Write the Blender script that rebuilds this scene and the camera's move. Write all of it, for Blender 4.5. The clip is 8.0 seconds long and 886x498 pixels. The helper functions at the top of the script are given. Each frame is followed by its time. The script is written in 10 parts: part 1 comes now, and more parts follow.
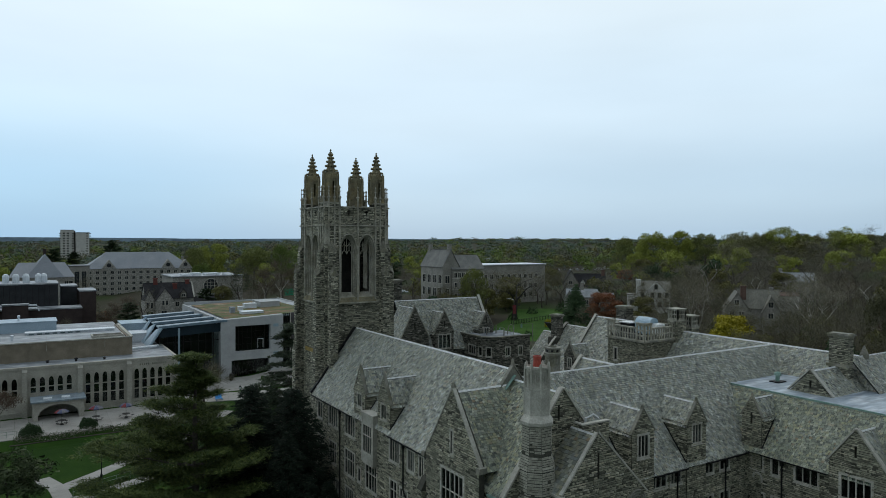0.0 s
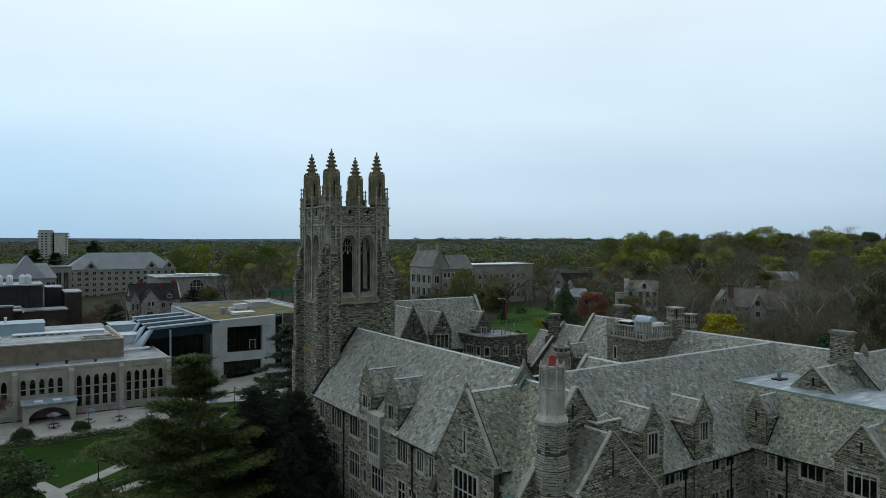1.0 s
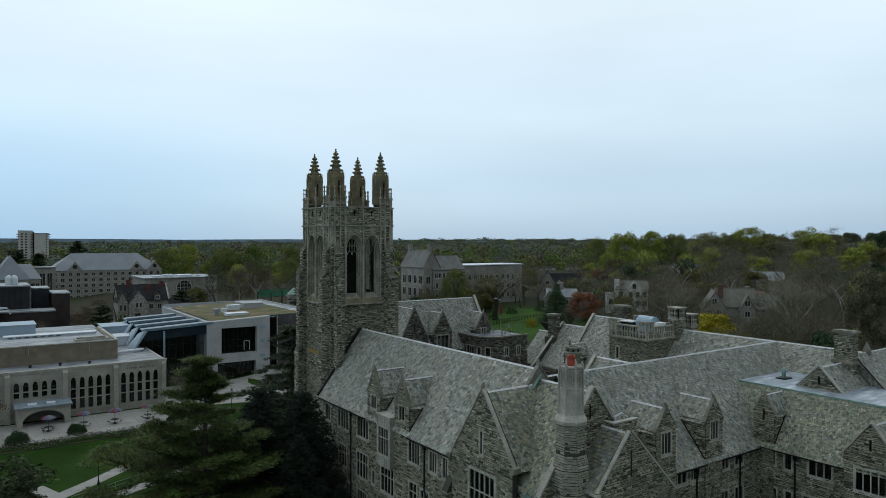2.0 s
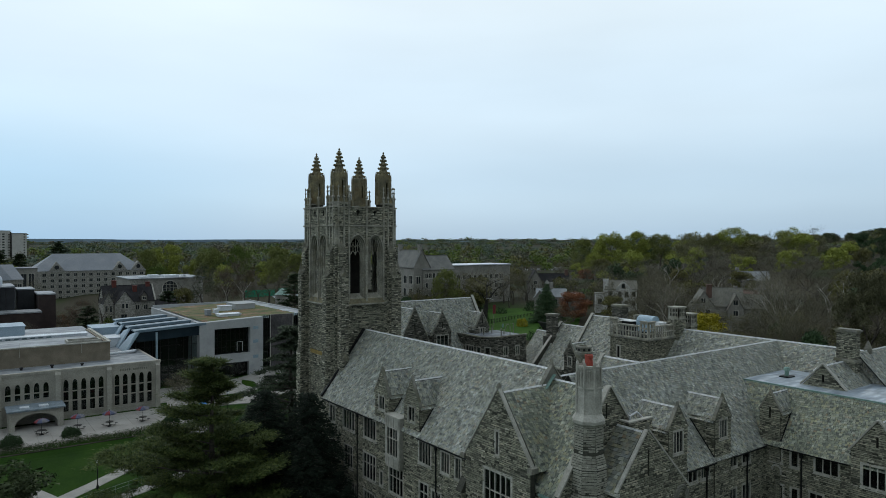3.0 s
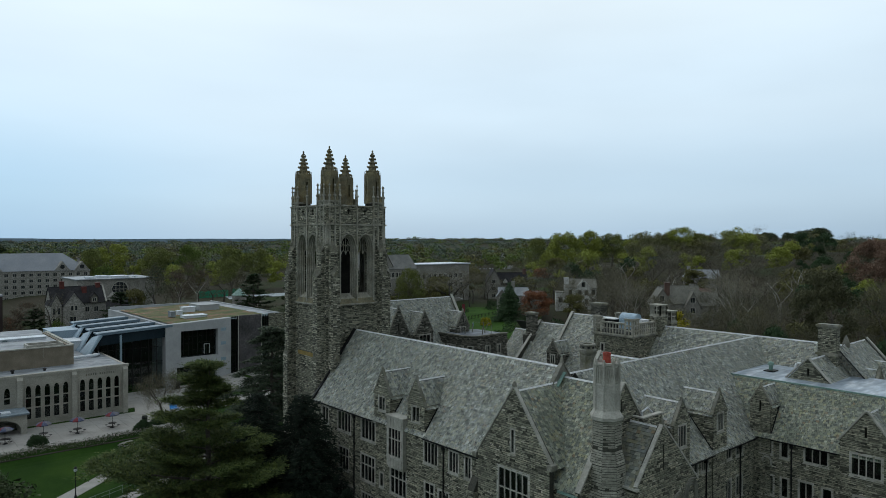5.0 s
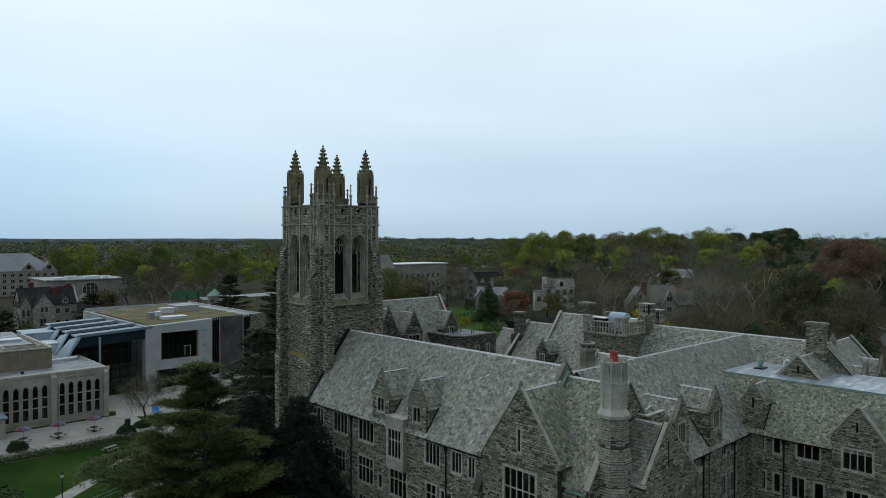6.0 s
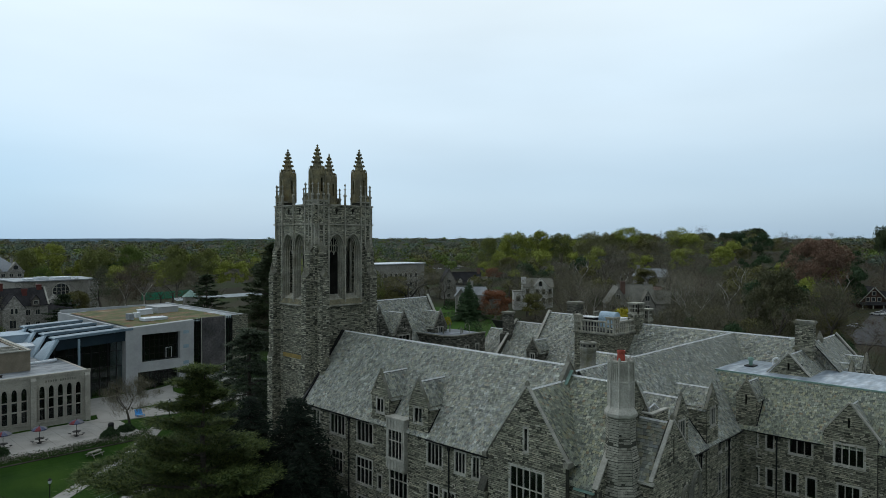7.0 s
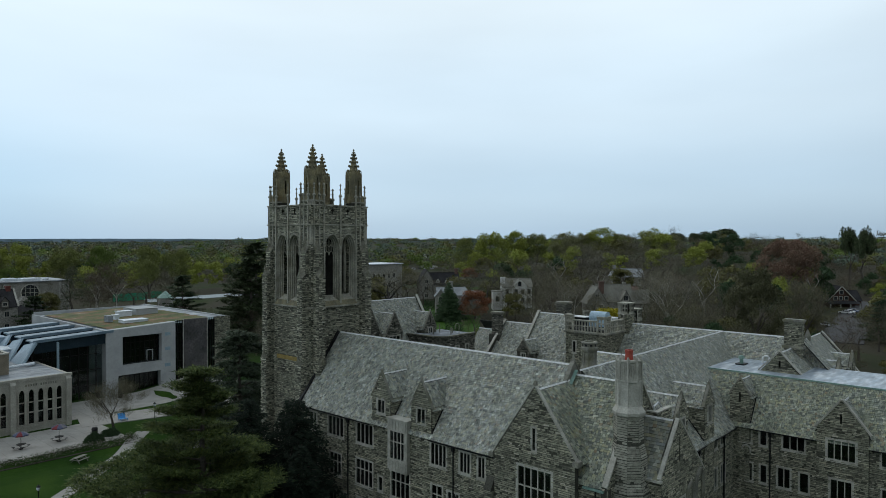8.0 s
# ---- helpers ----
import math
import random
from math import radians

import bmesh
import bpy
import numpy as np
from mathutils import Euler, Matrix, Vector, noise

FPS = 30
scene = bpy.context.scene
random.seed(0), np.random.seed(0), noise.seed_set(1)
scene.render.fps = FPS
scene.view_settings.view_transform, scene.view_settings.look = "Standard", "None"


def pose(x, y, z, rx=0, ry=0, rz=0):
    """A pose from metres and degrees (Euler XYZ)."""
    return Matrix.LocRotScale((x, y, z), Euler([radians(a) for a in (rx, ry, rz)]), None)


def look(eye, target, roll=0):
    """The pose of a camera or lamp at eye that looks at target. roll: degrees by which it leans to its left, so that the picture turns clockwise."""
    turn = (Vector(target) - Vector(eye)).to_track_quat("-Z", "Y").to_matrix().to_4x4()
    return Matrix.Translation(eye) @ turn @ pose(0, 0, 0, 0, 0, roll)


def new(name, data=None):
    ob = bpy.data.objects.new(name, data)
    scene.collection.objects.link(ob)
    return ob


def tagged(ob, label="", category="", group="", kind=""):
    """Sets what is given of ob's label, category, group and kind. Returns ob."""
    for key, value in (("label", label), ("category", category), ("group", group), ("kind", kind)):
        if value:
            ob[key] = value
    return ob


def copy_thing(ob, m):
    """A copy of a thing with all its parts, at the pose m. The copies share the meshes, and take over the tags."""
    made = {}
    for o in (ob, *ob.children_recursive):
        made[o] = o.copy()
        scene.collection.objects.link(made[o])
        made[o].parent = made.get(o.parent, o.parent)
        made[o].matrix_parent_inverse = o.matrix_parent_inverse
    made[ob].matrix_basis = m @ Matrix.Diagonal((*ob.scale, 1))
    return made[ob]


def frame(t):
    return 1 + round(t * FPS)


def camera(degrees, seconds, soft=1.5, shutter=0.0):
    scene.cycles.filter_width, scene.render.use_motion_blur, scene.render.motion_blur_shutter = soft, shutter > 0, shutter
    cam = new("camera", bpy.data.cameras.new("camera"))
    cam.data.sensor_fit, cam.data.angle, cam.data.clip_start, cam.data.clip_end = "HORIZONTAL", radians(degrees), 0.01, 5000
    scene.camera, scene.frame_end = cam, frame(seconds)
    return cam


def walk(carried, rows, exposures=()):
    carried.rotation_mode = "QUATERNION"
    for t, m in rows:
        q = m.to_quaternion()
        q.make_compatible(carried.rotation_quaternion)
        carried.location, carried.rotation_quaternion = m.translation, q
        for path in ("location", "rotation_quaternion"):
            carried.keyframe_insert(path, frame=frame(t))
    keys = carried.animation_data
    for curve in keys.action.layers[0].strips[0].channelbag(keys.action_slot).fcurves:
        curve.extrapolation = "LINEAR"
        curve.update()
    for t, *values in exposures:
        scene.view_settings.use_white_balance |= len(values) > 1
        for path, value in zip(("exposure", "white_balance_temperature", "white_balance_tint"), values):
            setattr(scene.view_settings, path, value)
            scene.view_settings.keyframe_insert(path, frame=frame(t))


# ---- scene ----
cam = camera(66.4, 8.0, soft=0.8)
PATH = [
    (0, (-7.039, 4.087, 31.547), (-5.986, 5.787, 31.521), 0.2),
    (0.5, (-8.038, 4.824, 31.527), (-6.962, 6.51, 31.501), 0.2),
    (1, (-9.12, 5.583, 31.516), (-8.022, 7.255, 31.490), 0.1),
    (1.5, (-10.24, 6.382, 31.503), (-9.121, 8.04, 31.478), 0.1),
    (3, (-13.598, 8.964, 31.488), (-12.416, 10.578, 31.464), 0.1),
    (3.5, (-14.706, 9.84, 31.458), (-13.497, 11.433, 31.434), 0.1),
    (4, (-15.836, 10.76, 31.455), (-14.597, 12.33, 31.430), 0.1),
    (4.5, (-16.951, 11.719, 31.457), (-15.679, 13.262, 31.432), 0.1),
    (6, (-20.252, 14.831, 31.470), (-18.882, 16.287, 31.444), 0.1),
    (6.5, (-21.32, 15.875, 31.481), (-19.919, 17.303, 31.456), 0.1),
    (7, (-22.361, 16.995, 31.477), (-20.93, 18.392, 31.451), 0.1),
    (7.5, (-23.429, 18.15, 31.468), (-21.969, 19.516, 31.444), 0.1),
    (8, (-24.515, 19.345, 31.498), (-23.025, 20.679, 31.473), 0.1),
]
walk(cam, [(t, look(eye, target, roll)) for t, eye, target, roll in PATH])

# ---------------------------------------------------------------- sky and sun
SUN_ELEVATION, SUN_AZIMUTH = radians(48), radians(5)
world = bpy.data.worlds.new("overcast_sky")
scene.world = world
world.use_nodes = True
wn, wl = world.node_tree.nodes, world.node_tree.links
wn.clear()
w_out = wn.new("ShaderNodeOutputWorld")
w_add = wn.new("ShaderNodeAddShader")
w_sky = wn.new("ShaderNodeTexSky")
w_sky.sky_type = "NISHITA"
w_sky.sun_disc = False
w_sky.sun_elevation, w_sky.sun_rotation = SUN_ELEVATION, SUN_AZIMUTH
w_sky.dust_density = 1.0
w_bg1 = wn.new("ShaderNodeBackground")
w_bg1.inputs["Strength"].default_value = 0.012
wl.new(w_sky.outputs[0], w_bg1.inputs["Color"])
# cloud deck: brighter towards the zenith, softly mottled
w_co = wn.new("ShaderNodeTexCoord")
w_sep = wn.new("ShaderNodeSeparateXYZ")
wl.new(w_co.outputs["Generated"], w_sep.inputs[0])
w_ramp = wn.new("ShaderNodeValToRGB")
w_ramp.color_ramp.interpolation = "EASE"
els = w_ramp.color_ramp.elements
els[0].position, els[0].color = 0.0, (0.375, 0.53, 0.685, 1)
els[1].position, els[1].color = 0.40, (0.77, 0.873, 0.918, 1)
e = els.new(0.07); e.color = (0.46, 0.612, 0.748, 1)
e = els.new(0.19); e.color = (0.62, 0.76, 0.865, 1)
e = els.new(1.0); e.color = (0.50, 0.57, 0.63, 1)
wl.new(w_sep.outputs["Z"], w_ramp.inputs["Fac"])
w_map = wn.new("ShaderNodeMapping")
w_map.inputs["Scale"].default_value = (1.2, 1.2, 5.0)
wl.new(w_co.outputs["Generated"], w_map.inputs["Vector"])
w_noise = wn.new("ShaderNodeTexNoise")
w_noise.inputs["Scale"].default_value = 1.6
w_noise.inputs["Detail"].default_value = 4
w_noise.inputs["Roughness"].default_value = 0.45
wl.new(w_map.outputs[0], w_noise.inputs["Vector"])
w_mr = wn.new("ShaderNodeMapRange")
w_mr.inputs["From Min"].default_value, w_mr.inputs["From Max"].default_value = 0.3, 0.7
w_mr.inputs["To Min"].default_value, w_mr.inputs["To Max"].default_value = 0.94, 1.06
wl.new(w_noise.outputs["Fac"], w_mr.inputs["Value"])
# the deck is thinner and brighter where the sun stands behind it
w_dot = wn.new("ShaderNodeVectorMath")
w_dot.operation = "DOT_PRODUCT"
w_dot.inputs[1].default_value = (math.cos(SUN_ELEVATION) * math.sin(SUN_AZIMUTH), math.cos(SUN_ELEVATION) * math.cos(SUN_AZIMUTH), math.sin(SUN_ELEVATION))
wl.new(w_co.outputs["Generated"], w_dot.inputs[0])
w_side = wn.new("ShaderNodeMapRange")
w_side.interpolation_type = "SMOOTHSTEP"
w_side.inputs["From Min"].default_value, w_side.inputs["From Max"].default_value = -0.6, 0.55
w_side.inputs["To Min"].default_value, w_side.inputs["To Max"].default_value = 0.27, 1.05
wl.new(w_dot.outputs["Value"], w_side.inputs["Value"])
w_mul = wn.new("ShaderNodeMath")
w_mul.operation = "MULTIPLY"
wl.new(w_side.outputs[0], w_mul.inputs[0])
wl.new(w_mr.outputs[0], w_mul.inputs[1])
w_bg2 = wn.new("ShaderNodeBackground")
# the deck opens to clearer blue low in the north-west
w_low = wn.new("ShaderNodeMapRange")
w_low.interpolation_type = "SMOOTHSTEP"
w_low.inputs["From Min"].default_value, w_low.inputs["From Max"].default_value = 0.26, 0.0
wl.new(w_sep.outputs["Z"], w_low.inputs["Value"])
w_nw = wn.new("ShaderNodeVectorMath")
w_nw.operation = "DOT_PRODUCT"
w_nw.inputs[1].default_value = (-0.26, 0.966, 0)
wl.new(w_co.outputs["Generated"], w_nw.inputs[0])
w_open = wn.new("ShaderNodeMapRange")
w_open.interpolation_type = "SMOOTHSTEP"
w_open.inputs["From Min"].default_value, w_open.inputs["From Max"].default_value = 0.72, 1.0
wl.new(w_nw.outputs["Value"], w_open.inputs["Value"])
w_fac = wn.new("ShaderNodeMath")
w_fac.operation = "MULTIPLY"
wl.new(w_low.outputs[0], w_fac.inputs[0])
wl.new(w_open.outputs[0], w_fac.inputs[1])
w_tint = wn.new("ShaderNodeMix")
w_tint.data_type, w_tint.blend_type = "RGBA", "MULTIPLY"
wl.new(w_fac.outputs[0], w_tint.inputs[0])
wl.new(w_ramp.outputs["Color"], w_tint.inputs[6])
w_tint.inputs[7].default_value = (0.72, 0.92, 1.04, 1)
wl.new(w_tint.outputs[2], w_bg2.inputs["Color"])
wl.new(w_mul.outputs[0], w_bg2.inputs["Strength"])
wl.new(w_bg1.outputs[0], w_add.inputs[0])
wl.new(w_bg2.outputs[0], w_add.inputs[1])
wl.new(w_add.outputs[0], w_out.inputs["Surface"])

sun_data = bpy.data.lights.new("sun", "SUN")
sun_data.energy, sun_data.angle, sun_data.color = 0.35, radians(25), (1.0, 0.97, 0.92)
sun = new("sun", sun_data)
sun.matrix_world = look((0, 0, 80), Vector((0, 0, 80)) - Vector((math.cos(SUN_ELEVATION) * math.sin(SUN_AZIMUTH), math.cos(SUN_ELEVATION) * math.cos(SUN_AZIMUTH), math.sin(SUN_ELEVATION))))


# ---------------------------------------------------------------- materials
def ramp_node(nt, stops, interpolation="LINEAR"):
    n = nt.nodes.new("ShaderNodeValToRGB")
    n.color_ramp.interpolation = interpolation
    el = n.color_ramp.elements
    el[0].position, el[0].color = stops[0][0], (*stops[0][1], 1)
    el[1].position, el[1].color = stops[-1][0], (*stops[-1][1], 1)
    for pos, col in stops[1:-1]:
        x = el.new(pos)
        x.color = (*col, 1)
    return n


def material(name, stops, rough=0.85, seed_from="noise", scale=1.0, grain=8.0, grain_amount=0.25, bump=0.0, metal=0.0, spec=0.3, stain=0.0, stain_scale=0.12, stretch=(1, 1, 1), stain_colour=(0.05, 0.05, 0.04), constant=False):
    """A surface whose colour comes from a ramp over noise, over each island or over each object, with finer grain, large stains and relief."""
    m = bpy.data.materials.new(name)
    m.use_nodes = True
    nt = m.node_tree
    bsdf = nt.nodes["Principled BSDF"]
    bsdf.inputs["Roughness"].default_value = rough
    bsdf.inputs["Metallic"].default_value = metal
    bsdf.inputs["Specular IOR Level"].default_value = spec
    co = nt.nodes.new("ShaderNodeTexCoord")
    geo = nt.nodes.new("ShaderNodeNewGeometry")
    mp = nt.nodes.new("ShaderNodeMapping")
    mp.inputs["Scale"].default_value = stretch
    nt.links.new(geo.outputs["Position"], mp.inputs["Vector"])
    big = nt.nodes.new("ShaderNodeTexNoise")
    big.inputs["Scale"].default_value, big.inputs["Detail"].default_value = scale, 4
    nt.links.new(mp.outputs[0], big.inputs["Vector"])
    ramp = ramp_node(nt, stops, "CONSTANT" if constant else "LINEAR")
    if seed_from == "island":
        nt.links.new(geo.outputs["Random Per Island"], ramp.inputs["Fac"])
    elif seed_from == "object":
        oi = nt.nodes.new("ShaderNodeObjectInfo")
        nt.links.new(oi.outputs["Random"], ramp.inputs["Fac"])
    else:
        mr = nt.nodes.new("ShaderNodeMapRange")
        mr.inputs["From Min"].default_value, mr.inputs["From Max"].default_value = 0.3, 0.7
        nt.links.new(big.outputs["Fac"], mr.inputs["Value"])
        nt.links.new(mr.outputs[0], ramp.inputs["Fac"])
    fine = nt.nodes.new("ShaderNodeTexNoise")
    fine.inputs["Scale"].default_value, fine.inputs["Detail"].default_value = grain, 5
    nt.links.new(mp.outputs[0], fine.inputs["Vector"])
    g = nt.nodes.new("ShaderNodeMapRange")
    g.inputs["From Min"].default_value, g.inputs["From Max"].default_value = 0.25, 0.75
    g.inputs["To Min"].default_value, g.inputs["To Max"].default_value = 1 - grain_amount, 1 + grain_amount
    nt.links.new(fine.outputs["Fac"], g.inputs["Value"])
    mul = nt.nodes.new("ShaderNodeVectorMath")
    mul.operation = "SCALE"
    nt.links.new(ramp.outputs["Color"], mul.inputs[0])
    nt.links.new(g.outputs[0], mul.inputs["Scale"])
    col = mul.outputs[0]
    if stain:
        st = nt.nodes.new("ShaderNodeTexNoise")
        st.inputs["Scale"].default_value, st.inputs["Detail"].default_value = stain_scale, 6
        st.inputs["Roughness"].default_value = 0.65
        nt.links.new(geo.outputs["Position"], st.inputs["Vector"])
        sm = nt.nodes.new("ShaderNodeMapRange")
        sm.inputs["From Min"].default_value, sm.inputs["From Max"].default_value = 0.48, 0.68
        sm.inputs["To Max"].default_value = stain
        nt.links.new(st.outputs["Fac"], sm.inputs["Value"])
        mix = nt.nodes.new("ShaderNodeMix")
        mix.data_type = "RGBA"
        nt.links.new(sm.outputs[0], mix.inputs[0])
        nt.links.new(col, mix.inputs[6])
        mix.inputs[7].default_value = (*stain_colour, 1)
        col = mix.outputs[2]
    nt.links.new(col, bsdf.inputs["Base Color"])
    if bump:
        bp = nt.nodes.new("ShaderNodeBump")
        bp.inputs["Strength"].default_value = bump
        bp.inputs["Distance"].default_value = 0.05
        nt.links.new(fine.outputs["Fac"], bp.inputs["Height"])
        nt.links.new(bp.outputs[0], bsdf.inputs["Normal"])
    return m


def glass_material(name, tint=(0.75, 0.85, 0.85), rough=0.03):
    m = bpy.data.materials.new(name)
    m.use_nodes = True
    b = m.node_tree.nodes["Principled BSDF"]
    b.inputs["Base Color"].default_value = (*tint, 1)
    b.inputs["Roughness"].default_value = rough
    b.inputs["Transmission Weight"].default_value = 1.0
    b.inputs["IOR"].default_value = 1.45
    return m


STONE = material("coursed_schist", [(0, (0.045, 0.045, 0.034)), (0.09, (0.105, 0.105, 0.08)), (0.2, (0.18, 0.18, 0.137)), (0.5, (0.255, 0.255, 0.19)), (0.8, (0.315, 0.310, 0.235)), (0.93, (0.40, 0.375, 0.275)), (1, (0.48, 0.46, 0.38))], seed_from="island", grain=4, grain_amount=0.4, bump=0.5, stain=0.45, stain_scale=0.3, stain_colour=(0.09, 0.09, 0.068))
MORTAR = material("wall_mortar", [(0, (0.045, 0.045, 0.036)), (1, (0.078, 0.077, 0.061))], scale=0.7, grain=6, grain_amount=0.4, bump=0.5, stain=0.4, stain_scale=0.3)
DARKSTONE = material("rubble_schist", [(0, (0.022, 0.022, 0.018)), (0.25, (0.07, 0.069, 0.057)), (0.6, (0.16, 0.156, 0.128)), (0.92, (0.235, 0.226, 0.188)), (1, (0.42, 0.405, 0.35))], seed_from="island", grain=5, grain_amount=0.35, bump=0.5, stain=0.4, stain_scale=0.3)
SLATE = material("roof_slate", [(0, (0.124, 0.133, 0.125)), (0.10, (0.195, 0.208, 0.185)), (0.3, (0.265, 0.280, 0.245)), (0.52, (0.320, 0.337, 0.286)), (0.68, (0.348, 0.345, 0.258)), (0.8, (0.254, 0.275, 0.270)), (0.93, (0.454, 0.468, 0.419)), (1, (0.277, 0.236, 0.182))], seed_from="island", grain=2.2, grain_amount=0.4, bump=0.15, rough=0.65, spec=0.3, stain=0.4, stain_scale=0.5, stain_colour=(0.13, 0.142, 0.10))
SLATE_MIX = material("mottled_roof_slate", [(0, (0.099, 0.110, 0.097)), (0.14, (0.161, 0.178, 0.147)), (0.3, (0.213, 0.236, 0.182)), (0.5, (0.270, 0.292, 0.219)), (0.66, (0.312, 0.309, 0.192)), (0.78, (0.208, 0.231, 0.200)), (0.93, (0.400, 0.416, 0.326)), (1, (0.234, 0.182, 0.114))], seed_from="island", grain=3, grain_amount=0.35, bump=0.15, rough=0.65, spec=0.3, stain=0.45, stain_scale=0.35, stain_colour=(0.11, 0.122, 0.082))
SLATE_ONE = material("roof_slate_single", [(0, (0.09, 0.095, 0.085)), (0.2, (0.15, 0.163, 0.138)), (0.45, (0.205, 0.214, 0.168)), (0.65, (0.236, 0.231, 0.152)), (0.8, (0.168, 0.187, 0.178)), (0.93, (0.29, 0.30, 0.245)), (1, (0.18, 0.135, 0.08))], seed_from="object", grain=3, grain_amount=0.25, bump=0.15, rough=0.6, spec=0.4, stain=0.3, stain_scale=0.5, stain_colour=(0.16, 0.14, 0.08))
UNDER = material("roof_underlay", [(0, (0.035, 0.037, 0.034)), (1, (0.06, 0.062, 0.055))], scale=2)
LIME = material("limestone_trim", [(0, (0.31, 0.305, 0.265)), (1, (0.47, 0.46, 0.405))], scale=0.9, grain=7, grain_amount=0.2, bump=0.2, stain=0.5, stain_scale=0.4, stain_colour=(0.15, 0.145, 0.11))
LIMEDARK = material("weathered_limestone", [(0, (0.12, 0.12, 0.10)), (0.6, (0.215, 0.212, 0.18)), (1, (0.28, 0.265, 0.205))], scale=0.8, grain=6, grain_amount=0.3, bump=0.3, stain=0.6, stain_scale=0.6, stain_colour=(0.115, 0.11, 0.05))
CAP = material("ridge_lead", [(0, (0.58, 0.60, 0.60)), (1, (0.74, 0.75, 0.74))], scale=1.2, rough=0.5, grain=4)
COPPER = material("green_copper", [(0, (0.12, 0.22, 0.19)), (1, (0.25, 0.36, 0.31))], scale=1.5, rough=0.6)
GLASS = glass_material("leaded_glass")
# near-black: the shade inside the rooms is put into this colour
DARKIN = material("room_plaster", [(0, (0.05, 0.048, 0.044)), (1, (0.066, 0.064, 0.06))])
IRON = material("dark_iron", [(0, (0.006, 0.006, 0.006)), (1, (0.012, 0.012, 0.013))], rough=0.5)
FLATROOF = material("flat_roof_membrane", [(0, (0.19, 0.235, 0.285)), (0.4, (0.28, 0.335, 0.385)), (0.62, (0.36, 0.41, 0.455)), (1, (0.50, 0.54, 0.57))], scale=0.8, rough=0.4, grain=1.3, grain_amount=0.45, bump=0.35, stain=0.6, stain_scale=0.5, stain_colour=(0.13, 0.16, 0.19), spec=0.45, stretch=(0.35, 1.6, 1))
REDCLAY = material("red_clay", [(0, (0.294, 0.049, 0.032)), (1, (0.385, 0.084, 0.056))], scale=3, rough=0.7)


# ---------------------------------------------------------------- mesh tools
class Shape:
    """Vertices and faces gathered for one mesh."""

    def __init__(self):
        self.v, self.f = [], []

    def face(self, *pts):
        n = len(self.v)
        self.v.extend(tuple(p) for p in pts)
        self.f.append(tuple(range(n, n + len(pts))))

    def solid(self, pts, faces):
        n = len(self.v)
        self.v.extend(tuple(p) for p in pts)
        self.f.extend(tuple(n + i for i in q) for q in faces)

    def box(self, x0, x1, y0, y1, z0, z1):
        self.solid([(x, y, z) for z in (z0, z1) for y in (y0, y1) for x in (x0, x1)],
                   [(0, 2, 3, 1), (4, 5, 7, 6), (0, 1, 5, 4), (2, 6, 7, 3), (0, 4, 6, 2), (1, 3, 7, 5)])

    def beam(self, p, q, w, h, up=(0, 0, 1)):
        """A bar from p to q, w across, h thick, its lower face on the line."""
        p, q, up = Vector(p), Vector(q), Vector(up)
        d = (q - p).normalized()
        s = d.cross(up).normalized() * (w / 2)
        u = s.cross(d).normalized() * h
        self.solid([p - s, p + s, p + s + u, p - s + u, q - s, q + s, q + s + u, q - s + u],
                   [(0, 1, 2, 3), (4, 7, 6, 5), (0, 4, 5, 1), (1, 5, 6, 2), (2, 6, 7, 3), (3, 7, 4, 0)])

    def lathe(self, cx, cy, profile, n=8, turn=22.5, sx=1.0, sy=1.0, cap=True):
        """Rings of n sides round an upright axis; profile: (radius, z)."""
        base = len(self.v)
        for r, z in profile:
            for i in range(n):
                a = radians(turn + 360 * i / n)
                self.v.append((cx + sx * r * math.cos(a), cy + sy * r * math.sin(a), z))
        for k in range(len(profile) - 1):
            for i in range(n):
                j = (i + 1) % n
                self.f.append((base + k * n + i, base + k * n + j, base + (k + 1) * n + j, base + (k + 1) * n + i))
        if cap:
            self.f.append(tuple(base + (len(profile) - 1) * n + i for i in range(n)))
            self.f.append(tuple(base + n - 1 - i for i in range(n)))

    def tube(self, pts, radii, n=6):
        base = len(self.v)
        pts = [Vector(p) for p in pts]
        for k, p in enumerate(pts):
            d = (pts[min(k + 1, len(pts) - 1)] - pts[max(k - 1, 0)]).normalized()
            s = d.orthogonal().normalized()
            t = d.cross(s)
            for i in range(n):
                a = 2 * math.pi * i / n
                self.v.append(tuple(p + (s * math.cos(a) + t * math.sin(a)) * radii[k]))
        for k in range(len(pts) - 1):
            for i in range(n):
                j = (i + 1) % n
                self.f.append((base + k * n + i, base + k * n + j, base + (k + 1) * n + j, base + (k + 1) * n + i))
        self.f.append(tuple(base + (len(pts) - 1) * n + i for i in range(n)))

    def mesh(self, name):
        m = bpy.data.meshes.new(name)
        m.from_pydata(self.v, [], self.f)
        m.validate()
        return m


def part(name, shape, mat, parent=None, label="", kind="", smooth=False):
    """Links a shape, or a ready mesh, as one object under a thing or part."""
    data = shape.mesh(name) if isinstance(shape, Shape) else shape
    if not data.materials:
        data.materials.append(mat)
    if smooth:
        data.shade_smooth()
    ob = new(name, data)
    ob.parent = parent
    return tagged(ob, label=label, kind=kind)


def thing(name, label, category, group="", at=(0, 0, 0), kind=""):
    ob = new(name)
    ob.location = at
    ob.empty_display_size = 0.5
    return tagged(ob, label=label, category=category, group=group, kind=kind)


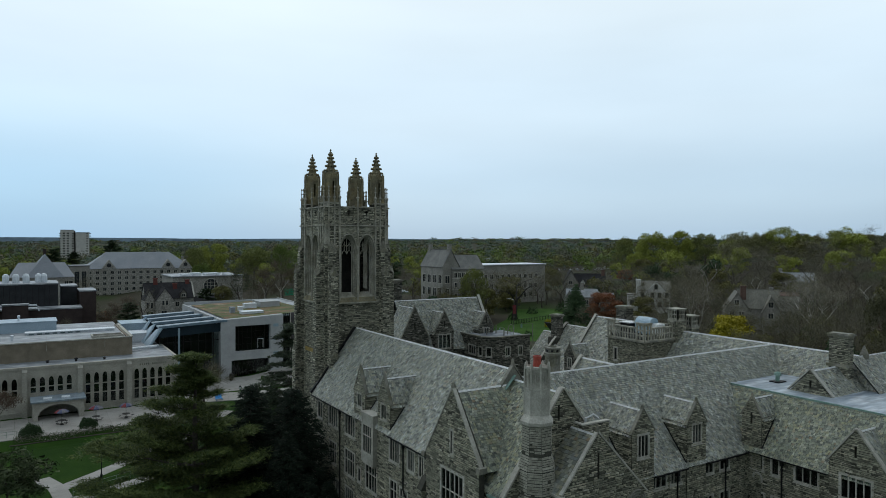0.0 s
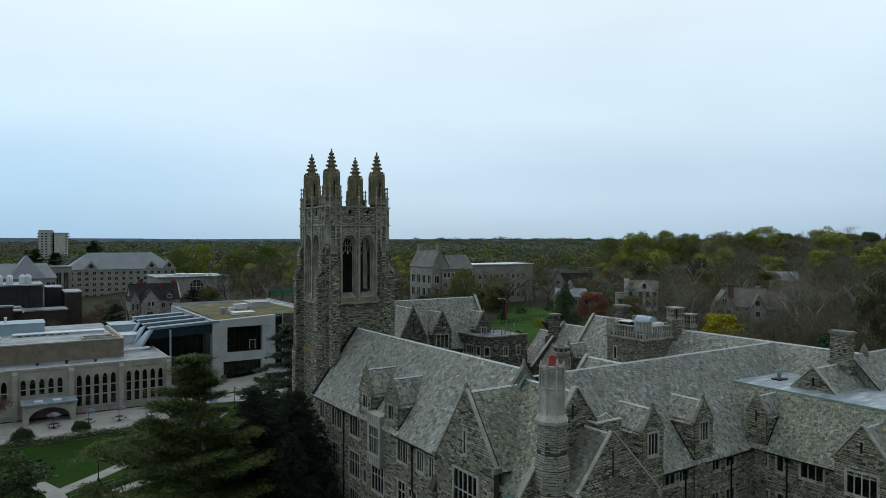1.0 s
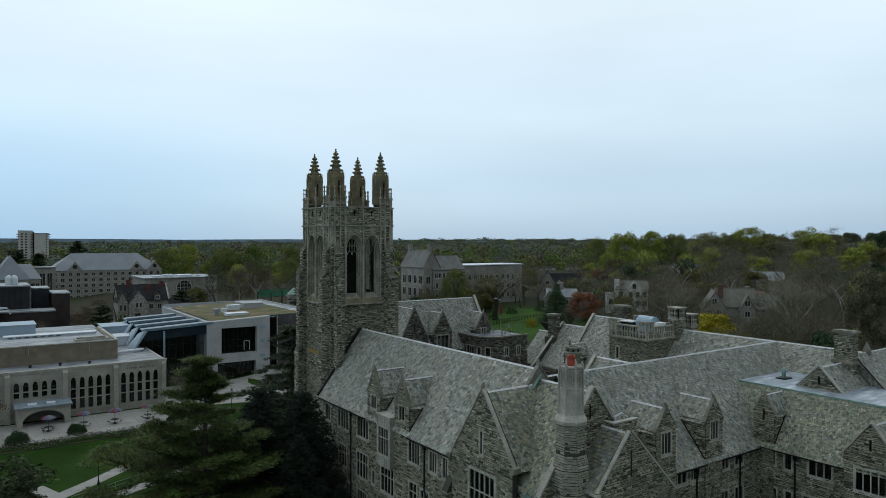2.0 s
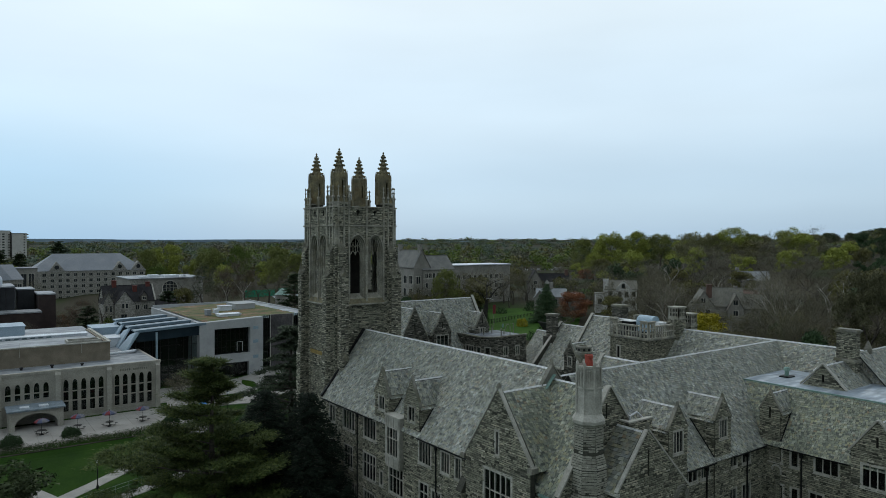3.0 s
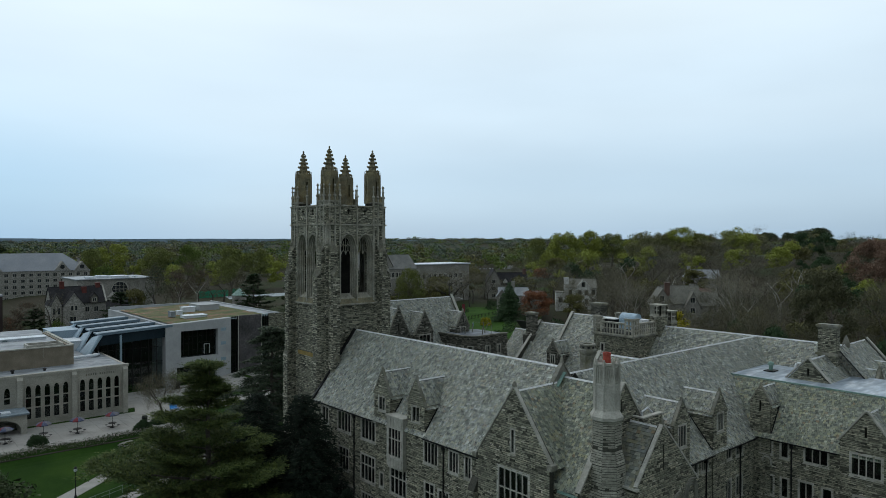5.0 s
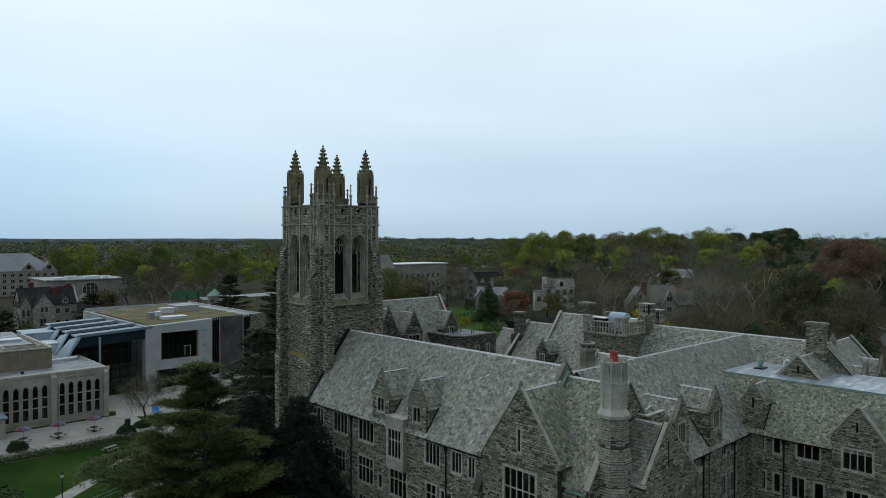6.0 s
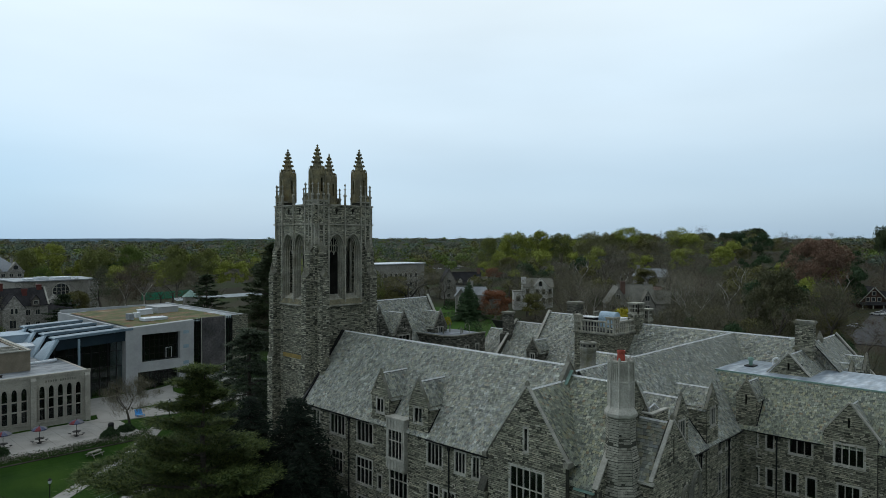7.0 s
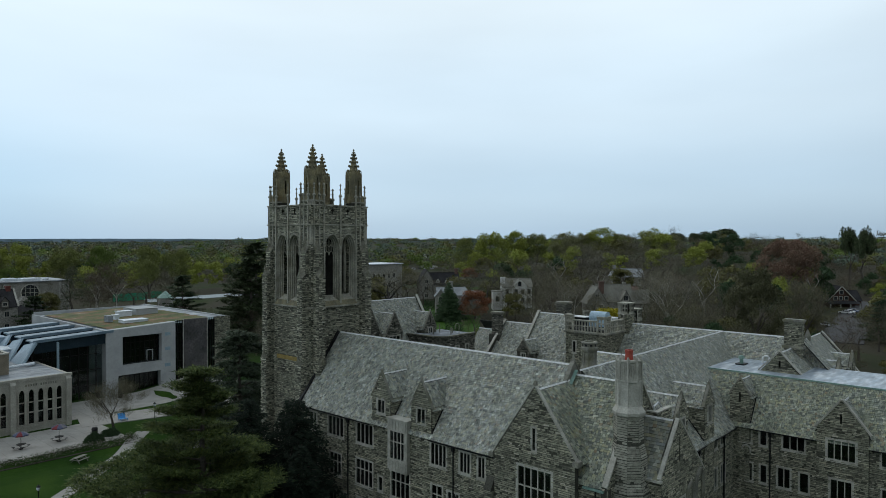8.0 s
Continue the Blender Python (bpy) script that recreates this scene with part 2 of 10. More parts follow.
class Panel:
    """A flat outline (u, v) at origin o with axes u and v, with rectangular openings."""

    def __init__(self, o, u, v, outline, holes=()):
        self.o, self.u, self.w = Vector(o), Vector(u).normalized(), Vector(v).normalized()
        self.n = self.u.cross(self.w).normalized()
        self.outline, self.holes = outline, list(holes)

    def at(self, a, b, d=0.0):
        return self.o + self.u * a + self.w * b + self.n * d

    def spans(self, b, holes=True):
        xs = []
        k = len(self.outline)
        for i in range(k):
            (a0, b0), (a1, b1) = self.outline[i], self.outline[(i + 1) % k]
            if (b0 <= b) != (b1 <= b):
                xs.append(a0 + (a1 - a0) * (b - b0) / (b1 - b0))
        xs.sort()
        out = [(xs[i], xs[i + 1]) for i in range(0, len(xs) - 1, 2)]
        if holes:
            for h0, h1, c0, c1 in self.holes:
                if c0 <= b <= c1:
                    cut = []
                    for s, e in out:
                        if h1 <= s or h0 >= e:
                            cut.append((s, e))
                        else:
                            if h0 > s:
                                cut.append((s, h0))
                            if h1 < e:
                                cut.append((h1, e))
                    out = cut
        return out

    def slab(self, thick, shape=None):
        s = shape or Shape()
        levels = sorted({b for _, b in self.outline} | {c for h in self.holes for c in h[2:]})
        for b0, b1 in zip(levels, levels[1:]):
            if b1 - b0 < 1e-4:
                continue
            lo, hi = self.spans(b0 + 1e-5), self.spans(b1 - 1e-5)
            for (p, q), (r, t) in zip(lo, hi):
                s.face(self.at(p, b0), self.at(q, b0), self.at(t, b1), self.at(r, b1))
                s.face(self.at(p, b0, -thick), self.at(r, b1, -thick), self.at(t, b1, -thick), self.at(q, b0, -thick))
        k = len(self.outline)
        for i in range(k):
            p, q = self.outline[i], self.outline[(i + 1) % k]
            s.face(self.at(*p), self.at(*p, -thick), self.at(*q, -thick), self.at(*q))
        for h0, h1, c0, c1 in self.holes:
            ring = [(h0, c0), (h1, c0), (h1, c1), (h0, c1)]
            for i in range(4):
                p, q = ring[i], ring[(i + 1) % 4]
                s.face(self.at(*p), self.at(*q), self.at(*q, -thick), self.at(*p, -thick))
        return s

    def stones(self, rng, course=(0.08, 0.23), length=(0.16, 0.72), proud=(0.012, 0.07), joint=0.018, shape=None, void=0.045):
        """Coursed rubble that stands proud of the slab; a few stones are sunk so deep that only the dark bed shows."""
        s = shape or Shape()
        top = max(b for _, b in self.outline)
        b = min(b for _, b in self.outline)
        while b < top:
            h = min(rng.uniform(*course), top - b)
            if h < 0.06:
                break
            for p, q in self.spans(b + h / 2):
                a = p + 0.005
                while a < q - 0.05:
                    e = a + rng.uniform(*length)
                    if q - e < 0.2:
                        e = q - 0.005
                    if rng.random() < void:
                        a = a + 0.5 * (e - a)
                        continue
                    d = rng.uniform(*proud)
                    j = joint / 2
                    k = 0.16 * h
                    w0, w1, w2, w3 = (rng.uniform(0, k) for _ in range(4))
                    g = 0.012
                    ring = [(a + j, b + j + w0), (e - j, b + j + w1), (e - j, b + h - j - w2), (a + j, b + h - j - w3)]
                    inner = [(a + j + g, b + j + w0 + g), (e - j - g, b + j + w1 + g), (e - j - g, b + h - j - w2 - g), (a + j + g, b + h - j - w3 - g)]
                    s.solid([self.at(*x) for x in ring] + [self.at(*x, d) for x in inner],
                            [(4, 5, 6, 7), (0, 1, 5, 4), (1, 2, 6, 5), (2, 3, 7, 6), (3, 0, 4, 7)])
                    a = e
            b += h
        return s

    def slates(self, rng, show=0.2, width=(0.15, 0.29), shape=None, singles=None):
        """Lapped slates, row on row, each with its lower edge lifted."""
        s = shape or Shape()
        top = max(b for _, b in self.outline)
        b = min(b for _, b in self.outline)
        while b < top - 0.05:
            h = min(show, top - b)
            for p, q in self.spans(b + h / 2):
                a = p - rng.uniform(0, 0.2)
                while a < q - 0.04:
                    e = a + rng.uniform(*width)
                    if q - e < 0.12:
                        e = q
                    a2 = max(a, p)
                    lift = rng.uniform(0.03, 0.095)
                    drop = rng.uniform(-0.03, 0.04)
                    quad = [self.at(a2 + 0.012, b - drop, lift), self.at(e - 0.012, b - drop, lift), self.at(e - 0.012, b + h + 0.05, 0.012), self.at(a2 + 0.012, b + h + 0.05, 0.012),
                            self.at(a2 + 0.012, b - drop, 0.004), self.at(e - 0.012, b - drop, 0.004)]
                    faces = [(0, 1, 2, 3), (4, 5, 1, 0), (4, 0, 3), (5, 2, 1)]
                    if singles is not None:
                        singles.append((quad, faces))
                    else:
                        s.solid(quad, faces[:2])
                    a = e
            b += h
        return s


WEST, SOUTH, EAST, NORTH = (0, -1, 0), (1, 0, 0), (0, 1, 0), (-1, 0, 0)   # the u axis of a wall that faces that way
UP = (0, 0, 1)
rng = random.Random(7)


def wall(parent, o, u, outline, holes=(), thick=0.5, stone=None, name="wall", **how):
    p = Panel(o, u, UP, outline, holes)
    w = part(name, p.slab(thick), MORTAR, parent)
    if tuple(u) in (WEST, SOUTH):
        part("stone_courses", p.stones(rng, **how), stone or STONE, w, kind="stuff")
    return p


def roof(parent, o, u, v, outline, name="roof_slope", thick=0.12, show=0.22, width=(0.16, 0.34), mat=None):
    p = Panel(o, u, v, outline)
    r = part(name, p.slab(thick), UNDER, parent)
    part("slates", p.slates(rng, show=show, width=width), mat or SLATE, r, kind="stuff")
    return p


WINDOW_CACHE = {}


def window(parent, panel, hole, lights=3, transom=False, surround=0.14, depth=0.13, leads=True):
    """A stone-mullioned window with leaded panes in an opening of a panel."""
    h0, h1, c0, c1 = hole
    W, H = h1 - h0, c1 - c0
    key = (round(W, 2), round(H, 2), lights, transom, surround, depth)
    if key not in WINDOW_CACHE:
        f = Shape()
        e, i = surround, 0.06
        outer = [(-e, -e), (W + e, -e), (W + e, H + e), (-e, H + e)]
        inner = [(i, i), (W - i, i), (W - i, H - i), (i, H - i)]
        f.solid([(x, -0.05, z) for x, z in outer] + [(x, -0.05, z) for x, z in inner] + [(x, depth, z) for x, z in outer] + [(x, depth, z) for x, z in inner],
                [q for k in range(4) for q in ((k, (k + 1) % 4, 4 + (k + 1) % 4, 4 + k), (4 + k, 4 + (k + 1) % 4, 12 + (k + 1) % 4, 12 + k), (8 + (k + 1) % 4, 8 + k, 12 + k, 12 + (k + 1) % 4), (k, 8 + k, 8 + (k + 1) % 4, (k + 1) % 4))])
        bits = []

        def bit(name, *b):
            g = Shape()
            g.box(*b)
            bits.append((name, g.mesh(name)))

        bit("sill", -e - 0.05, W + e + 0.05, -0.1, 0.05, -e - 0.07, -e)
        m = 0.1
        step = (W - 0.12 + m) / lights
        cells = []
        for i in range(lights):
            x0 = 0.06 + i * step
            x1 = x0 + step - m
            if i < lights - 1:
                bit("mullion", x1, x1 + m, -0.01, depth, 0.06, H - 0.06)
            if transom:
                zt = H * 0.62
                cells += [(x0, x1, 0.06, zt - 0.05), (x0, x1, zt + 0.05, H - 0.06)]
            else:
                cells.append((x0, x1, 0.06, H - 0.06))
        if transom:
            bit("transom", 0.06, W - 0.06, -0.013, depth, H * 0.62 - 0.05, H * 0.62 + 0.05)
        panes = []
        b = Shape()
        for x0, x1, z0, z1 in cells:
            g = Shape()
            g.box(x0, x1, depth - 0.07, depth - 0.055, z0, z1)
            panes.append(g.mesh("pane"))
            nz = max(2, round((z1 - z0) / 0.4))
            for i in (0, 1, 2):
                x = x0 + (x1 - x0) * i / 2
                b.box(max(x0, x - 0.015), min(x1, x + 0.015), depth - 0.085, depth - 0.07, z0, z1)
            for i in range(0, nz + 1):
                z = z0 + (z1 - z0) * i / nz
                b.box(x0, x1, depth - 0.088, depth - 0.072, max(z0, z - 0.012), min(z1, z + 0.012))
        WINDOW_CACHE[key] = (f.mesh("window"), bits, panes, b.mesh("glazing_bars"))
    fm, bits, panes, bars = WINDOW_CACHE[key]
    n = panel.n
    m = Matrix(((panel.u.x, -n.x, 0, 0), (panel.u.y, -n.y, 0, 0), (0, 0, 1, 0), (0, 0, 0, 1)))
    ob = part("window", fm, LIME, parent)
    ob.matrix_local = Matrix.Translation(panel.at(h0, c0)) @ m
    for name, g in bits:
        part(name, g, LIME, ob)
    for g in panes:
        part("pane", g, GLASS, ob).visible_shadow = False
    part("glazing_bars", bars, IRON, ob, kind="stuff")
    return ob


def coping(parent, pts, w=0.5, h=0.14, up=(0, 0, 1), mat=None, name="coping"):
    for p, q in zip(pts, pts[1:]):
        s = Shape()
        s.beam(p, q, w, h, up)
        part(name, s, mat or LIME, parent)


def ridge(parent, p, q):
    s = Shape()
    p, q = Vector(p), Vector(q)
    d = (q - p).normalized()
    side = d.cross(Vector(UP)) * 0.075
    dn, up = Vector((0, 0, -0.08)), Vector((0, 0, 0.07))
    s.solid([p + side + dn, p + up, p - side + dn, q + side + dn, q + up, q - side + dn], [(0, 3, 4, 1), (1, 4, 5, 2), (0, 1, 2), (3, 5, 4)])
    return part("ridge_cap", s, CAP, parent)


# ---------------------------------------------------------------- college hall
hall = thing("college_hall", "grey-brown schist college hall with steep multicoloured slate roofs", "building")


def slope(parent, e0, e1, top, name="roof_slope", **how):
    """A four-sided roof slope: eave from e0 to e1 (left to right seen from outside), top edge above it at height and run given by top."""
    e0, e1, top = Vector(e0), Vector(e1), Vector(top)
    u = (e1 - e0).normalized()
    rise = top - e0
    rise -= u * rise.dot(u)
    return roof(parent, e0, u, rise, [(0, 0), ((e1 - e0).length, 0), ((e1 - e0).length, rise.length), (0, rise.length)], name=name, **how)


def gable_dormer(parent, face, centre, half, z0, shoulder, apex, back, holes, axis, win_lights=2, slit=None, chunk=0.35, roof_over=0.12, stone=None, behind=None):
    """A wall dormer. axis 'x': it faces west at x = face, centred on y; axis 'y': it faces south at y = face, centred on x. back: how far its roof runs in; behind: height at the face and pitch of the roof that it stands in."""
    if axis == "x":
        o, u = (face, centre + half, 0), WEST
        loc = lambda a, d, z: (face + d, centre + half - a, z)
    else:
        o, u = (centre - half, face, 0), SOUTH
        loc = lambda a, d, z: (centre - half + a, face + d, z)
    hs = [(half - (h[1] - h[0]) / 2, half + (h[1] - h[0]) / 2, h[2], h[3]) for h in holes]
    cut = hs + ([(half - 0.09, half + 0.09, slit[0], slit[1])] if slit else [])
    p = wall(parent, o, u, [(0, z0), (2 * half, z0), (2 * half, shoulder), (half, apex), (0, shoulder)], cut, thick=chunk, name="dormer_wall", stone=stone)
    for h in hs:
        window(parent, p, h, lights=win_lights)
    # added wall behind the window, its dark colour standing for room shade
    s = Shape()
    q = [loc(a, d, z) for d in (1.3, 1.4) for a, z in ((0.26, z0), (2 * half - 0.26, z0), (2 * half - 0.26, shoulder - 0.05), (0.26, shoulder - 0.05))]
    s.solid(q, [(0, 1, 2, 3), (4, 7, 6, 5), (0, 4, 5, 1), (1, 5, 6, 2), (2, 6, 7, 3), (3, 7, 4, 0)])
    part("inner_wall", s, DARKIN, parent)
    # cheeks
    for a, sgn in ((0.0, 1), (2 * half, -1)):
        s = Shape()
        pts = [loc(a, 0.02, z0), loc(a, back, z0), loc(a, back, shoulder), loc(a, 0.02, shoulder)]
        b = a + sgn * 0.25
        pts2 = [loc(b, 0.02, z0), loc(b, back, z0), loc(b, back, shoulder), loc(b, 0.02, shoulder)]
        s.solid(pts + pts2, [(0, 1, 2, 3), (4, 7, 6, 5), (0, 4, 5, 1), (2, 6, 7, 3), (0, 3, 7, 4), (1, 5, 6, 2)])
        c = part("dormer_cheek", s, MORTAR, parent)
        cu = Vector(loc(a, 1, 0)) - Vector(loc(a, 0, 0))
        st = Panel(loc(a, 0.03, 0), cu, UP, [(0, z0), (back, z0), (back, shoulder), (0, shoulder)]) if (sgn < 0) else Panel(loc(a, back, 0), -cu, UP, [(0, z0), (back - 0.03, z0), (back - 0.03, shoulder), (0, shoulder)])
        part("stone_courses", st.stones(rng), stone or STONE, c, kind="stuff")
    # two slopes and the coped gable
    ins = 0.1
    top = apex - 0.16
    over = roof_over
    k = (apex - shoulder) / half
    lo = shoulder - 0.16 - k * over
    slope(parent, loc(-over, back, lo), loc(-over, ins, lo), loc(half, back, top), name="dormer_roof")
    slope(parent, loc(2 * half + over, ins, lo), loc(2 * half + over, back, lo), loc(half, ins, top), name="dormer_roof")
    ridge(parent, loc(half, ins, top + 0.03), loc(half, back, top + 0.03))
    for a in (-0.08, 2 * half + 0.08):
        s = Shape()
        s.beam(loc(a, 0.1, shoulder - 0.1), loc(half, 0.1, apex), 0.3, 0.12)
        part("coping", s, LIMEDARK, parent)
    s = Shape()
    s.lathe(*loc(half, 0.1, 0)[:2], [(0.16, apex), (0.13, apex + 0.3), (0.05, apex + 0.42)], n=4, turn=45)
    part("finial", s, LIMEDARK, parent)
    if behind:      # dark lead flashing where the cheeks meet the big roof
        zf, pitch = behind
        at = lambda a, z: loc(a, (z - zf) / pitch - 0.04, z + 0.07)
        for a in (-0.06, 2 * half + 0.06):
            s = Shape()
            s.beam(at(a, zf + 0.05), at(a, lo), 0.16, 0.06)
            part("flashing", s, IRON, parent)
    return p


# west wing: facade, long roof, two wall dormers and an oriel between them
AX, AE, AR, AZ = 24.17, 12.4, 29.98, 20.0
hA = [(1.55, 2.95, 9.55, 11.5), (5.05, 7.75, 9.45, 11.65), (9.95, 12.6, 9.5, 11.7), (21.0, 23.05, 9.52, 11.68), (24.75, 26.05, 9.58, 11.55), (26.95, 27.8, 9.58, 11.55),
      (1.6, 3.1, 5.2, 7.4), (5.3, 7.35, 5.05, 7.55), (9.85, 12.55, 4.95, 7.75), (13.45, 14.1, 5.05, 6.55), (15.4, 18.1, 4.95, 7.75), (21.1, 22.55, 5.1, 7.6), (23.2, 24.7, 5.1, 7.4),
      (5.3, 6.5, 1.2, 3.4), (7.2, 8.3, 1.2, 3.4), (10.0, 12.3, 1.2, 3.5), (15.6, 17.9, 1.2, 3.5), (21.1, 23.0, 1.2, 3.4)]
lA = [2, 4, 4, 4, 3, 2, 2, 3, 4, 1, 4, 2, 3, 2, 2, 4, 4, 3]
oriel_hole = (15.35, 17.75, 9.0, 11.9)
pA = wall(hall, (AX, 85.5, 0), WEST, [(0, -1), (29.4, -1), (29.4, AE), (0, AE)], hA + [oriel_hole], name="facade_wall")
for h, k in zip(hA, lA):
    window(hall, pA, h, lights=k, transom=h[2] > 4 and h[2] < 6 and k > 1)
slope(hall, (AX - 0.33, 85.4, AE - 0.42), (AX - 0.33, 52.0, AE - 0.42), (AR, 85.4, AZ))
slope(hall, (2 * AR - AX + 0.33, 52.0, AE - 0.42), (2 * AR - AX + 0.33, 85.4, AE - 0.42), (AR, 52.0, AZ))
ridge(hall, (AR, 85.3, AZ + 0.06), (AR, 52.3, AZ + 0.06))
part("east_wall", Panel((2 * AR - AX, 52, 0), EAST, UP, [(0, -1), (33.5, -1), (33.5, AE), (0, AE)]).slab(0.5), MORTAR, hall)
gable_dormer(hall, AX - 0.03, 71.6, 1.42, AE - 0.3, 15.0, 17.55, 4.2, [(0, 1.15, 13.3, 14.75)], "x", behind=(12.37, 1.306))
gable_dormer(hall, AX - 0.03, 65.78, 1.38, AE - 0.3, 15.0, 17.5, 4.2, [(0, 1.15, 13.3, 14.75)], "x", behind=(12.37, 1.306))

def oriel(parent):
    """The boxed stone oriel of the west front."""
    y1, y0, x0 = 70.15, 67.35, AX - 0.5
    s = Shape()
    s.box(x0, AX + 0.95, y0, y1, 12.1, 13.1)         # panelled head
    s.box(x0, AX, y0, y1, 7.95, 8.85)                # panelled foot
    s.box(x0 - 0.08, AX + 1.0, y0 - 0.08, y1 + 0.08, 13.1, 13.26)
    s.box(x0 - 0.06, AX, y0 - 0.06, y1 + 0.06, 8.85, 9.0)
    s.box(x0 + 0.1, AX, y0 + 0.1, y1 - 0.1, 7.75, 7.95)
    s.box(x0, AX, y0, y0 + 0.3, 9.0, 12.1)
    s.box(x0, AX, y1 - 0.3, y1, 9.0, 12.1)
    for i in range(6):
        y = y0 + 0.2 + i * 0.48
        s.box(x0 - 0.05, x0, y - 0.05, y + 0.05, 12.15, 13.08)
        s.box(x0 - 0.05, x0, y - 0.05, y + 0.05, 8.0, 8.82)
    ob = part("oriel", s, LIME, parent, "pale limestone oriel with panelled head and foot")
    p = Panel((x0 + 0.02, y1 - 0.3, 0), WEST, UP, [(0, 9.0), (2.2, 9.0), (2.2, 12.1), (0, 12.1)])
    window(parent, p, (0.05, 2.15, 9.05, 12.0), lights=4, transom=True, surround=0.1)


oriel(hall)
# eave gutter and downpipes
s = Shape()
s.beam((AX - 0.36, 85.4, AE - 0.55), (AX - 0.36, 73.1, AE - 0.55), 0.16, 0.13)
s.beam((AX - 0.36, 64.4, AE - 0.55), (AX - 0.36, 56.4, AE - 0.55), 0.16, 0.13)
part("gutter", s, IRON, hall)
for y, z0 in ((76.9, 0.0), (61.5, 7.4)):
    s = Shape()
    s.tube([(AX - 0.12, y, z0), (AX - 0.12, y, AE - 0.5)], [0.075, 0.075], 6)
    s.box(AX - 0.25, AX, y - 0.13, y + 0.13, AE - 1.0, AE - 0.62)
    part("downpipe", s, IRON, hall)
s = Shape()
s.tube([(AX - 0.12, 61.5, 7.4), (AX - 0.14, 61.1, 7.0), (AX - 0.12, 60.7, 6.6), (AX - 0.12, 60.7, 0)], [0.075] * 4, 6)
part("downpipe", s, IRON, hall)

# projecting cross gable of the west front
GX = 23.54
hG = [(4.02, 4.42, 13.55, 15.55), (2.55, 6.0, 7.6, 12.05), (2.7, 5.9, 2.0, 5.6)]
pG = wall(hall, (GX, 56.15, 0), WEST, [(0, -1), (8.25, -1), (8.25, 13.7), (4.3, 19.0), (0, 12.7)], hG, name="gable_wall")
window(hall, pG, hG[0], lights=1, surround=0.12)
window(hall, pG, hG[1], lights=5, transom=True, surround=0.18)
window(hall, pG, hG[2], lights=4, transom=True, surround=0.18)
part("gable_return", Panel((24.6, 56.15, 0), (-1, 0, 0), UP, [(0, -1), (1.06, -1), (1.06, 12.6), (0, 12.6)]).stones(rng), STONE, hall, kind="stuff")
GR = 18.72
slope(hall, (31.0, 56.4, 12.15), (23.62, 56.4, 12.15), (31.0, 51.85, GR), name="gable_roof")
slope(hall, (23.62, 47.7, 13.05), (31.0, 47.7, 13.05), (23.62, 51.85, GR), name="gable_roof", show=0.22, width=(0.16, 0.34), mat=SLATE_MIX)
ridge(hall, (23.7, 51.85, GR + 0.05), (29.2, 51.85, GR + 0.05))
coping(hall, [(GX + 0.1, 56.4, 12.45), (GX + 0.1, 51.85, 19.1)], 0.32, 0.14, mat=LIME)
coping(hall, [(GX + 0.1, 51.85, 19.1), (GX + 0.1, 47.75, 13.45)], 0.32, 0.14, mat=LIME)
s = Shape()
s.lathe(GX + 0.1, 51.85, [(0.22, 19.0), (0.2, 19.35), (0.06, 19.6)], n=4, turn=45)
part("finial", s, LIMEDARK, hall)
for y, z, h in ((56.4, 12.2, 0.4), (47.75, 13.1, 0.45)):
    s = Shape()
    s.beam((GX - 0.25, y, z), (GX + 0.5, y, z), 0.5, h)
    part("kneeler", s, LIMEDARK, hall)
# stepped buttress at the gable's corner
for y in (56.6, 47.5):
    s = Shape()
    s.box(GX - 0.5, GX + 0.7, y - 0.4, y + 0.4, -1, 9.2)
    s.solid([(GX - 0.5, y - 0.4, 9.2), (GX - 0.5, y + 0.4, 9.2), (GX + 0.1, y + 0.4, 10.3), (GX + 0.1, y - 0.4, 10.3), (GX + 0.7, y - 0.4, 9.2), (GX + 0.7, y + 0.4, 9.2)], [(0, 3, 2, 1), (0, 4, 3), (1, 2, 5), (3, 4, 5, 2)])
    bt = part("buttress", s, MORTAR, hall)
    part("stone_courses", Panel((GX - 0.5, y + 0.4, 0), WEST, UP, [(0, -1), (0.8, -1), (0.8, 9.15), (0, 9.15)]).stones(rng), STONE, bt, kind="stuff")
    part("stone_courses", Panel((GX - 0.5, y - 0.4, 0), SOUTH, UP, [(0, -1), (1.2, -1), (1.2, 9.15), (0, 9.15)]).stones(rng), STONE, bt, kind="stuff")

# raised fire wall across the roof where the ridge steps down
pF = Panel((AX - 0.2, 51.85, 0), SOUTH, UP, [(0.6, 11.0), (11.4, 11.0), (11.4, 12.9), (AR - AX + 0.2, AZ + 0.4), (0.6, 12.9)])
part("parapet_wall", pF.slab(0.3), LIMEDARK, hall)
coping(hall, [(26.9, 51.98, 16.45), (AR, 51.98, AZ + 0.4), (33.5, 51.98, 15.9)], 0.4, 0.1, mat=LIMEDARK)
s = Shape()
s.lathe(AR, 51.98, [(0.2, AZ + 0.4), (0.12, AZ + 0.9), (0.03, AZ + 1.05)], n=4, turn=45)
part("finial", s, LIMEDARK, hall)
s = Shape()
s.beam((28.9, 51.6, 18.45), (AR, 51.6, 19.6), 0.35, 0.06)
part("flashing", s, COPPER, hall, "green copper flashing")

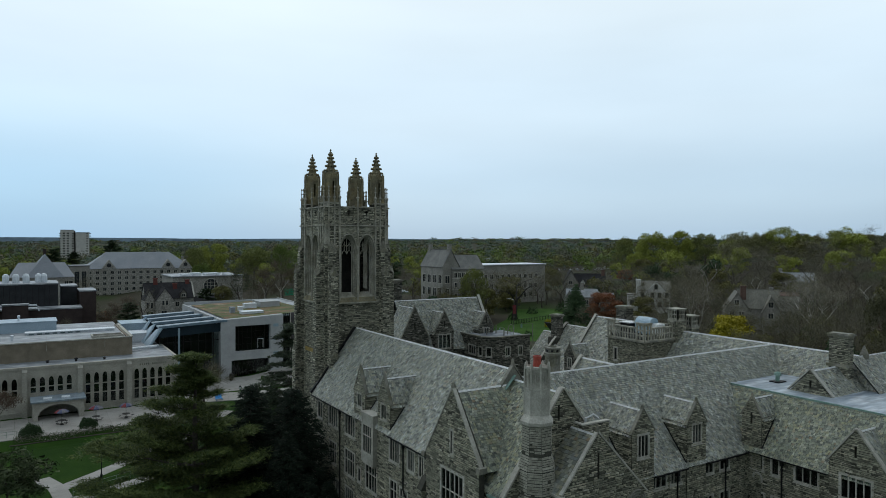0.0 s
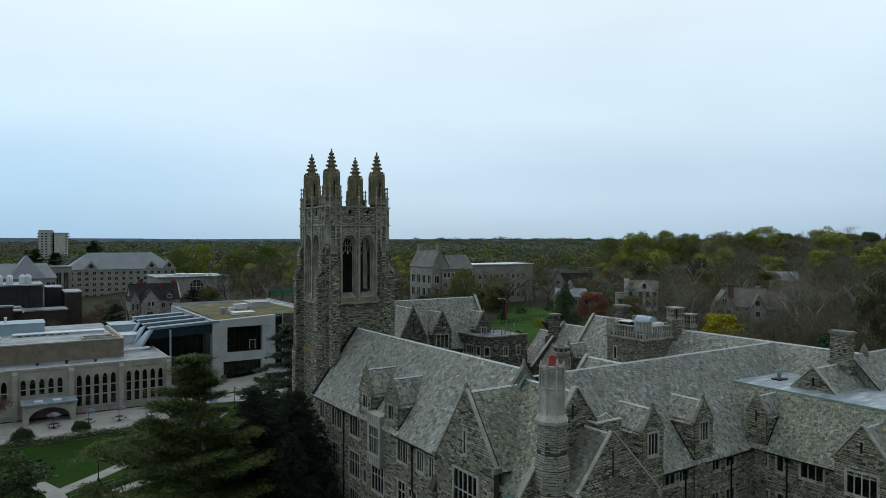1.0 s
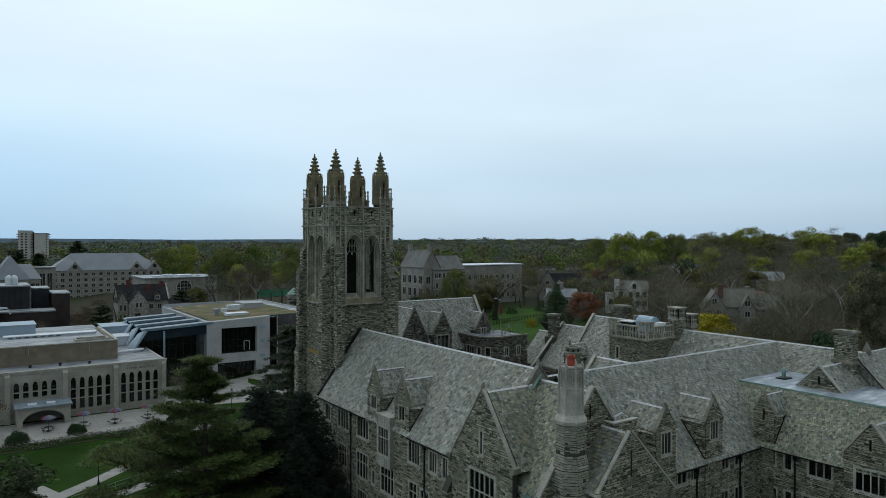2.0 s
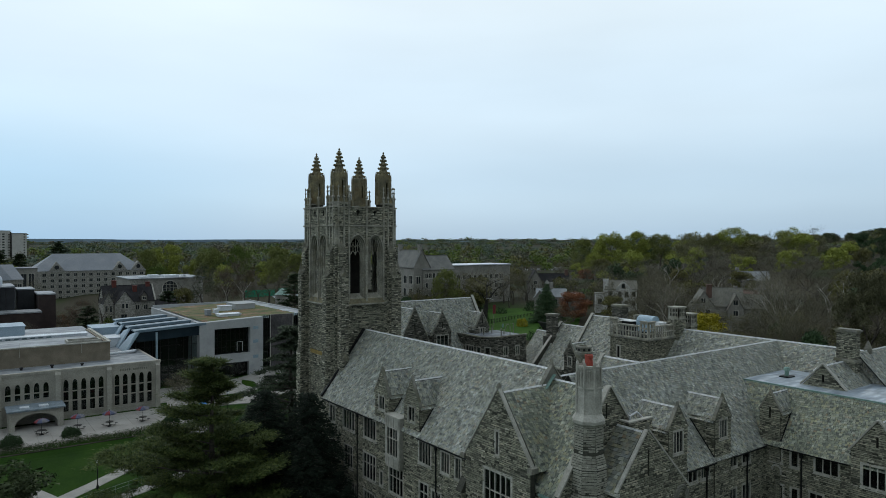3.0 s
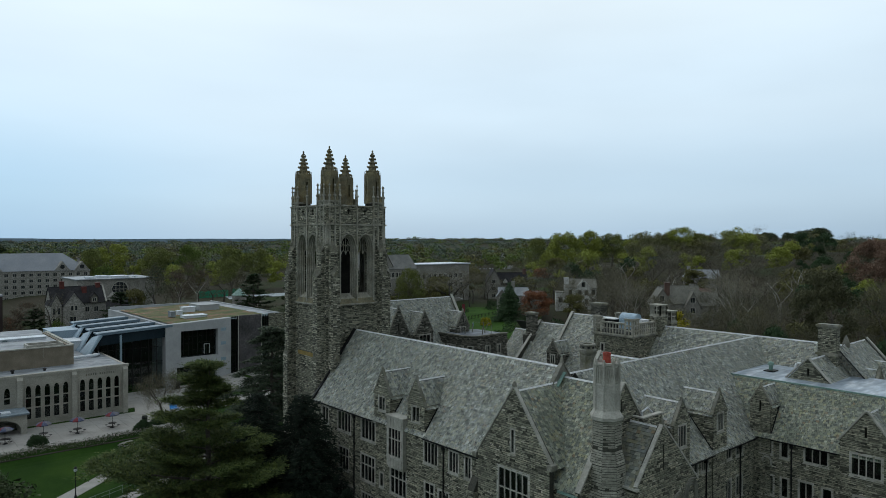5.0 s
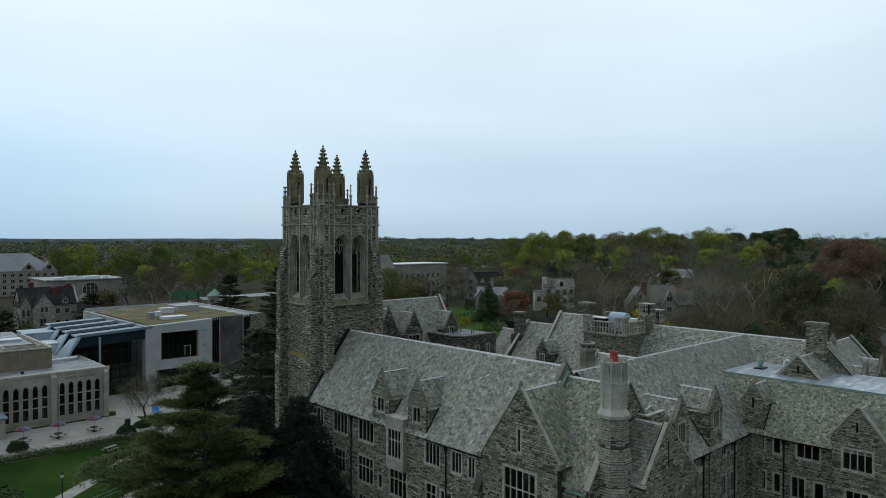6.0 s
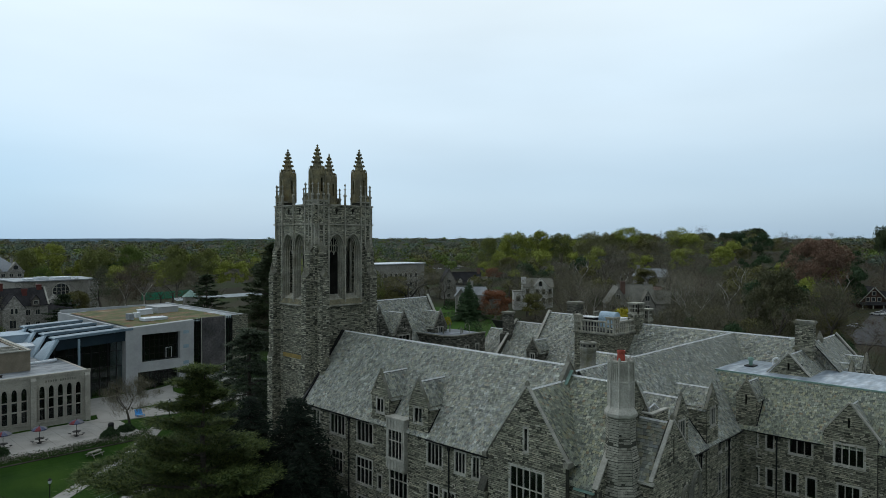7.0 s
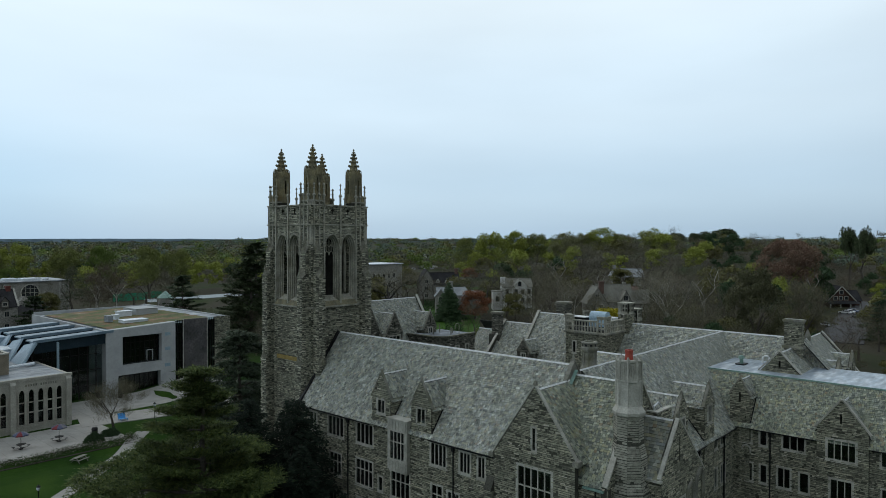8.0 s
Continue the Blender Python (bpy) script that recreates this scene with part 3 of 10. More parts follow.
# corner block south of it: lower roof, south gable, chimney turret
A2 = 19.15
slope(hall, (AX - 0.05, 51.9, 11.55), (AX - 0.05, 45.55, 11.55), (AR, 51.9, A2), show=0.22, width=(0.16, 0.34), mat=SLATE_MIX)
slope(hall, (35.9, 45.55, 11.55), (35.9, 52.85, 11.55), (AR, 45.55, A2))
ridge(hall, (AR, 51.8, A2 + 0.06), (AR, 45.5, A2 + 0.06))
wall(hall, (AX, 45.4, 0), SOUTH, [(0, -1), (11.8, -1), (11.8, 11.8), (AR - AX, A2 + 0.45), (0, 11.8)], [(5.33, 5.5, 17.1, 18.3)], name="gable_wall")
coping(hall, [(AX - 0.1, 45.5, 11.8), (AR, 45.5, A2 + 0.45)], 0.5, 0.16)
coping(hall, [(AR, 45.5, A2 + 0.45), (36.1, 45.5, 11.6)], 0.5, 0.16)
pW2 = wall(hall, (AX + 0.1, 48.2, 0), WEST, [(0, -1), (2.9, -1), (2.9, 11.6), (0, 11.6)], [(0.9, 1.9, 7.4, 9.4)], name="facade_wall")
window(hall, pW2, (0.9, 1.9, 7.4, 9.4), lights=2)
s = Shape()
s.beam((AX - 0.1, 47.5, 11.35), (AX - 0.1, 45.6, 11.35), 0.25, 0.16)
part("gutter", s, COPPER, hall, "green copper gutter")
s = Shape()
s.tube([(AX - 0.05, 46.4, -0.5), (AX - 0.05, 46.4, 11.3)], [0.07, 0.07], 6)
part("downpipe", s, IRON, hall)


TURRETSTONE = material("turret_ashlar", [(0, (0.12, 0.119, 0.095)), (0.04, (0.20, 0.197, 0.16)), (0.1, (0.262, 0.258, 0.212)), (0.35, (0.28, 0.276, 0.228)), (0.85, (0.31, 0.305, 0.252)), (1, (0.36, 0.352, 0.295))], seed_from="island", grain=4, grain_amount=0.35, bump=0.4, stain=0.4, stain_scale=0.5, stain_colour=(0.13, 0.128, 0.10))


def chimney_turret(parent, cx, cy):
    """An octagonal chimney shaft: rubble below, panelled limestone above, with red pots."""
    lo = Shape()
    lo.lathe(cx, cy, [(1.75, -1), (1.75, 11.2), (1.5, 12.0), (1.5, 13.9), (1.22, 15.0), (1.17, 17.3)], n=8)
    body = part("chimney_turret", lo, MORTAR, parent, "tall octagonal stone chimney turret")
    st = Shape()
    for i in range(8):
        a = radians(22.5 + 45 * i)
        b = radians(22.5 + 45 * (i + 1))
        for r, z0, z1 in ((1.5, 12.05, 13.85), (1.2, 15.0, 17.25), (1.75, 0, 11.1)):
            p = (cx + r * math.cos(a), cy + r * math.sin(a), 0)
            q = (cx + r * math.cos(b), cy + r * math.sin(b), 0)
            L = math.dist(p, q)
            Panel(p, (q[0] - p[0], q[1] - p[1], 0), UP, [(0, z0), (L, z0), (L, z1), (0, z1)]).stones(rng, course=(0.13, 0.28), length=(0.25, 0.75), proud=(0.002, 0.018), joint=0.008, void=0.04, shape=st)
        # the splayed set-offs, coursed like the rest
        for r0, z0, r1, z1 in ((1.76, 11.2, 1.51, 12.0), (1.51, 13.9, 1.23, 15.0)):
            p, q = Vector((cx + r0 * math.cos(a), cy + r0 * math.sin(a), z0)), Vector((cx + r0 * math.cos(b), cy + r0 * math.sin(b), z0))
            p1, q1 = Vector((cx + r1 * math.cos(a), cy + r1 * math.sin(a), z1)), Vector((cx + r1 * math.cos(b), cy + r1 * math.sin(b), z1))
            L, k = (q - p).length, ((q - p).length - (q1 - p1).length) / 2
            rise = (p1 + q1 - p - q) / 2
            Panel(p, q - p, rise, [(0, 0), (L, 0), (L - k, rise.length), (k, rise.length)]).stones(rng, course=(0.13, 0.28), length=(0.25, 0.75), proud=(0.002, 0.018), joint=0.008, void=0.04, shape=st)
    part("stone_courses", st, TURRETSTONE, body, kind="stuff")
    up = Shape()
    up.lathe(cx, cy, [(1.17, 17.2), (1.32, 17.35), (1.34, 17.6), (1.1, 17.95), (1.03, 18.1), (0.98, 20.5), (0.92, 21.6), (1.0, 21.65), (1.0, 21.8), (0.8, 21.85), (0.75, 21.5)], n=8)
    for i in range(8):
        a = radians(22.5 + 45 * i)
        for r0, z0, z1, w in ((1.0, 18.1, 21.9, 0.09), (0.93, 21.6, 22.1, 0.14)):
            x, y = cx + r0 * math.cos(a), cy + r0 * math.sin(a)
            up.lathe(x, y, [(w, z0), (w * 0.9, z1 - 0.2), (w * 0.35, z1)], n=4, turn=45 * i + 22.5)
        a += radians(22.5)
        r1 = 0.93
        c, d = math.cos(a), math.sin(a)
        for k in (-0.16, 0.0, 0.16):     # tracery ribs in the upper panels
            x, y = cx + r1 * c - k * d, cy + r1 * d + k * c
            up.lathe(x, y, [(0.035, 20.1), (0.035, 21.5)], n=4, turn=45)
        up.beam((cx + 0.93 * c + 0.3 * d, cy + 0.93 * d - 0.3 * c, 20.05), (cx + 0.93 * c - 0.3 * d, cy + 0.93 * d + 0.3 * c, 20.05), 0.12, 0.12)
    part("shaft", up, LIME, body, "pale panelled limestone shaft")
    pot = Shape()
    pot.lathe(cx, cy, [(0.34, 21.6), (0.29, 22.35), (0.33, 22.38), (0.33, 22.58), (0.24, 22.58), (0.22, 22.1)], n=18, turn=0)
    part("chimney_pot", pot, REDCLAY, body, "red clay chimney pot")


chimney_turret(hall, 26.9, 44.9)

# low gabled block beside the turret
WHITEPIPE = material("white_painted_pipe", [(0, (0.5, 0.52, 0.53)), (1, (0.62, 0.64, 0.65))], scale=2, rough=0.5)
BX0, BXR, BX1, BY = 27.4, 30.9, 36.3, 42.3
pB = wall(hall, (BX0, BY, 0), SOUTH, [(0, -1), (BX1 - BX0, -1), (BX1 - BX0, 11.1), (BXR - BX0, 16.5), (0, 12.5)], [(3.42, 3.6, 13.0, 15.0), (2.2, 4.8, 6.3, 9.8)], name="gable_wall")
window(hall, pB, (2.2, 4.8, 6.3, 9.8), lights=3, transom=True)
wall(hall, (BX0, 45.4, 0), WEST, [(0, -1), (3.1, -1), (3.1, 12.3), (0, 12.3)], [], name="facade_wall")
coping(hall, [(BX0 - 0.15, BY + 0.12, 12.35), (BXR, BY + 0.12, 16.6)], 0.32, 0.15)
coping(hall, [(BXR, BY + 0.12, 16.6), (BX1 + 0.1, BY + 0.12, 11.0)], 0.32, 0.15)
s = Shape()
s.beam((BX0 - 0.15, BY - 0.1, 12.1), (BX0 - 0.15, 45.4, 12.1), 0.35, 0.2)
part("eave_course", s, LIME, hall)
slope(hall, (BXR + 5.5, BY + 0.3, 10.8), (BXR + 5.5, 47.5, 10.8), (BXR, BY + 0.3, 16.3))
ridge(hall, (BXR, BY + 0.3, 16.36), (BXR, 46.4, 16.36))
s = Shape()
s.lathe(BXR, BY + 0.12, [(0.2, 16.6), (0.16, 17.0), (0.05, 17.2)], n=4, turn=45)
part("finial", s, LIMEDARK, hall)
s = Shape()
s.box(31.2, 34.2, 44.4, 44.7, 13.0, 16.6)
s.box(31.2, 31.5, 44.7, 45.9, 13.0, 16.6)
s.box(31.5, 34.2, 44.7, 46.2, 13.0, 15.6)
pw = part("parapet_wall", s, MORTAR, hall)
st = Shape()
Panel((31.2, 44.4, 0), SOUTH, UP, [(0, 13), (3.0, 13), (3.0, 16.55), (0, 16.55)]).stones(rng, shape=st)
Panel((31.2, 45.9, 0), WEST, UP, [(0, 13), (1.5, 13), (1.5, 16.55), (0, 16.55)]).stones(rng, shape=st)
part("stone_courses", st, STONE, pw, kind="stuff")
s = Shape()
s.box(31.15, 34.25, 44.33, 44.75, 16.6, 16.72)
s.box(31.15, 31.55, 44.75, 45.95, 16.6, 16.72)
part("coping", s, LIME, pw)
s = Shape()
s.tube([(32.3, 45.2, 15.6), (32.3, 45.2, 16.9), (33.2, 45.2, 17.1), (33.9, 45.2, 16.6)], [0.09] * 4, 8)
part("vent_pipe", s, WHITEPIPE, pw)
# blind arches over the doorway at its foot
for cxx, cz, r in ((33.2, 9.6, 0.9), (35.2, 10.2, 1.0)):
    s = Shape()
    for rr in (r, r * 0.8, r * 0.6):
        pts = [(cxx + rr * math.cos(radians(a)), BY - 0.08, cz + rr * 1.15 * math.sin(radians(a))) for a in range(0, 181, 15)]
        s.tube([(cxx + rr, BY - 0.08, cz - 1.6)] + pts + [(cxx - rr, BY - 0.08, cz - 1.6)], [0.09] * (len(pts) + 2), 5)
    part("arch_moulding", s, LIMEDARK, hall)

# court wing: facade to the south with two wall dormers
CY, CE, CR, CZ = 46.0, 10.7, 52.85, 19.0
hC = [(5.9, 8.7, 8.95, 10.35), (13.0, 15.45, 9.05, 10.45), (16.45, 17.9, 9.05, 10.45), (5.9, 8.0, 4.8, 6.9), (13.1, 15.4, 4.8, 6.9), (16.5, 17.9, 4.8, 6.9), (5.9, 8.0, 1, 3), (13.1, 15.4, 1, 3), (9.3, 10.7, 8.95, 10.35)]
pC = wall(hall, (34.5, CY, 0), SOUTH, [(0, -1), (20.6, -1), (20.6, CE), (0, CE)], hC, name="facade_wall")
for h, k in zip(hC, (4, 4, 2, 3, 4, 2, 3, 4, 3)):
    window(hall, pC, h, lights=k)
slope(hall, (33.0, CY - 0.35, CE - 0.4), (59.5, CY - 0.35, CE - 0.4), (33.0, CR, CZ))
slope(hall, (70.7, 2 * CR - CY + 0.35, CE - 0.4), (33.0, 2 * CR - CY + 0.35, CE - 0.4), (70.7, CR, CZ))
pCr = Panel((59.4, 50.3, 15.95), SOUTH, (0, CR - 50.3, CZ - 15.95), [(0, 0), (11.3, 0), (11.3, 3.98), (0, 3.98)])
rr = part("roof_slope", pCr.slab(0.12), UNDER, hall)
part("slates", pCr.slates(rng), SLATE, rr, kind="stuff")
ridge(hall, (AR + 0.3, CR, CZ + 0.06), (70.7, CR, CZ + 0.06))
part("north_wall", Panel((70, 2 * CR - CY, 0), NORTH, UP, [(0, -1), (34, -1), (34, CE), (0, CE)]).slab(0.5), MORTAR, hall)
gable_dormer(hall, CY - 0.3, 39.75, 1.42, 4.0, 14.55, 16.55, 4.0, [(0, 1.35, 12.3, 14.3)], "y", win_lights=3, behind=(10.36, 1.208))
gable_dormer(hall, CY - 0.12, 47.3, 1.38, 4.0, 14.3, 16.3, 3.9, [(0, 1.25, 12.35, 14.15)], "y", win_lights=3, behind=(10.58, 1.208))
for x in (44.6, 51.7):
    s = Shape()
    s.tube([(x, CY - 0.15, -0.5), (x, CY - 0.15, CE - 0.5)], [0.08, 0.08], 6)
    s.box(x - 0.14, x + 0.14, CY - 0.28, CY, CE - 1.0, CE - 0.6)
    part("downpipe", s, IRON, hall)
s = Shape()
for x0, x1 in ((41.3, 45.8), (48.8, 55.0)):
    s.beam((x0, CY - 0.4, CE - 0.52), (x1, CY - 0.4, CE - 0.52), 0.14, 0.12)
part("gutter", s, IRON, hall)
# small cross roof and chimney north of the ridge
slope(hall, (41.0, 57.8, 15.8), (41.0, 52.9, 15.8), (43.7, 57.8, 19.0))
slope(hall, (46.4, 52.9, 15.8), (46.4, 57.8, 15.8), (43.7, 52.9, 19.0))
ridge(hall, (43.7, 52.9, 19.06), (43.7, 57.8, 19.06))
coping(hall, [(40.8, 57.8, 15.8), (43.7, 57.8, 19.25)], 0.4, 0.15)
coping(hall, [(43.7, 57.8, 19.25), (46.6, 57.8, 15.8)], 0.4, 0.15)


def chimney(parent, cx, cy, w, d, z0, z1, label="", stone=None, caps=True):
    s = Shape()
    s.box(cx - w / 2, cx + w / 2, cy - d / 2, cy + d / 2, z0, z1)
    body = part("chimney", s, MORTAR, parent, label or "coursed stone chimney stack")
    st = Shape()
    for p in (Panel((cx - w / 2, cy + d / 2, 0), WEST, UP, [(0, z0), (d, z0), (d, z1), (0, z1)]), Panel((cx - w / 2, cy - d / 2, 0), SOUTH, UP, [(0, z0), (w, z0), (w, z1), (0, z1)])):
        p.stones(rng, length=(0.25, 0.55), joint=0.03, shape=st)
    part("stone_courses", st, stone or STONE, body, kind="stuff")
    c = Shape()
    for o, a, b in ((0.1, z1 - 0.05, z1 + 0.1), (0.2, z1 + 0.1, z1 + 0.24), (0.08, z1 + 0.24, z1 + 0.34)):
        c.box(cx - w / 2 - o, cx + w / 2 + o, cy - d / 2 - o, cy + d / 2 + o, a, b)
    part("cap", c, LIMEDARK, body)
    return body


def octagon_chimney(parent, cx, cy, r, z0, z1):
    """A panelled octagonal stack with a corbelled head and a square-cut vent block on top."""
    s = Shape()
    s.lathe(cx, cy, [(r, z0), (r, z0 + 1.6), (r * 0.8, z0 + 1.95), (r * 0.72, z1 - 1.1), (r * 0.86, z1 - 0.95), (r * 0.98, z1 - 0.75), (r * 1.0, z1 - 0.55), (r * 0.8, z1 - 0.5), (r * 0.8, z1 - 0.18), (r * 0.95, z1 - 0.12), (r * 0.92, z1), (r * 0.55, z1), (r * 0.55, z1 - 0.35)], n=8)
    body = part("chimney", s, LIMEDARK, parent, "octagonal limestone chimney with moulded head")
    for i in range(8):
        a = radians(22.5 + 45 * i)
        s = Shape()
        s.lathe(cx + r * 0.75 * math.cos(a), cy + r * 0.75 * math.sin(a), [(0.1, z0 + 1.9), (0.09, z1 - 1.0)], n=4, turn=45 * i)
        part("rib", s, LIMEDARK, body)
        s = Shape()
        a += radians(22.5)
        x, y = cx + r * 0.75 * math.cos(a), cy + r * 0.75 * math.sin(a)
        s.beam((x + 0.12 * math.sin(a), y - 0.12 * math.cos(a), z1 - 0.42), (x - 0.12 * math.sin(a), y + 0.12 * math.cos(a), z1 - 0.42), 0.06, 0.2)
        part("vent_slot", s, IRON, body)


octagon_chimney(hall, 36.3, 53.9, 0.9, 17.0, 21.3)

# flat-topped wing on the far side of the court
DX, DE = 55.04, 10.95
gB = [(1.0, 3.6, 8.85, 10.9), (1.3, 3.3, 4.7, 6.8), (2.16, 2.34, 12.6, 13.6)]
hD = [(0.75, 1.95, 8.9, 10.9), (2.85, 3.6, 8.8, 10.55), (5.2, 7.4, 8.88, 10.85), (2.9, 3.6, 4.65, 6.65), (4.7, 6.0, 4.6, 6.75), (6.9, 7.8, 4.55, 6.65), (14.35, 16.2, 8.9, 10.8), (14.4, 16.2, 4.6, 6.7), (0.3, 0.8, 4.6, 6.5), (1.4, 2.1, 4.6, 6.6),
      (2.9, 3.6, 0.8, 2.6), (4.7, 6.0, 0.8, 2.6)]
pD = wall(hall, (DX, CY, 0), WEST, [(0, -1), (32, -1), (32, DE), (0, DE)], hD + [(CY - 37.4 + h[0], CY - 37.4 + h[1], h[2], h[3]) for h in gB[:2]], name="facade_wall")
for h, k in zip(hD, (2, 1, 3, 1, 2, 1, 3, 3, 1, 1, 1, 2)):
    window(hall, pD, h, lights=k)
FZ, FX0, FX1 = 16.05, 58.75, 67.6
slope(hall, (DX - 0.35, 50.0, DE - 0.45), (DX - 0.35, 14.0, DE - 0.45), (FX0, 50.0, FZ - 0.05), show=0.22, width=(0.16, 0.34), mat=SLATE_MIX)
s = Shape()
s.box(FX0 - 0.05, FX1 + 0.6, 14, 50.45, FZ - 0.35, FZ)
part("flat_roof", s, FLATROOF, hall, "pale blue-grey membrane flat roof, wet and patchy")
s = Shape()
s.beam((FX0 - 0.1, 50.3, FZ - 0.14), (FX0 - 0.1, 14, FZ - 0.14), 0.12, 0.16)
part("roof_edge", s, COPPER, hall, "green copper roof edge")
gable_dormer(hall, DX - 0.05, 45.3, 1.08, 3.0, 14.05, 15.9, 3.4, [], "x", slit=(13.3, 14.3), behind=(10.91, 1.355))
pGB = wall(hall, (DX - 0.35, 37.4, 0), WEST, [(0, -1), (4.75, -1), (4.75, 12.0), (2.3, 15.1), (0, 12.0)], gB, name="gable_wall")
window(hall, pGB, gB[0], lights=4, surround=0.17)
window(hall, pGB, gB[1], lights=3, surround=0.17)
coping(hall, [(DX - 0.25, 37.55, 11.85), (DX - 0.25, 35.1, 15.15)], 0.45, 0.15)
coping(hall, [(DX - 0.25, 35.1, 15.15), (DX - 0.25, 32.5, 11.85)], 0.45, 0.15)
part("gable_return", Panel((DX + 0.2, 37.4, 0), (-1, 0, 0), UP, [(0, -1), (0.55, -1), (0.55, 12), (0, 12)]).slab(0.3), MORTAR, hall)
slope(hall, (59.0, 37.6, 11.5), (DX - 0.2, 37.6, 11.5), (59.0, 35.1, 14.85), name="gable_roof")
slope(hall, (DX - 0.2, 32.5, 11.5), (59.0, 32.5, 11.5), (DX - 0.2, 35.1, 14.85), name="gable_roof")
ridge(hall, (DX - 0.2, 35.1, 14.9), (58.6, 35.1, 14.9))
s = Shape()
s.tube([(DX - 0.12, 42.05, -0.5), (DX - 0.12, 42.05, DE - 0.5)], [0.08, 0.08], 6)
s.box(DX - 0.26, DX, 41.9, 42.2, DE - 1.0, DE - 0.6)
part("downpipe", s, IRON, hall)
s = Shape()
s.beam((DX - 0.4, 44.1, DE - 0.55), (DX - 0.4, 37.6, DE - 0.55), 0.14, 0.12)
s.beam((DX - 0.4, 32.4, DE - 0.55), (DX - 0.4, 15, DE - 0.55), 0.14, 0.12)
part("gutter", s, IRON, hall)
# round stone pipe bracket high on the court corner
s = Shape()
s.tube([(DX - 0.15, 45.0, 8.0)] + [(DX - 0.15, 44.55 + 0.45 * math.cos(radians(a)), 8.1 + 0.45 * math.sin(radians(a))) for a in range(0, 181, 20)] + [(DX - 0.15, 44.1, 7.7)], [0.1] * 12, 6)
part("arch_moulding", s, LIME, hall)
# small gable on the flat roof with a tall stack behind it
wall(hall, (61.0, 44.9, 0), WEST, [(0, FZ - 0.2), (4.2, FZ - 0.2), (4.2, FZ + 0.05), (2.1, 18.45), (0, FZ + 0.05)], [(2.0, 2.2, 16.6, 17.4)], name="gable_wall")
# added backing behind the slit, dark as the shade inside
s = Shape()
s.box(61.9, 62.0, 41.6, 44.0, FZ, 17.3)
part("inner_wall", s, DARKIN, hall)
slope(hall, (68.5, 45.05, FZ - 0.1), (61.1, 45.05, FZ - 0.1), (68.5, 42.8, 18.3), name="gable_roof")
slope(hall, (61.1, 40.55, FZ - 0.1), (68.5, 40.55, FZ - 0.1), (61.1, 42.8, 18.3), name="gable_roof")
ridge(hall, (61.2, 42.8, 18.36), (65.6, 42.8, 18.36))
coping(hall, [(61.05, 45.1, FZ + 0.02), (61.05, 42.8, 18.5)], 0.4, 0.13)
coping(hall, [(61.05, 42.8, 18.5), (61.05, 40.5, FZ + 0.02)], 0.4, 0.13)
chimney(hall, 66.4, 42.65, 1.0, 2.0, 16.2, 21.55)
s = Shape()
s.box(65.7, 67.1, 41.45, 43.85, 18.35, 18.65)
part("chimney_band", s, LIMEDARK, hall)
# roof ventilator, hatch and goose-neck pipe on the flat roof
s = Shape()
s.box(62.9, 64.4, 47.4, 48.5, FZ, FZ + 0.12)
part("roof_hatch", s, IRON, hall)
s = Shape()
s.lathe(63.6, 47.95, [(0.22, FZ + 0.1), (0.22, FZ + 0.7), (0.4, FZ + 0.75), (0.3, FZ + 1.05), (0.05, FZ + 1.15)], n=12)
part("roof_ventilator", s, COPPER, hall)
s = Shape()
s.tube([(66.5, 46.3, FZ)] + [(66.5, 45.9 + 0.4 * math.cos(radians(a)), FZ + 0.5 + 0.4 * math.sin(radians(a))) for a in range(0, 181, 20)] + [(66.5, 45.5, FZ + 0.3)], [0.13] * 12, 8)
part("goose_neck_pipe", s, CAP, hall)

# rear range behind: long ridge from the flat-topped wing to the battlemented tower
RX, RZ = 70.7, 19.0
slope(hall, (64.2, 66.8, 11.2), (64.2, 42.2, 11.2), (RX, 66.8, RZ))
slope(hall, (77.2, 42.2, 11.2), (77.2, 66.8, 11.2), (RX, 42.2, RZ))
ridge(hall, (RX, 66.8, RZ + 0.06), (RX, 42.2, RZ + 0.06))
part("east_wall", Panel((76.8, 42, 0), EAST, UP, [(0, -1), (25, -1), (25, 11.8), (0, 11.8)]).slab(0.5), MORTAR, hall)
s = Shape()
s.box(FX1 + 0.6, 76.4, 14, 36.2, 8, 13.2)
part("end_wall", s, MORTAR, hall)
slope(hall, (66.8, 36.2, 13.0), (76.3, 36.2, 13.0), (66.8, 41.9, 19.25))
slope(hall, (76.3, 47.6, 13.0), (RX, 47.6, 13.0), (76.3, 41.9, 19.25))
ridge(hall, (RX - 2.0, 41.9, 19.3), (76.2, 41.9, 19.3))
pH = Panel((66.5, 47.6, 13.0), WEST, (2.3, 0, 6.25), [(0, 0), (11.4, 0), (5.7, 6.65)])
hip = part("roof_slope", pH.slab(0.12), UNDER, hall)
part("slates", pH.slates(rng), SLATE, hip, kind="stuff")
coping(hall, [(76.3, 36.0, 12.9), (76.3, 41.9, 19.5)], 0.4, 0.15)
part("gable_wall", Panel((76.3, 36.2, 0), EAST, UP, [(0, -1), (11.4, -1), (11.4, 13), (5.7, 19.4), (0, 13)]).slab(0.4), MORTAR, hall)
for x, f, zt in ((69.2, 38.2, 17.0), (73.3, 37.6, 17.4)):
    gable_dormer(hall, f, x, 1.1, 13.2, zt - 1.6, zt, 3.4, [], "y")
s = Shape()
s.lathe(69.6, 41.9, [(0.45, 18.9), (0.45, 19.5), (0.05, 20.4)], n=4, turn=45)
part("roof_finial", s, LIMEDARK, hall)

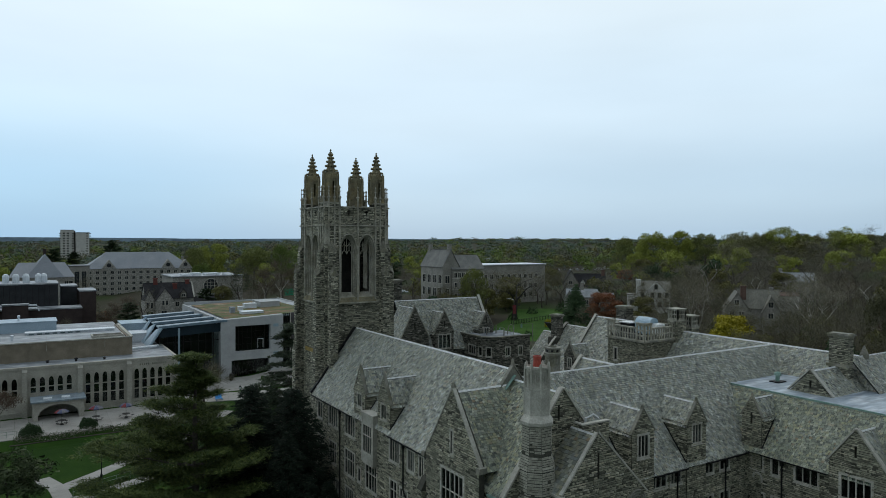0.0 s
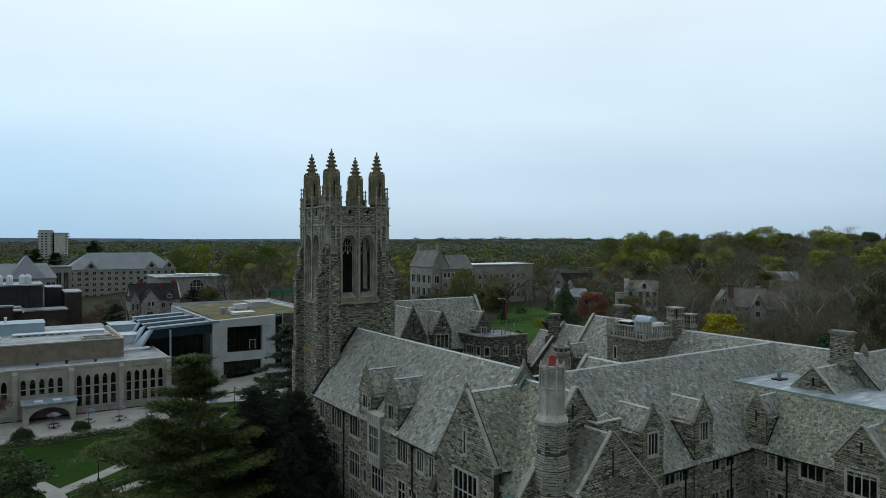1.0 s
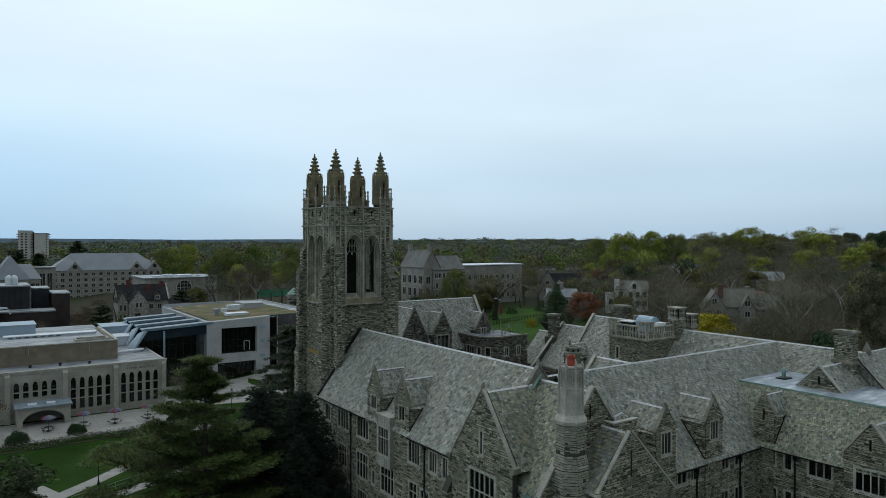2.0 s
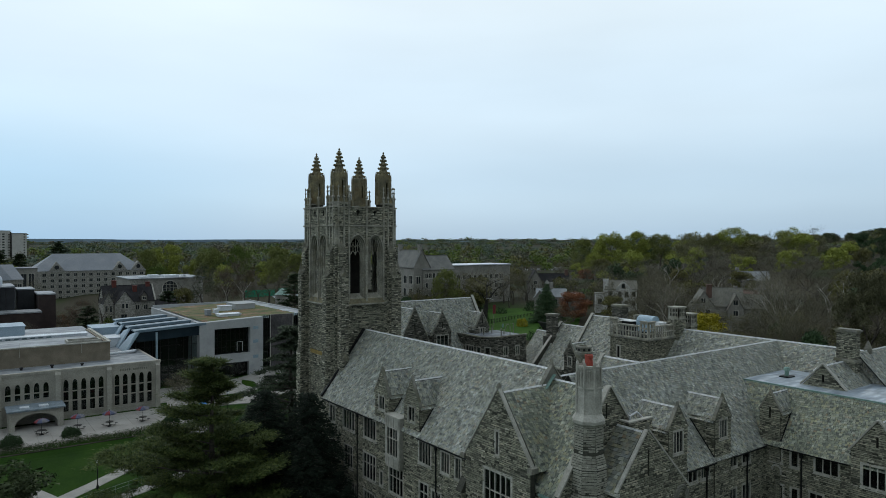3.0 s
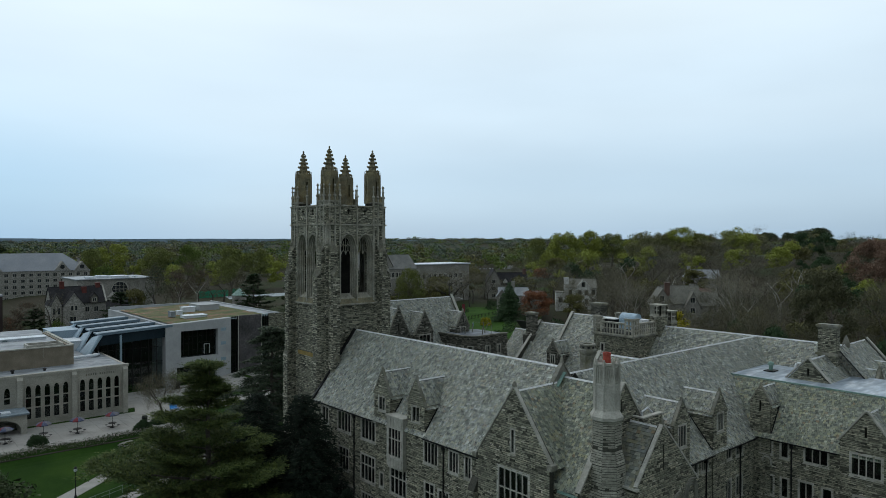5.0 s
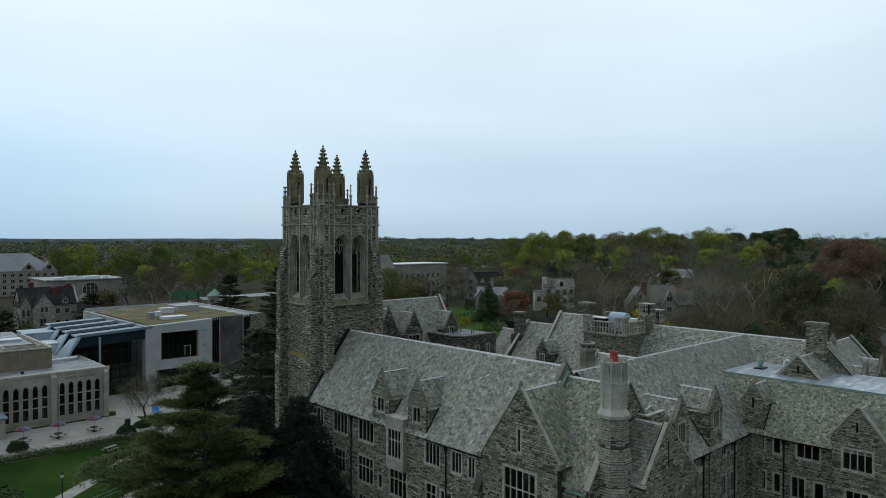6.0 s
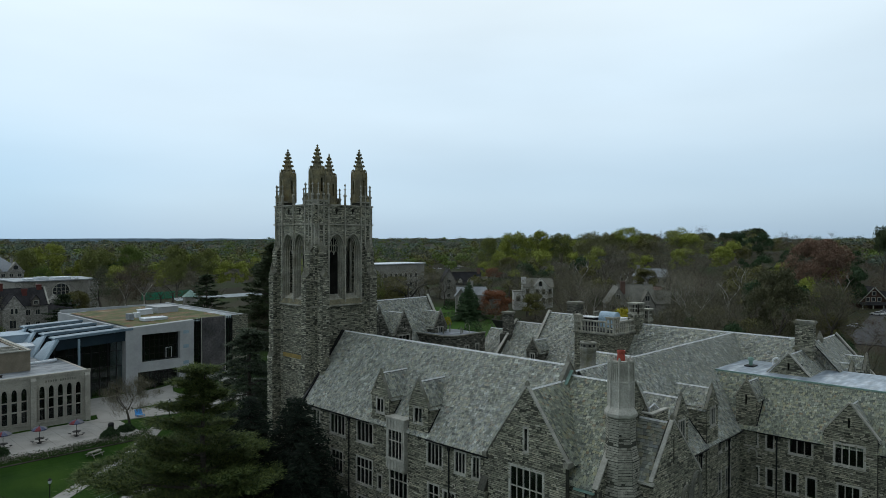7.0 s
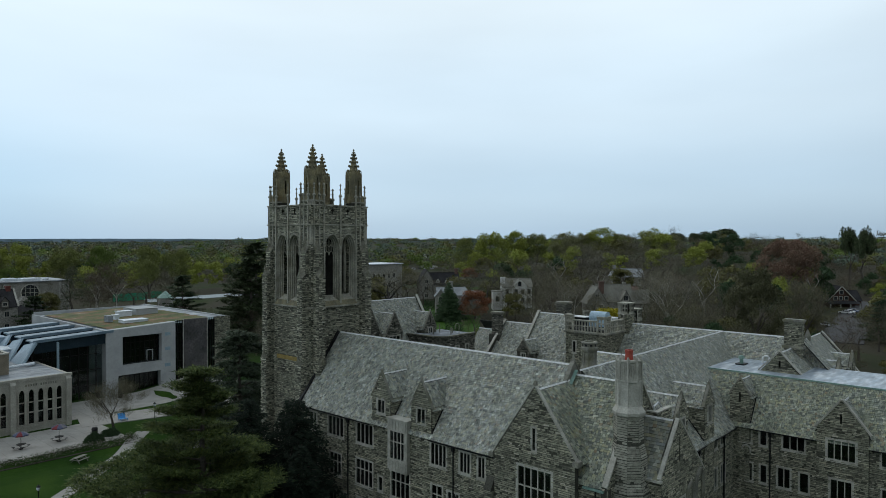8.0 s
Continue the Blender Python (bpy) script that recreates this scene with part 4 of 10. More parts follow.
# added partitions behind the windows; the rooms' shade is put into their colour
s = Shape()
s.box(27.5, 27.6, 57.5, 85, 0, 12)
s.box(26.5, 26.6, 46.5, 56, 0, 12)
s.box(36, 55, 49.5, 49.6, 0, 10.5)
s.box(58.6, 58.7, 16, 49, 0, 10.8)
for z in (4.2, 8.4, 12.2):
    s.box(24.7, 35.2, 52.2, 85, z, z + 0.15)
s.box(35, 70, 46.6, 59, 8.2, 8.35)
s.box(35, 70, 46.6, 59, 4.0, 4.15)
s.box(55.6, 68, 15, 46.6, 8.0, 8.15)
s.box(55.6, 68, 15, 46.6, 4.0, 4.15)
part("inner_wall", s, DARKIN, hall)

# the nearest slates, on the low gabled block, one by one
singles = []
pBr = Panel((BX0 - 0.3, 45.5, 12.2), WEST, (BXR - BX0 + 0.3, 0, 16.3 - 12.2), [(0, 0), (3.0, 0), (3.0, 5.5), (0, 5.5)])
br = part("roof_slope", pBr.slab(0.12), UNDER, hall)
pBr.slates(rng, show=0.31, width=(0.26, 0.5), singles=singles)
for quad, faces in singles[:300]:
    sl = Shape()
    sl.solid(quad, faces)
    part("slate", sl, SLATE_ONE, br)


# ---------------------------------------------------------------- bell tower
tower = thing("bell_tower", "tall square schist bell tower with four crocketed pinnacles", "tower")
TX, TY, TH = 30.4, 90.46, 4.52     # centre and half width of the wall faces
PH = 3.3                            # pinnacle offset
TOWERSTONE = material("tower_schist", [(0, (0.057, 0.057, 0.044)), (0.16, (0.152, 0.152, 0.117)), (0.35, (0.260, 0.260, 0.200)), (0.65, (0.341, 0.339, 0.262)), (0.9, (0.430, 0.411, 0.310)), (1, (0.569, 0.550, 0.455))], seed_from="island", grain=4, grain_amount=0.4, bump=0.5, stain=0.45, stain_scale=0.3, stain_colour=(0.10, 0.098, 0.066))
LICHEN = material("lichen_limestone", [(0, (0.12, 0.113, 0.078)), (0.55, (0.195, 0.178, 0.112)), (1, (0.27, 0.235, 0.13))], scale=0.9, grain=6, grain_amount=0.35, bump=0.3, stain=0.6, stain_scale=0.7, stain_colour=(0.15, 0.10, 0.035))
TRIM = material("tower_limestone", [(0, (0.224, 0.221, 0.181)), (0.6, (0.330, 0.323, 0.272)), (1, (0.426, 0.405, 0.325))], scale=0.8, grain=6, grain_amount=0.3, bump=0.3, stain=0.55, stain_scale=0.6, stain_colour=(0.14, 0.125, 0.07))
WORN = material("mossy_worn_limestone", [(0, (0.13, 0.128, 0.10)), (0.6, (0.20, 0.195, 0.155)), (1, (0.27, 0.255, 0.18))], scale=1.6, grain=6, grain_amount=0.4, bump=0.3, stain=0.6, stain_scale=1.2, stain_colour=(0.10, 0.10, 0.06))
SIDES = {"west": ((TX - TH, TY + TH), WEST), "south": ((TX - TH, TY - TH), SOUTH), "east": ((TX + TH, TY - TH), EAST), "north": ((TX + TH, TY + TH), NORTH)}


def arch_points(c, half, spring, rise, n=10):
    """A pointed arch from left to right over the opening."""
    pts = []
    for i in range(2 * n + 1):
        x = -1 + i / n
        pts.append((c + half * x, spring + rise * (1 - abs(x) ** 2.1) ** 0.62))
    return pts


def arched_opening(p, c, half, sill, spring, rise, shape, orders=4, step=0.14, back=0.24):
    """Stepped limestone orders of a deep pointed opening, cut into panel p."""
    for k in range(orders):
        h0, h1 = half - step * k, half - step * (k + 1)
        d0, d1 = -back * k, -back * (k + 1)
        a0 = [(c - h0, sill)] + arch_points(c, h0, spring, rise - step * k * 0.9) + [(c + h0, sill)]
        a1 = [(c - h1, sill + 0.25 * (k + 1))] + arch_points(c, h1, spring, rise - step * (k + 1) * 0.9) + [(c + h1, sill + 0.25 * (k + 1))]
        for (p0, p1), (q0, q1) in zip(zip(a0, a0[1:]), zip(a1, a1[1:])):
            shape.face(p.at(*p0, d0), p.at(*p1, d0), p.at(*p1, d1), p.at(*p0, d1))
            shape.face(p.at(*p0, d1), p.at(*p1, d1), p.at(*q1, d1), p.at(*q0, d1))
        shape.face(p.at(*a0[0], d0), p.at(*a0[0], d1), p.at(*a0[-1], d1), p.at(*a0[-1], d0))
        shape.face(p.at(*a0[0], d0 - 0.001), p.at(*a1[0], d1), p.at(*a1[-1], d1), p.at(*a0[-1], d0 - 0.001))
    return half - step * orders


def belfry_face(side):
    (x, y), u = SIDES[side]
    W = 2 * TH
    z0, z1, sill, spring, rise = 23.2, 33.4, 23.9, 30.5, 1.65
    cs = (W / 2 - 1.3, W / 2 + 1.3)
    half = 1.14
    p = Panel((x, y, 0), u, UP, [(0, z0), (W, z0), (W, z1), (0, z1)])
    f = Shape()
    # ashlar face round the two arches
    edges = [0.0, cs[0] - half, cs[0] + half, cs[1] - half, cs[1] + half, W]
    for a, b in ((edges[0], edges[1]), (edges[2], edges[3]), (edges[4], edges[5])):
        f.face(p.at(a, z0), p.at(b, z0), p.at(b, z1), p.at(a, z1))
    for c in cs:
        f.face(p.at(c - half, z0), p.at(c + half, z0), p.at(c + half, sill), p.at(c - half, sill))
        pts = arch_points(c, half, spring, rise)
        f.face(p.at(c - half, spring), p.at(*pts[0]), p.at(c - half, z1))
        for q, r in zip(pts, pts[1:]):
            f.face(p.at(*q), p.at(*r), p.at(r[0], z1), p.at(q[0], z1))
    face = part("belfry_wall", f, TRIM, tower)
    for c in cs:
        o = Shape()
        w = arched_opening(p, c, half, sill, spring, rise, o, orders=3, step=0.15, back=0.22)
        # hood mould round the arch
        hood = [(c - half - 0.06, spring - 0.3)] + arch_points(c, half + 0.06, spring, rise + 0.1) + [(c + half + 0.06, spring - 0.3)]
        o.tube([p.at(*q, 0.05) for q in hood], [0.08] * len(hood), 5)
        arch = part("belfry_arch", o, TRIM, face)
        # tracery in the head: two cusped lights under upright bars
        o = Shape()
        d = -0.58
        for k, top in ((-0.5, 0.8), (0.0, 1.35), (0.5, 0.8)):
            o.tube([p.at(c + k * w, spring + (-0.45 if k else -0.85), d), p.at(c + k * w, spring + top, d)], [0.05, 0.05], 5)
        for m in (-0.5, 0.5):
            o.tube([p.at(c + (m + e) * w, spring + h, d) for e, h in ((-0.48, -0.85), (-0.34, -0.55), (0, -0.3), (0.34, -0.55), (0.48, -0.85))], [0.055] * 5, 5)
            o.tube([p.at(c + (m + e) * w, spring + h, d) for e, h in ((-0.48, 0.15), (-0.2, 0.35), (0, 0.6), (0.2, 0.35), (0.48, 0.15))], [0.045] * 5, 5)
        part("tracery", o, TRIM, arch)
    # mossy sloping sill that runs out to the string course
    o = Shape()
    o.solid([p.at(1.9, 24.0, 0.0), p.at(W - 1.9, 24.0, 0.0), p.at(W - 1.9, 23.4, 0.3), p.at(1.9, 23.4, 0.3), p.at(1.9, 23.3, 0.0), p.at(W - 1.9, 23.3, 0.0)], [(0, 3, 2, 1), (3, 4, 5, 2), (0, 4, 3), (1, 2, 5)])
    part("sill", o, LICHEN, face)
    if side in ("west", "south"):
        st = Shape()
        pts = [(1.95, spring + rise * 0.55)] + [(a, b + 0.16) for a, b in arch_points(cs[0], half + 0.1, spring, rise) if b > spring + rise * 0.55] + [(W / 2, spring + rise * 0.55)] + [(a, b + 0.16) for a, b in arch_points(cs[1], half + 0.1, spring, rise) if b > spring + rise * 0.55] + [(W - 1.95, spring + rise * 0.55), (W - 1.95, z1), (1.95, z1)]
        Panel((x, y, 0), u, UP, pts).stones(rng, shape=st, course=(0.09, 0.2), length=(0.15, 0.5), proud=(0.01, 0.07))
        part("stone_courses", st, TOWERSTONE, face, kind="stuff")
    # slender shafts between and beside the arches, up through the parapet
    for a in (cs[0] - half - 0.12, W / 2, cs[1] + half + 0.12):
        r = Shape()
        r.beam(p.at(a, 23.3, -0.02), p.at(a, 36.1, -0.02), 0.2, 0.2, p.n)
        r.lathe(*p.at(a, 0, 0.08)[:2], FINIAL, n=4, turn=45)
        part("shaft", r, TRIM, face)


FINIAL = [(0.13, 36.0), (0.13, 36.9), (0.22, 37.0), (0.22, 37.15), (0.09, 37.25), (0.07, 37.75), (0.16, 37.85), (0.06, 37.95), (0.05, 38.25), (0.15, 38.35), (0.02, 38.6)]
for side in SIDES:
    (x, y), u = SIDES[side]
    W = 2 * TH
    low = wall(tower, (x, y, 0), u, [(0, -1), (W, -1), (W, 23.2), (0, 23.2)], thick=0.7, name="tower_wall")
    belfry_face(side)
    slits = []
    for c in (W / 2 - 1.25, W / 2 + 1.25):
        slits += [(c - 0.09, c + 0.09, 34.75, 35.5), (c - 0.26, c - 0.09, 35.1, 35.28), (c + 0.09, c + 0.26, 35.1, 35.28)]
    par = Panel((x, y, 0), u, UP, [(0, 33.4), (W, 33.4), (W, 35.75), (0, 35.75)], slits)
    pw = part("parapet_wall", par.slab(0.45), MORTAR, tower)
    if side in ("west", "south"):
        part("stone_courses", par.stones(rng, course=(0.09, 0.2), length=(0.18, 0.55)), TOWERSTONE, pw, kind="stuff")
    q = lambda a, z, d: par.at(a, z, d)
    for z, h, d in ((23.2, 0.2, 0.5), (33.35, 0.17, 0.2), (35.75, 0.16, 0.16)):
        s = Shape()
        s.beam(q(0, z, -0.05), q(W, z, -0.05), 0.3 + d, h)
        part("string_course", s, TRIM, tower)

# belfry floor, roof and an added dark box that stands for the shade inside
s = Shape()
s.box(TX - TH + 0.9, TX + TH - 0.9, TY - TH + 0.9, TY + TH - 0.9, 23.0, 23.2)
s.box(TX - TH + 0.1, TX + TH - 0.1, TY - TH + 0.1, TY + TH - 0.1, 33.2, 33.5)
part("tower_roof", s, UNDER, tower)
s = Shape()
s.box(TX - 1.8, TX + 1.8, TY - 1.8, TY + 1.8, 23.2, 33.2)
part("bell_chamber", s, material("dark_timber", [(0, (0.015, 0.014, 0.012)), (1, (0.03, 0.028, 0.024))]), tower)


def corner_pier(sx, sy):
    cx, cy = TX + sx * PH, TY + sy * PH
    kx, ky = TX + sx * 3.58, TY + sy * 3.58      # centre of the pier, a little outside the pinnacle
    s = Shape()
    h = 0.97
    s.box(kx - h, kx + h, ky - h, ky + h, -1, 31.0)
    core = part("corner_pier", s, MORTAR, tower)
    st = Shape()

    def rubble(o, u, L, z0, z1):
        Panel(o, u, UP, [(0, z0), (L, z0), (L, z1), (0, z1)]).stones(rng, shape=st, course=(0.1, 0.26), length=(0.16, 0.62), proud=(0.0, 0.11), joint=0.028)

    def stone_box(x0, x1, y0, y1, z0, z1):
        s2 = Shape()
        s2.box(x0, x1, y0, y1, z0, z1)
        part("buttress_stage", s2, MORTAR, core)
        rubble((x0, y1, 0), WEST, y1 - y0, z0, z1)
        rubble((x0, y0, 0), SOUTH, x1 - x0, z0, z1)

    rubble((kx - h, ky + h, 0), WEST, 2 * h, 0, 31.0)
    rubble((kx - h, ky - h, 0), SOUTH, 2 * h, 0, 31.0)
    # buttress arms that step out on the way down, each stage with a gabled weathering
    for ax in (0, 1):
        for out, top, w in ((0.5, 30.0, 0.5), (1.05, 27.0, 0.5), (1.25, 16.5, 0.55)):
            if ax == 0:
                x0, x1 = (kx - h - out, kx - h + 0.1) if sx < 0 else (kx + h - 0.1, kx + h + out)
                y0, y1 = ky + sy * 0.1 - w, ky + sy * 0.1 + w
            else:
                y0, y1 = (ky - h - out, ky - h + 0.1) if sy < 0 else (ky + h - 0.1, ky + h + out)
                x0, x1 = kx + sx * 0.1 - w, kx + sx * 0.1 + w
            stone_box(x0, x1, y0, y1, -1, top)
            # a steep gablet at the outer end, its ridge running back into the pier
            tops = Shape()
            e = 0.05
            if ax == 0:
                m = (y0 + y1) / 2
                far, near = (x0 - e, x1) if sx < 0 else (x1 + e, x0)
                v = [(far, y0 - e, top - 0.1), (far, y1 + e, top - 0.1), (far, m, top + 0.75), (near, y0 - e, top + 0.9), (near, y1 + e, top + 0.9), (near, m, top + 1.7)]
                tip = (far - sx * 0.12, m)
            else:
                m = (x0 + x1) / 2
                far, near = (y0 - e, y1) if sy < 0 else (y1 + e, y0)
                v = [(x0 - e, far, top - 0.1), (x1 + e, far, top - 0.1), (m, far, top + 0.75), (x0 - e, near, top + 0.9), (x1 + e, near, top + 0.9), (m, near, top + 1.7)]
                tip = (m, far - sy * 0.12)
            tops.solid(v, [(0, 1, 2), (0, 2, 5, 3), (1, 4, 5, 2), (0, 3, 4, 1), (3, 5, 4)])
            tops.lathe(*tip, [(0.13, top - 0.6), (0.12, top + 0.7), (0.2, top + 0.8), (0.1, top + 0.95), (0.03, top + 1.5)], n=4)
            part("weathering", tops, WORN, core)
    # upper stage: rubble panels between slender shafts, the outer corner cut off by a pale panel
    c0 = 0.5
    o = [(-h, -h), (h, -h), (h, h - c0), (h - c0, h), (-h, h)]
    s = Shape()
    ring = [(kx + sx * a, ky + sy * b) for a, b in o]
    s.solid([(*q, 30.6) for q in ring] + [(*q, 36.5) for q in ring], [(4, 3, 2, 1, 0), (5, 6, 7, 8, 9)] + [(i, (i + 1) % 5, 5 + (i + 1) % 5, 5 + i) for i in range(5)])
    part("upper_stage", s, MORTAR, core)
    if sx < 0:
        a, b = sorted((ky + sy * (h - c0), ky - sy * h))
        rubble((kx - h, b, 0), WEST, b - a, 31.0, 36.4)
    if sy < 0:
        a, b = sorted((kx + sx * (h - c0), kx - sx * h))
        rubble((a, ky - h, 0), SOUTH, b - a, 31.0, 36.4)
    part("stone_courses", st, TOWERSTONE, core, kind="stuff")
    P, Q = Vector((*ring[2], 0)), Vector((*ring[3], 0))
    if (Q - P).cross(Vector(UP)).dot(Vector((sx, sy, 0))) < 0:
        P, Q = Q, P
    L = (Q - P).length
    pn = Panel(P, Q - P, UP, [(0, 30.7), (L, 30.7), (L, 36.5), (0, 36.5)], [(0.14, L - 0.14, 31.2, 33.1), (0.14, L - 0.14, 33.7, 35.9)])
    pn.o += pn.n * 0.06
    part("corner_panel", pn.slab(0.1), TRIM, core)
    for a, b in ((h, h - c0), (h - c0, h), (h, -h), (-h, h), (h, -0.3), (-0.3, h)):
        x, y = kx + sx * a, ky + sy * b
        s = Shape()
        s.lathe(x, y, [(0.15, 30.6), (0.15, 33.4), (0.12, 33.6)] + FINIAL, n=4, turn=45)
        part("corner_shaft", s, TRIM, core)
    # gablets between the shafts
    for ax in (0, 1):
        q = lambda along, out: (kx + sx * along, ky + sy * (h + out)) if ax == 0 else (kx + sx * (h + out), ky + sy * along)
        for a0, a1 in ((-h, -0.3), (-0.3, h - c0)):
            m = (a0 + a1) / 2
            s = Shape()
            s.solid([(*q(a0, 0.08), 36.3), (*q(a1, 0.08), 36.3), (*q(m, 0.08), 37.3), (*q(a0, -0.2), 36.3), (*q(a1, -0.2), 36.3), (*q(m, -0.2), 37.3)], [(0, 1, 2), (3, 5, 4), (0, 2, 5, 3), (1, 4, 5, 2), (0, 3, 4, 1)])
            part("gablet", s, LICHEN, core)
    for z in (33.38, 36.3):
        s = Shape()
        for i in range(5):
            s.beam((*ring[i], z), (*ring[(i + 1) % 5], z), 0.3, 0.15)
        part("string_course", s, TRIM, core)
    # open octagonal lantern
    pin = Shape()
    r0 = 1.04
    for i in range(8):
        a, b = radians(22.5 + 45 * i), radians(67.5 + 45 * i)
        P, Q = (cx + r0 * math.cos(a), cy + r0 * math.sin(a), 0), (cx + r0 * math.cos(b), cy + r0 * math.sin(b), 0)
        L = math.dist(P, Q)
        pn = Panel(P, (Q[0] - P[0], Q[1] - P[1], 0), UP, [(0, 36.3), (L, 36.3), (L, 40.15), (0, 40.15)], [(0.27, L - 0.27, 37.5, 39.2)] if i % 2 else [])
        pn.slab(0.16, pin)
        pin.lathe(P[0], P[1], [(0.11, 36.4), (0.09, 39.9), (0.02, 40.6)], n=4)
        if i % 2:
            pin.solid([pn.at(-0.02, 39.6, 0.1), pn.at(L + 0.02, 39.6, 0.1), pn.at(L / 2, 40.5, 0.1), pn.at(-0.02, 39.6, -0.1), pn.at(L + 0.02, 39.6, -0.1), pn.at(L / 2, 40.5, -0.1)], [(0, 1, 2), (3, 5, 4), (0, 2, 5, 3), (1, 4, 5, 2)])
    # crocketed spire
    pin.lathe(cx, cy, [(1.02, 39.7), (0.9, 40.0), (0.6, 40.5), (0.05, 43.1)], n=8)
    for k, (z, r) in enumerate(((40.55, 0.78), (41.15, 0.62), (41.7, 0.49), (42.2, 0.37), (42.65, 0.26))):
        for i in range(8):
            a = radians(22.5 + 45 * i)
            x, y = cx + r * math.cos(a), cy + r * math.sin(a)
            pin.lathe(x, y, [(0.03, z - 0.14), (0.19 - 0.02 * k, z), (0.16 - 0.02 * k, z + 0.1), (0.02, z + 0.19)], n=4, turn=45 * i)
    pin.lathe(cx, cy, [(0.08, 42.8), (0.22, 42.95), (0.08, 43.05), (0.07, 43.15), (0.15, 43.22), (0.02, 43.4)], n=6)
    part("pinnacle", pin, LICHEN, core, "lichen-stained crocketed limestone pinnacle")


for sx in (-1, 1):
    for sy in (-1, 1):
        corner_pier(sx, sy)
# ochre weathered band on the west face, under the belfry
s = Shape()
s.beam((TX - TH - 0.02, TY + 2.4, 16.5), (TX - TH - 0.02, TY - 2.4, 16.5), 0.22, 0.5)
part("weathered_band", s, material("ochre_lichen", [(0, (0.20, 0.15, 0.05)), (1, (0.33, 0.24, 0.08))], scale=2), tower)
# stair turret on the far side of the tower, and the dark flashing where the roof meets it
s = Shape()
for a, b in (((AX - 0.3, 12.0), (25.3, 13.6)), ((25.3, 13.6), (27.2, 16.1)), ((27.2, 16.1), (AR, 19.95))):
    s.beam((a[0], 85.55, a[1] + 0.1), (b[0], 85.55, b[1] + 0.1), 0.3, 0.3)
part("roof_flashing", s, IRON, tower)


# ---------------------------------------------------------------- ground
def smooth(a, b, x):
    t = min(1.0, max(0.0, (x - a) / (b - a)))
    return t * t * (3 - 2 * t)


def ground_height(x, y):
    """Lawn at 0, the library terrace above it, then long rises to the east and the far hills."""
    z = 0.9 * smooth(121, 125.5, y)
    z += 1.6 * smooth(34, 48, x) * smooth(120, 150, y)
    d = math.hypot(x, y)
    z += 2.2 * smooth(90, 190, x)
    z += 2.6 * smooth(148, 180, x) * smooth(90, 118, y) * smooth(205, 165, y)
    z += 4.5 * smooth(200, 245, x) * smooth(100, 150, y) * smooth(330, 230, y)
    z += 13.0 * smooth(250, 400, x) * smooth(460, 200, y) * smooth(60, 170, y)
    z += 6.0 * noise.noise(Vector((x * 0.0016, y * 0.0016, 3.1))) * smooth(250, 900, d)
    z += (5.0 + 17.0 * smooth(0.36, 0.62, x / max(d, 1.0))) * smooth(1200, 3200, d)
    return z


GRASS = material("lawn_grass", [(0, (0.010, 0.030, 0.004)), (0.5, (0.018, 0.046, 0.006)), (1, (0.032, 0.066, 0.009))], scale=0.12, grain=14, grain_amount=0.4, bump=0.5, spec=0.04)
PAVE = material("concrete_paving", [(0, (0.25, 0.242, 0.222)), (1, (0.36, 0.35, 0.322))], scale=0.5, grain=9, grain_amount=0.15, stain=0.4, stain_scale=0.25, stain_colour=(0.2, 0.19, 0.17))

g = Shape()
far = [180, 200, 225, 255, 290, 340, 400, 480, 580, 720, 900, 1150, 1500, 2000, 2700, 3600, 4700]
xs = [-v for v in reversed(far)] + list(range(-160, 160, 5)) + [160] + far
ys = [-v for v in reversed(far)] + list(range(-160, 110, 10)) + list(range(110, 130)) + list(range(130, 176, 4)) + far
nx = len(xs)
g.v = [(x, y, ground_height(x, y) - 0.02) for y in ys for x in xs]
g.f = [(j * nx + i, j * nx + i + 1, (j + 1) * nx + i + 1, (j + 1) * nx + i) for j in range(len(ys) - 1) for i in range(nx - 1)]
gm = GRASS.node_tree
geo_n = gm.nodes.new("ShaderNodeNewGeometry")
dist = gm.nodes.new("ShaderNodeVectorMath")
dist.operation = "DISTANCE"
dist.inputs[1].default_value = (20, 70, 0)
gm.links.new(geo_n.outputs["Position"], dist.inputs[0])
edge = gm.nodes.new("ShaderNodeMapRange")
edge.inputs["From Min"].default_value, edge.inputs["From Max"].default_value = 95, 125
gm.links.new(dist.outputs["Value"], edge.inputs["Value"])
patch = gm.nodes.new("ShaderNodeTexNoise")
patch.inputs["Scale"].default_value = 0.02
gm.links.new(geo_n.outputs["Position"], patch.inputs["Vector"])
soil = ramp_node(gm, [(0.3, (0.048, 0.042, 0.032)), (0.5, (0.050, 0.047, 0.032)), (0.64, (0.036, 0.050, 0.020)), (0.8, (0.032, 0.064, 0.016))])
gm.links.new(patch.outputs["Fac"], soil.inputs["Fac"])
join = gm.nodes.new("ShaderNodeMix")
join.data_type = "RGBA"
bs = gm.nodes["Principled BSDF"]
old_link = bs.inputs["Base Color"].links[0]
gm.links.new(old_link.from_socket, join.inputs[6])
gm.links.new(soil.outputs["Color"], join.inputs[7])
gm.links.new(edge.outputs[0], join.inputs[0])
gm.links.new(join.outputs[2], bs.inputs["Base Color"])
gr = part("ground", g, GRASS, label="green lawn that runs out into wooded suburban ground", kind="structure")
gr["category"] = "ground"


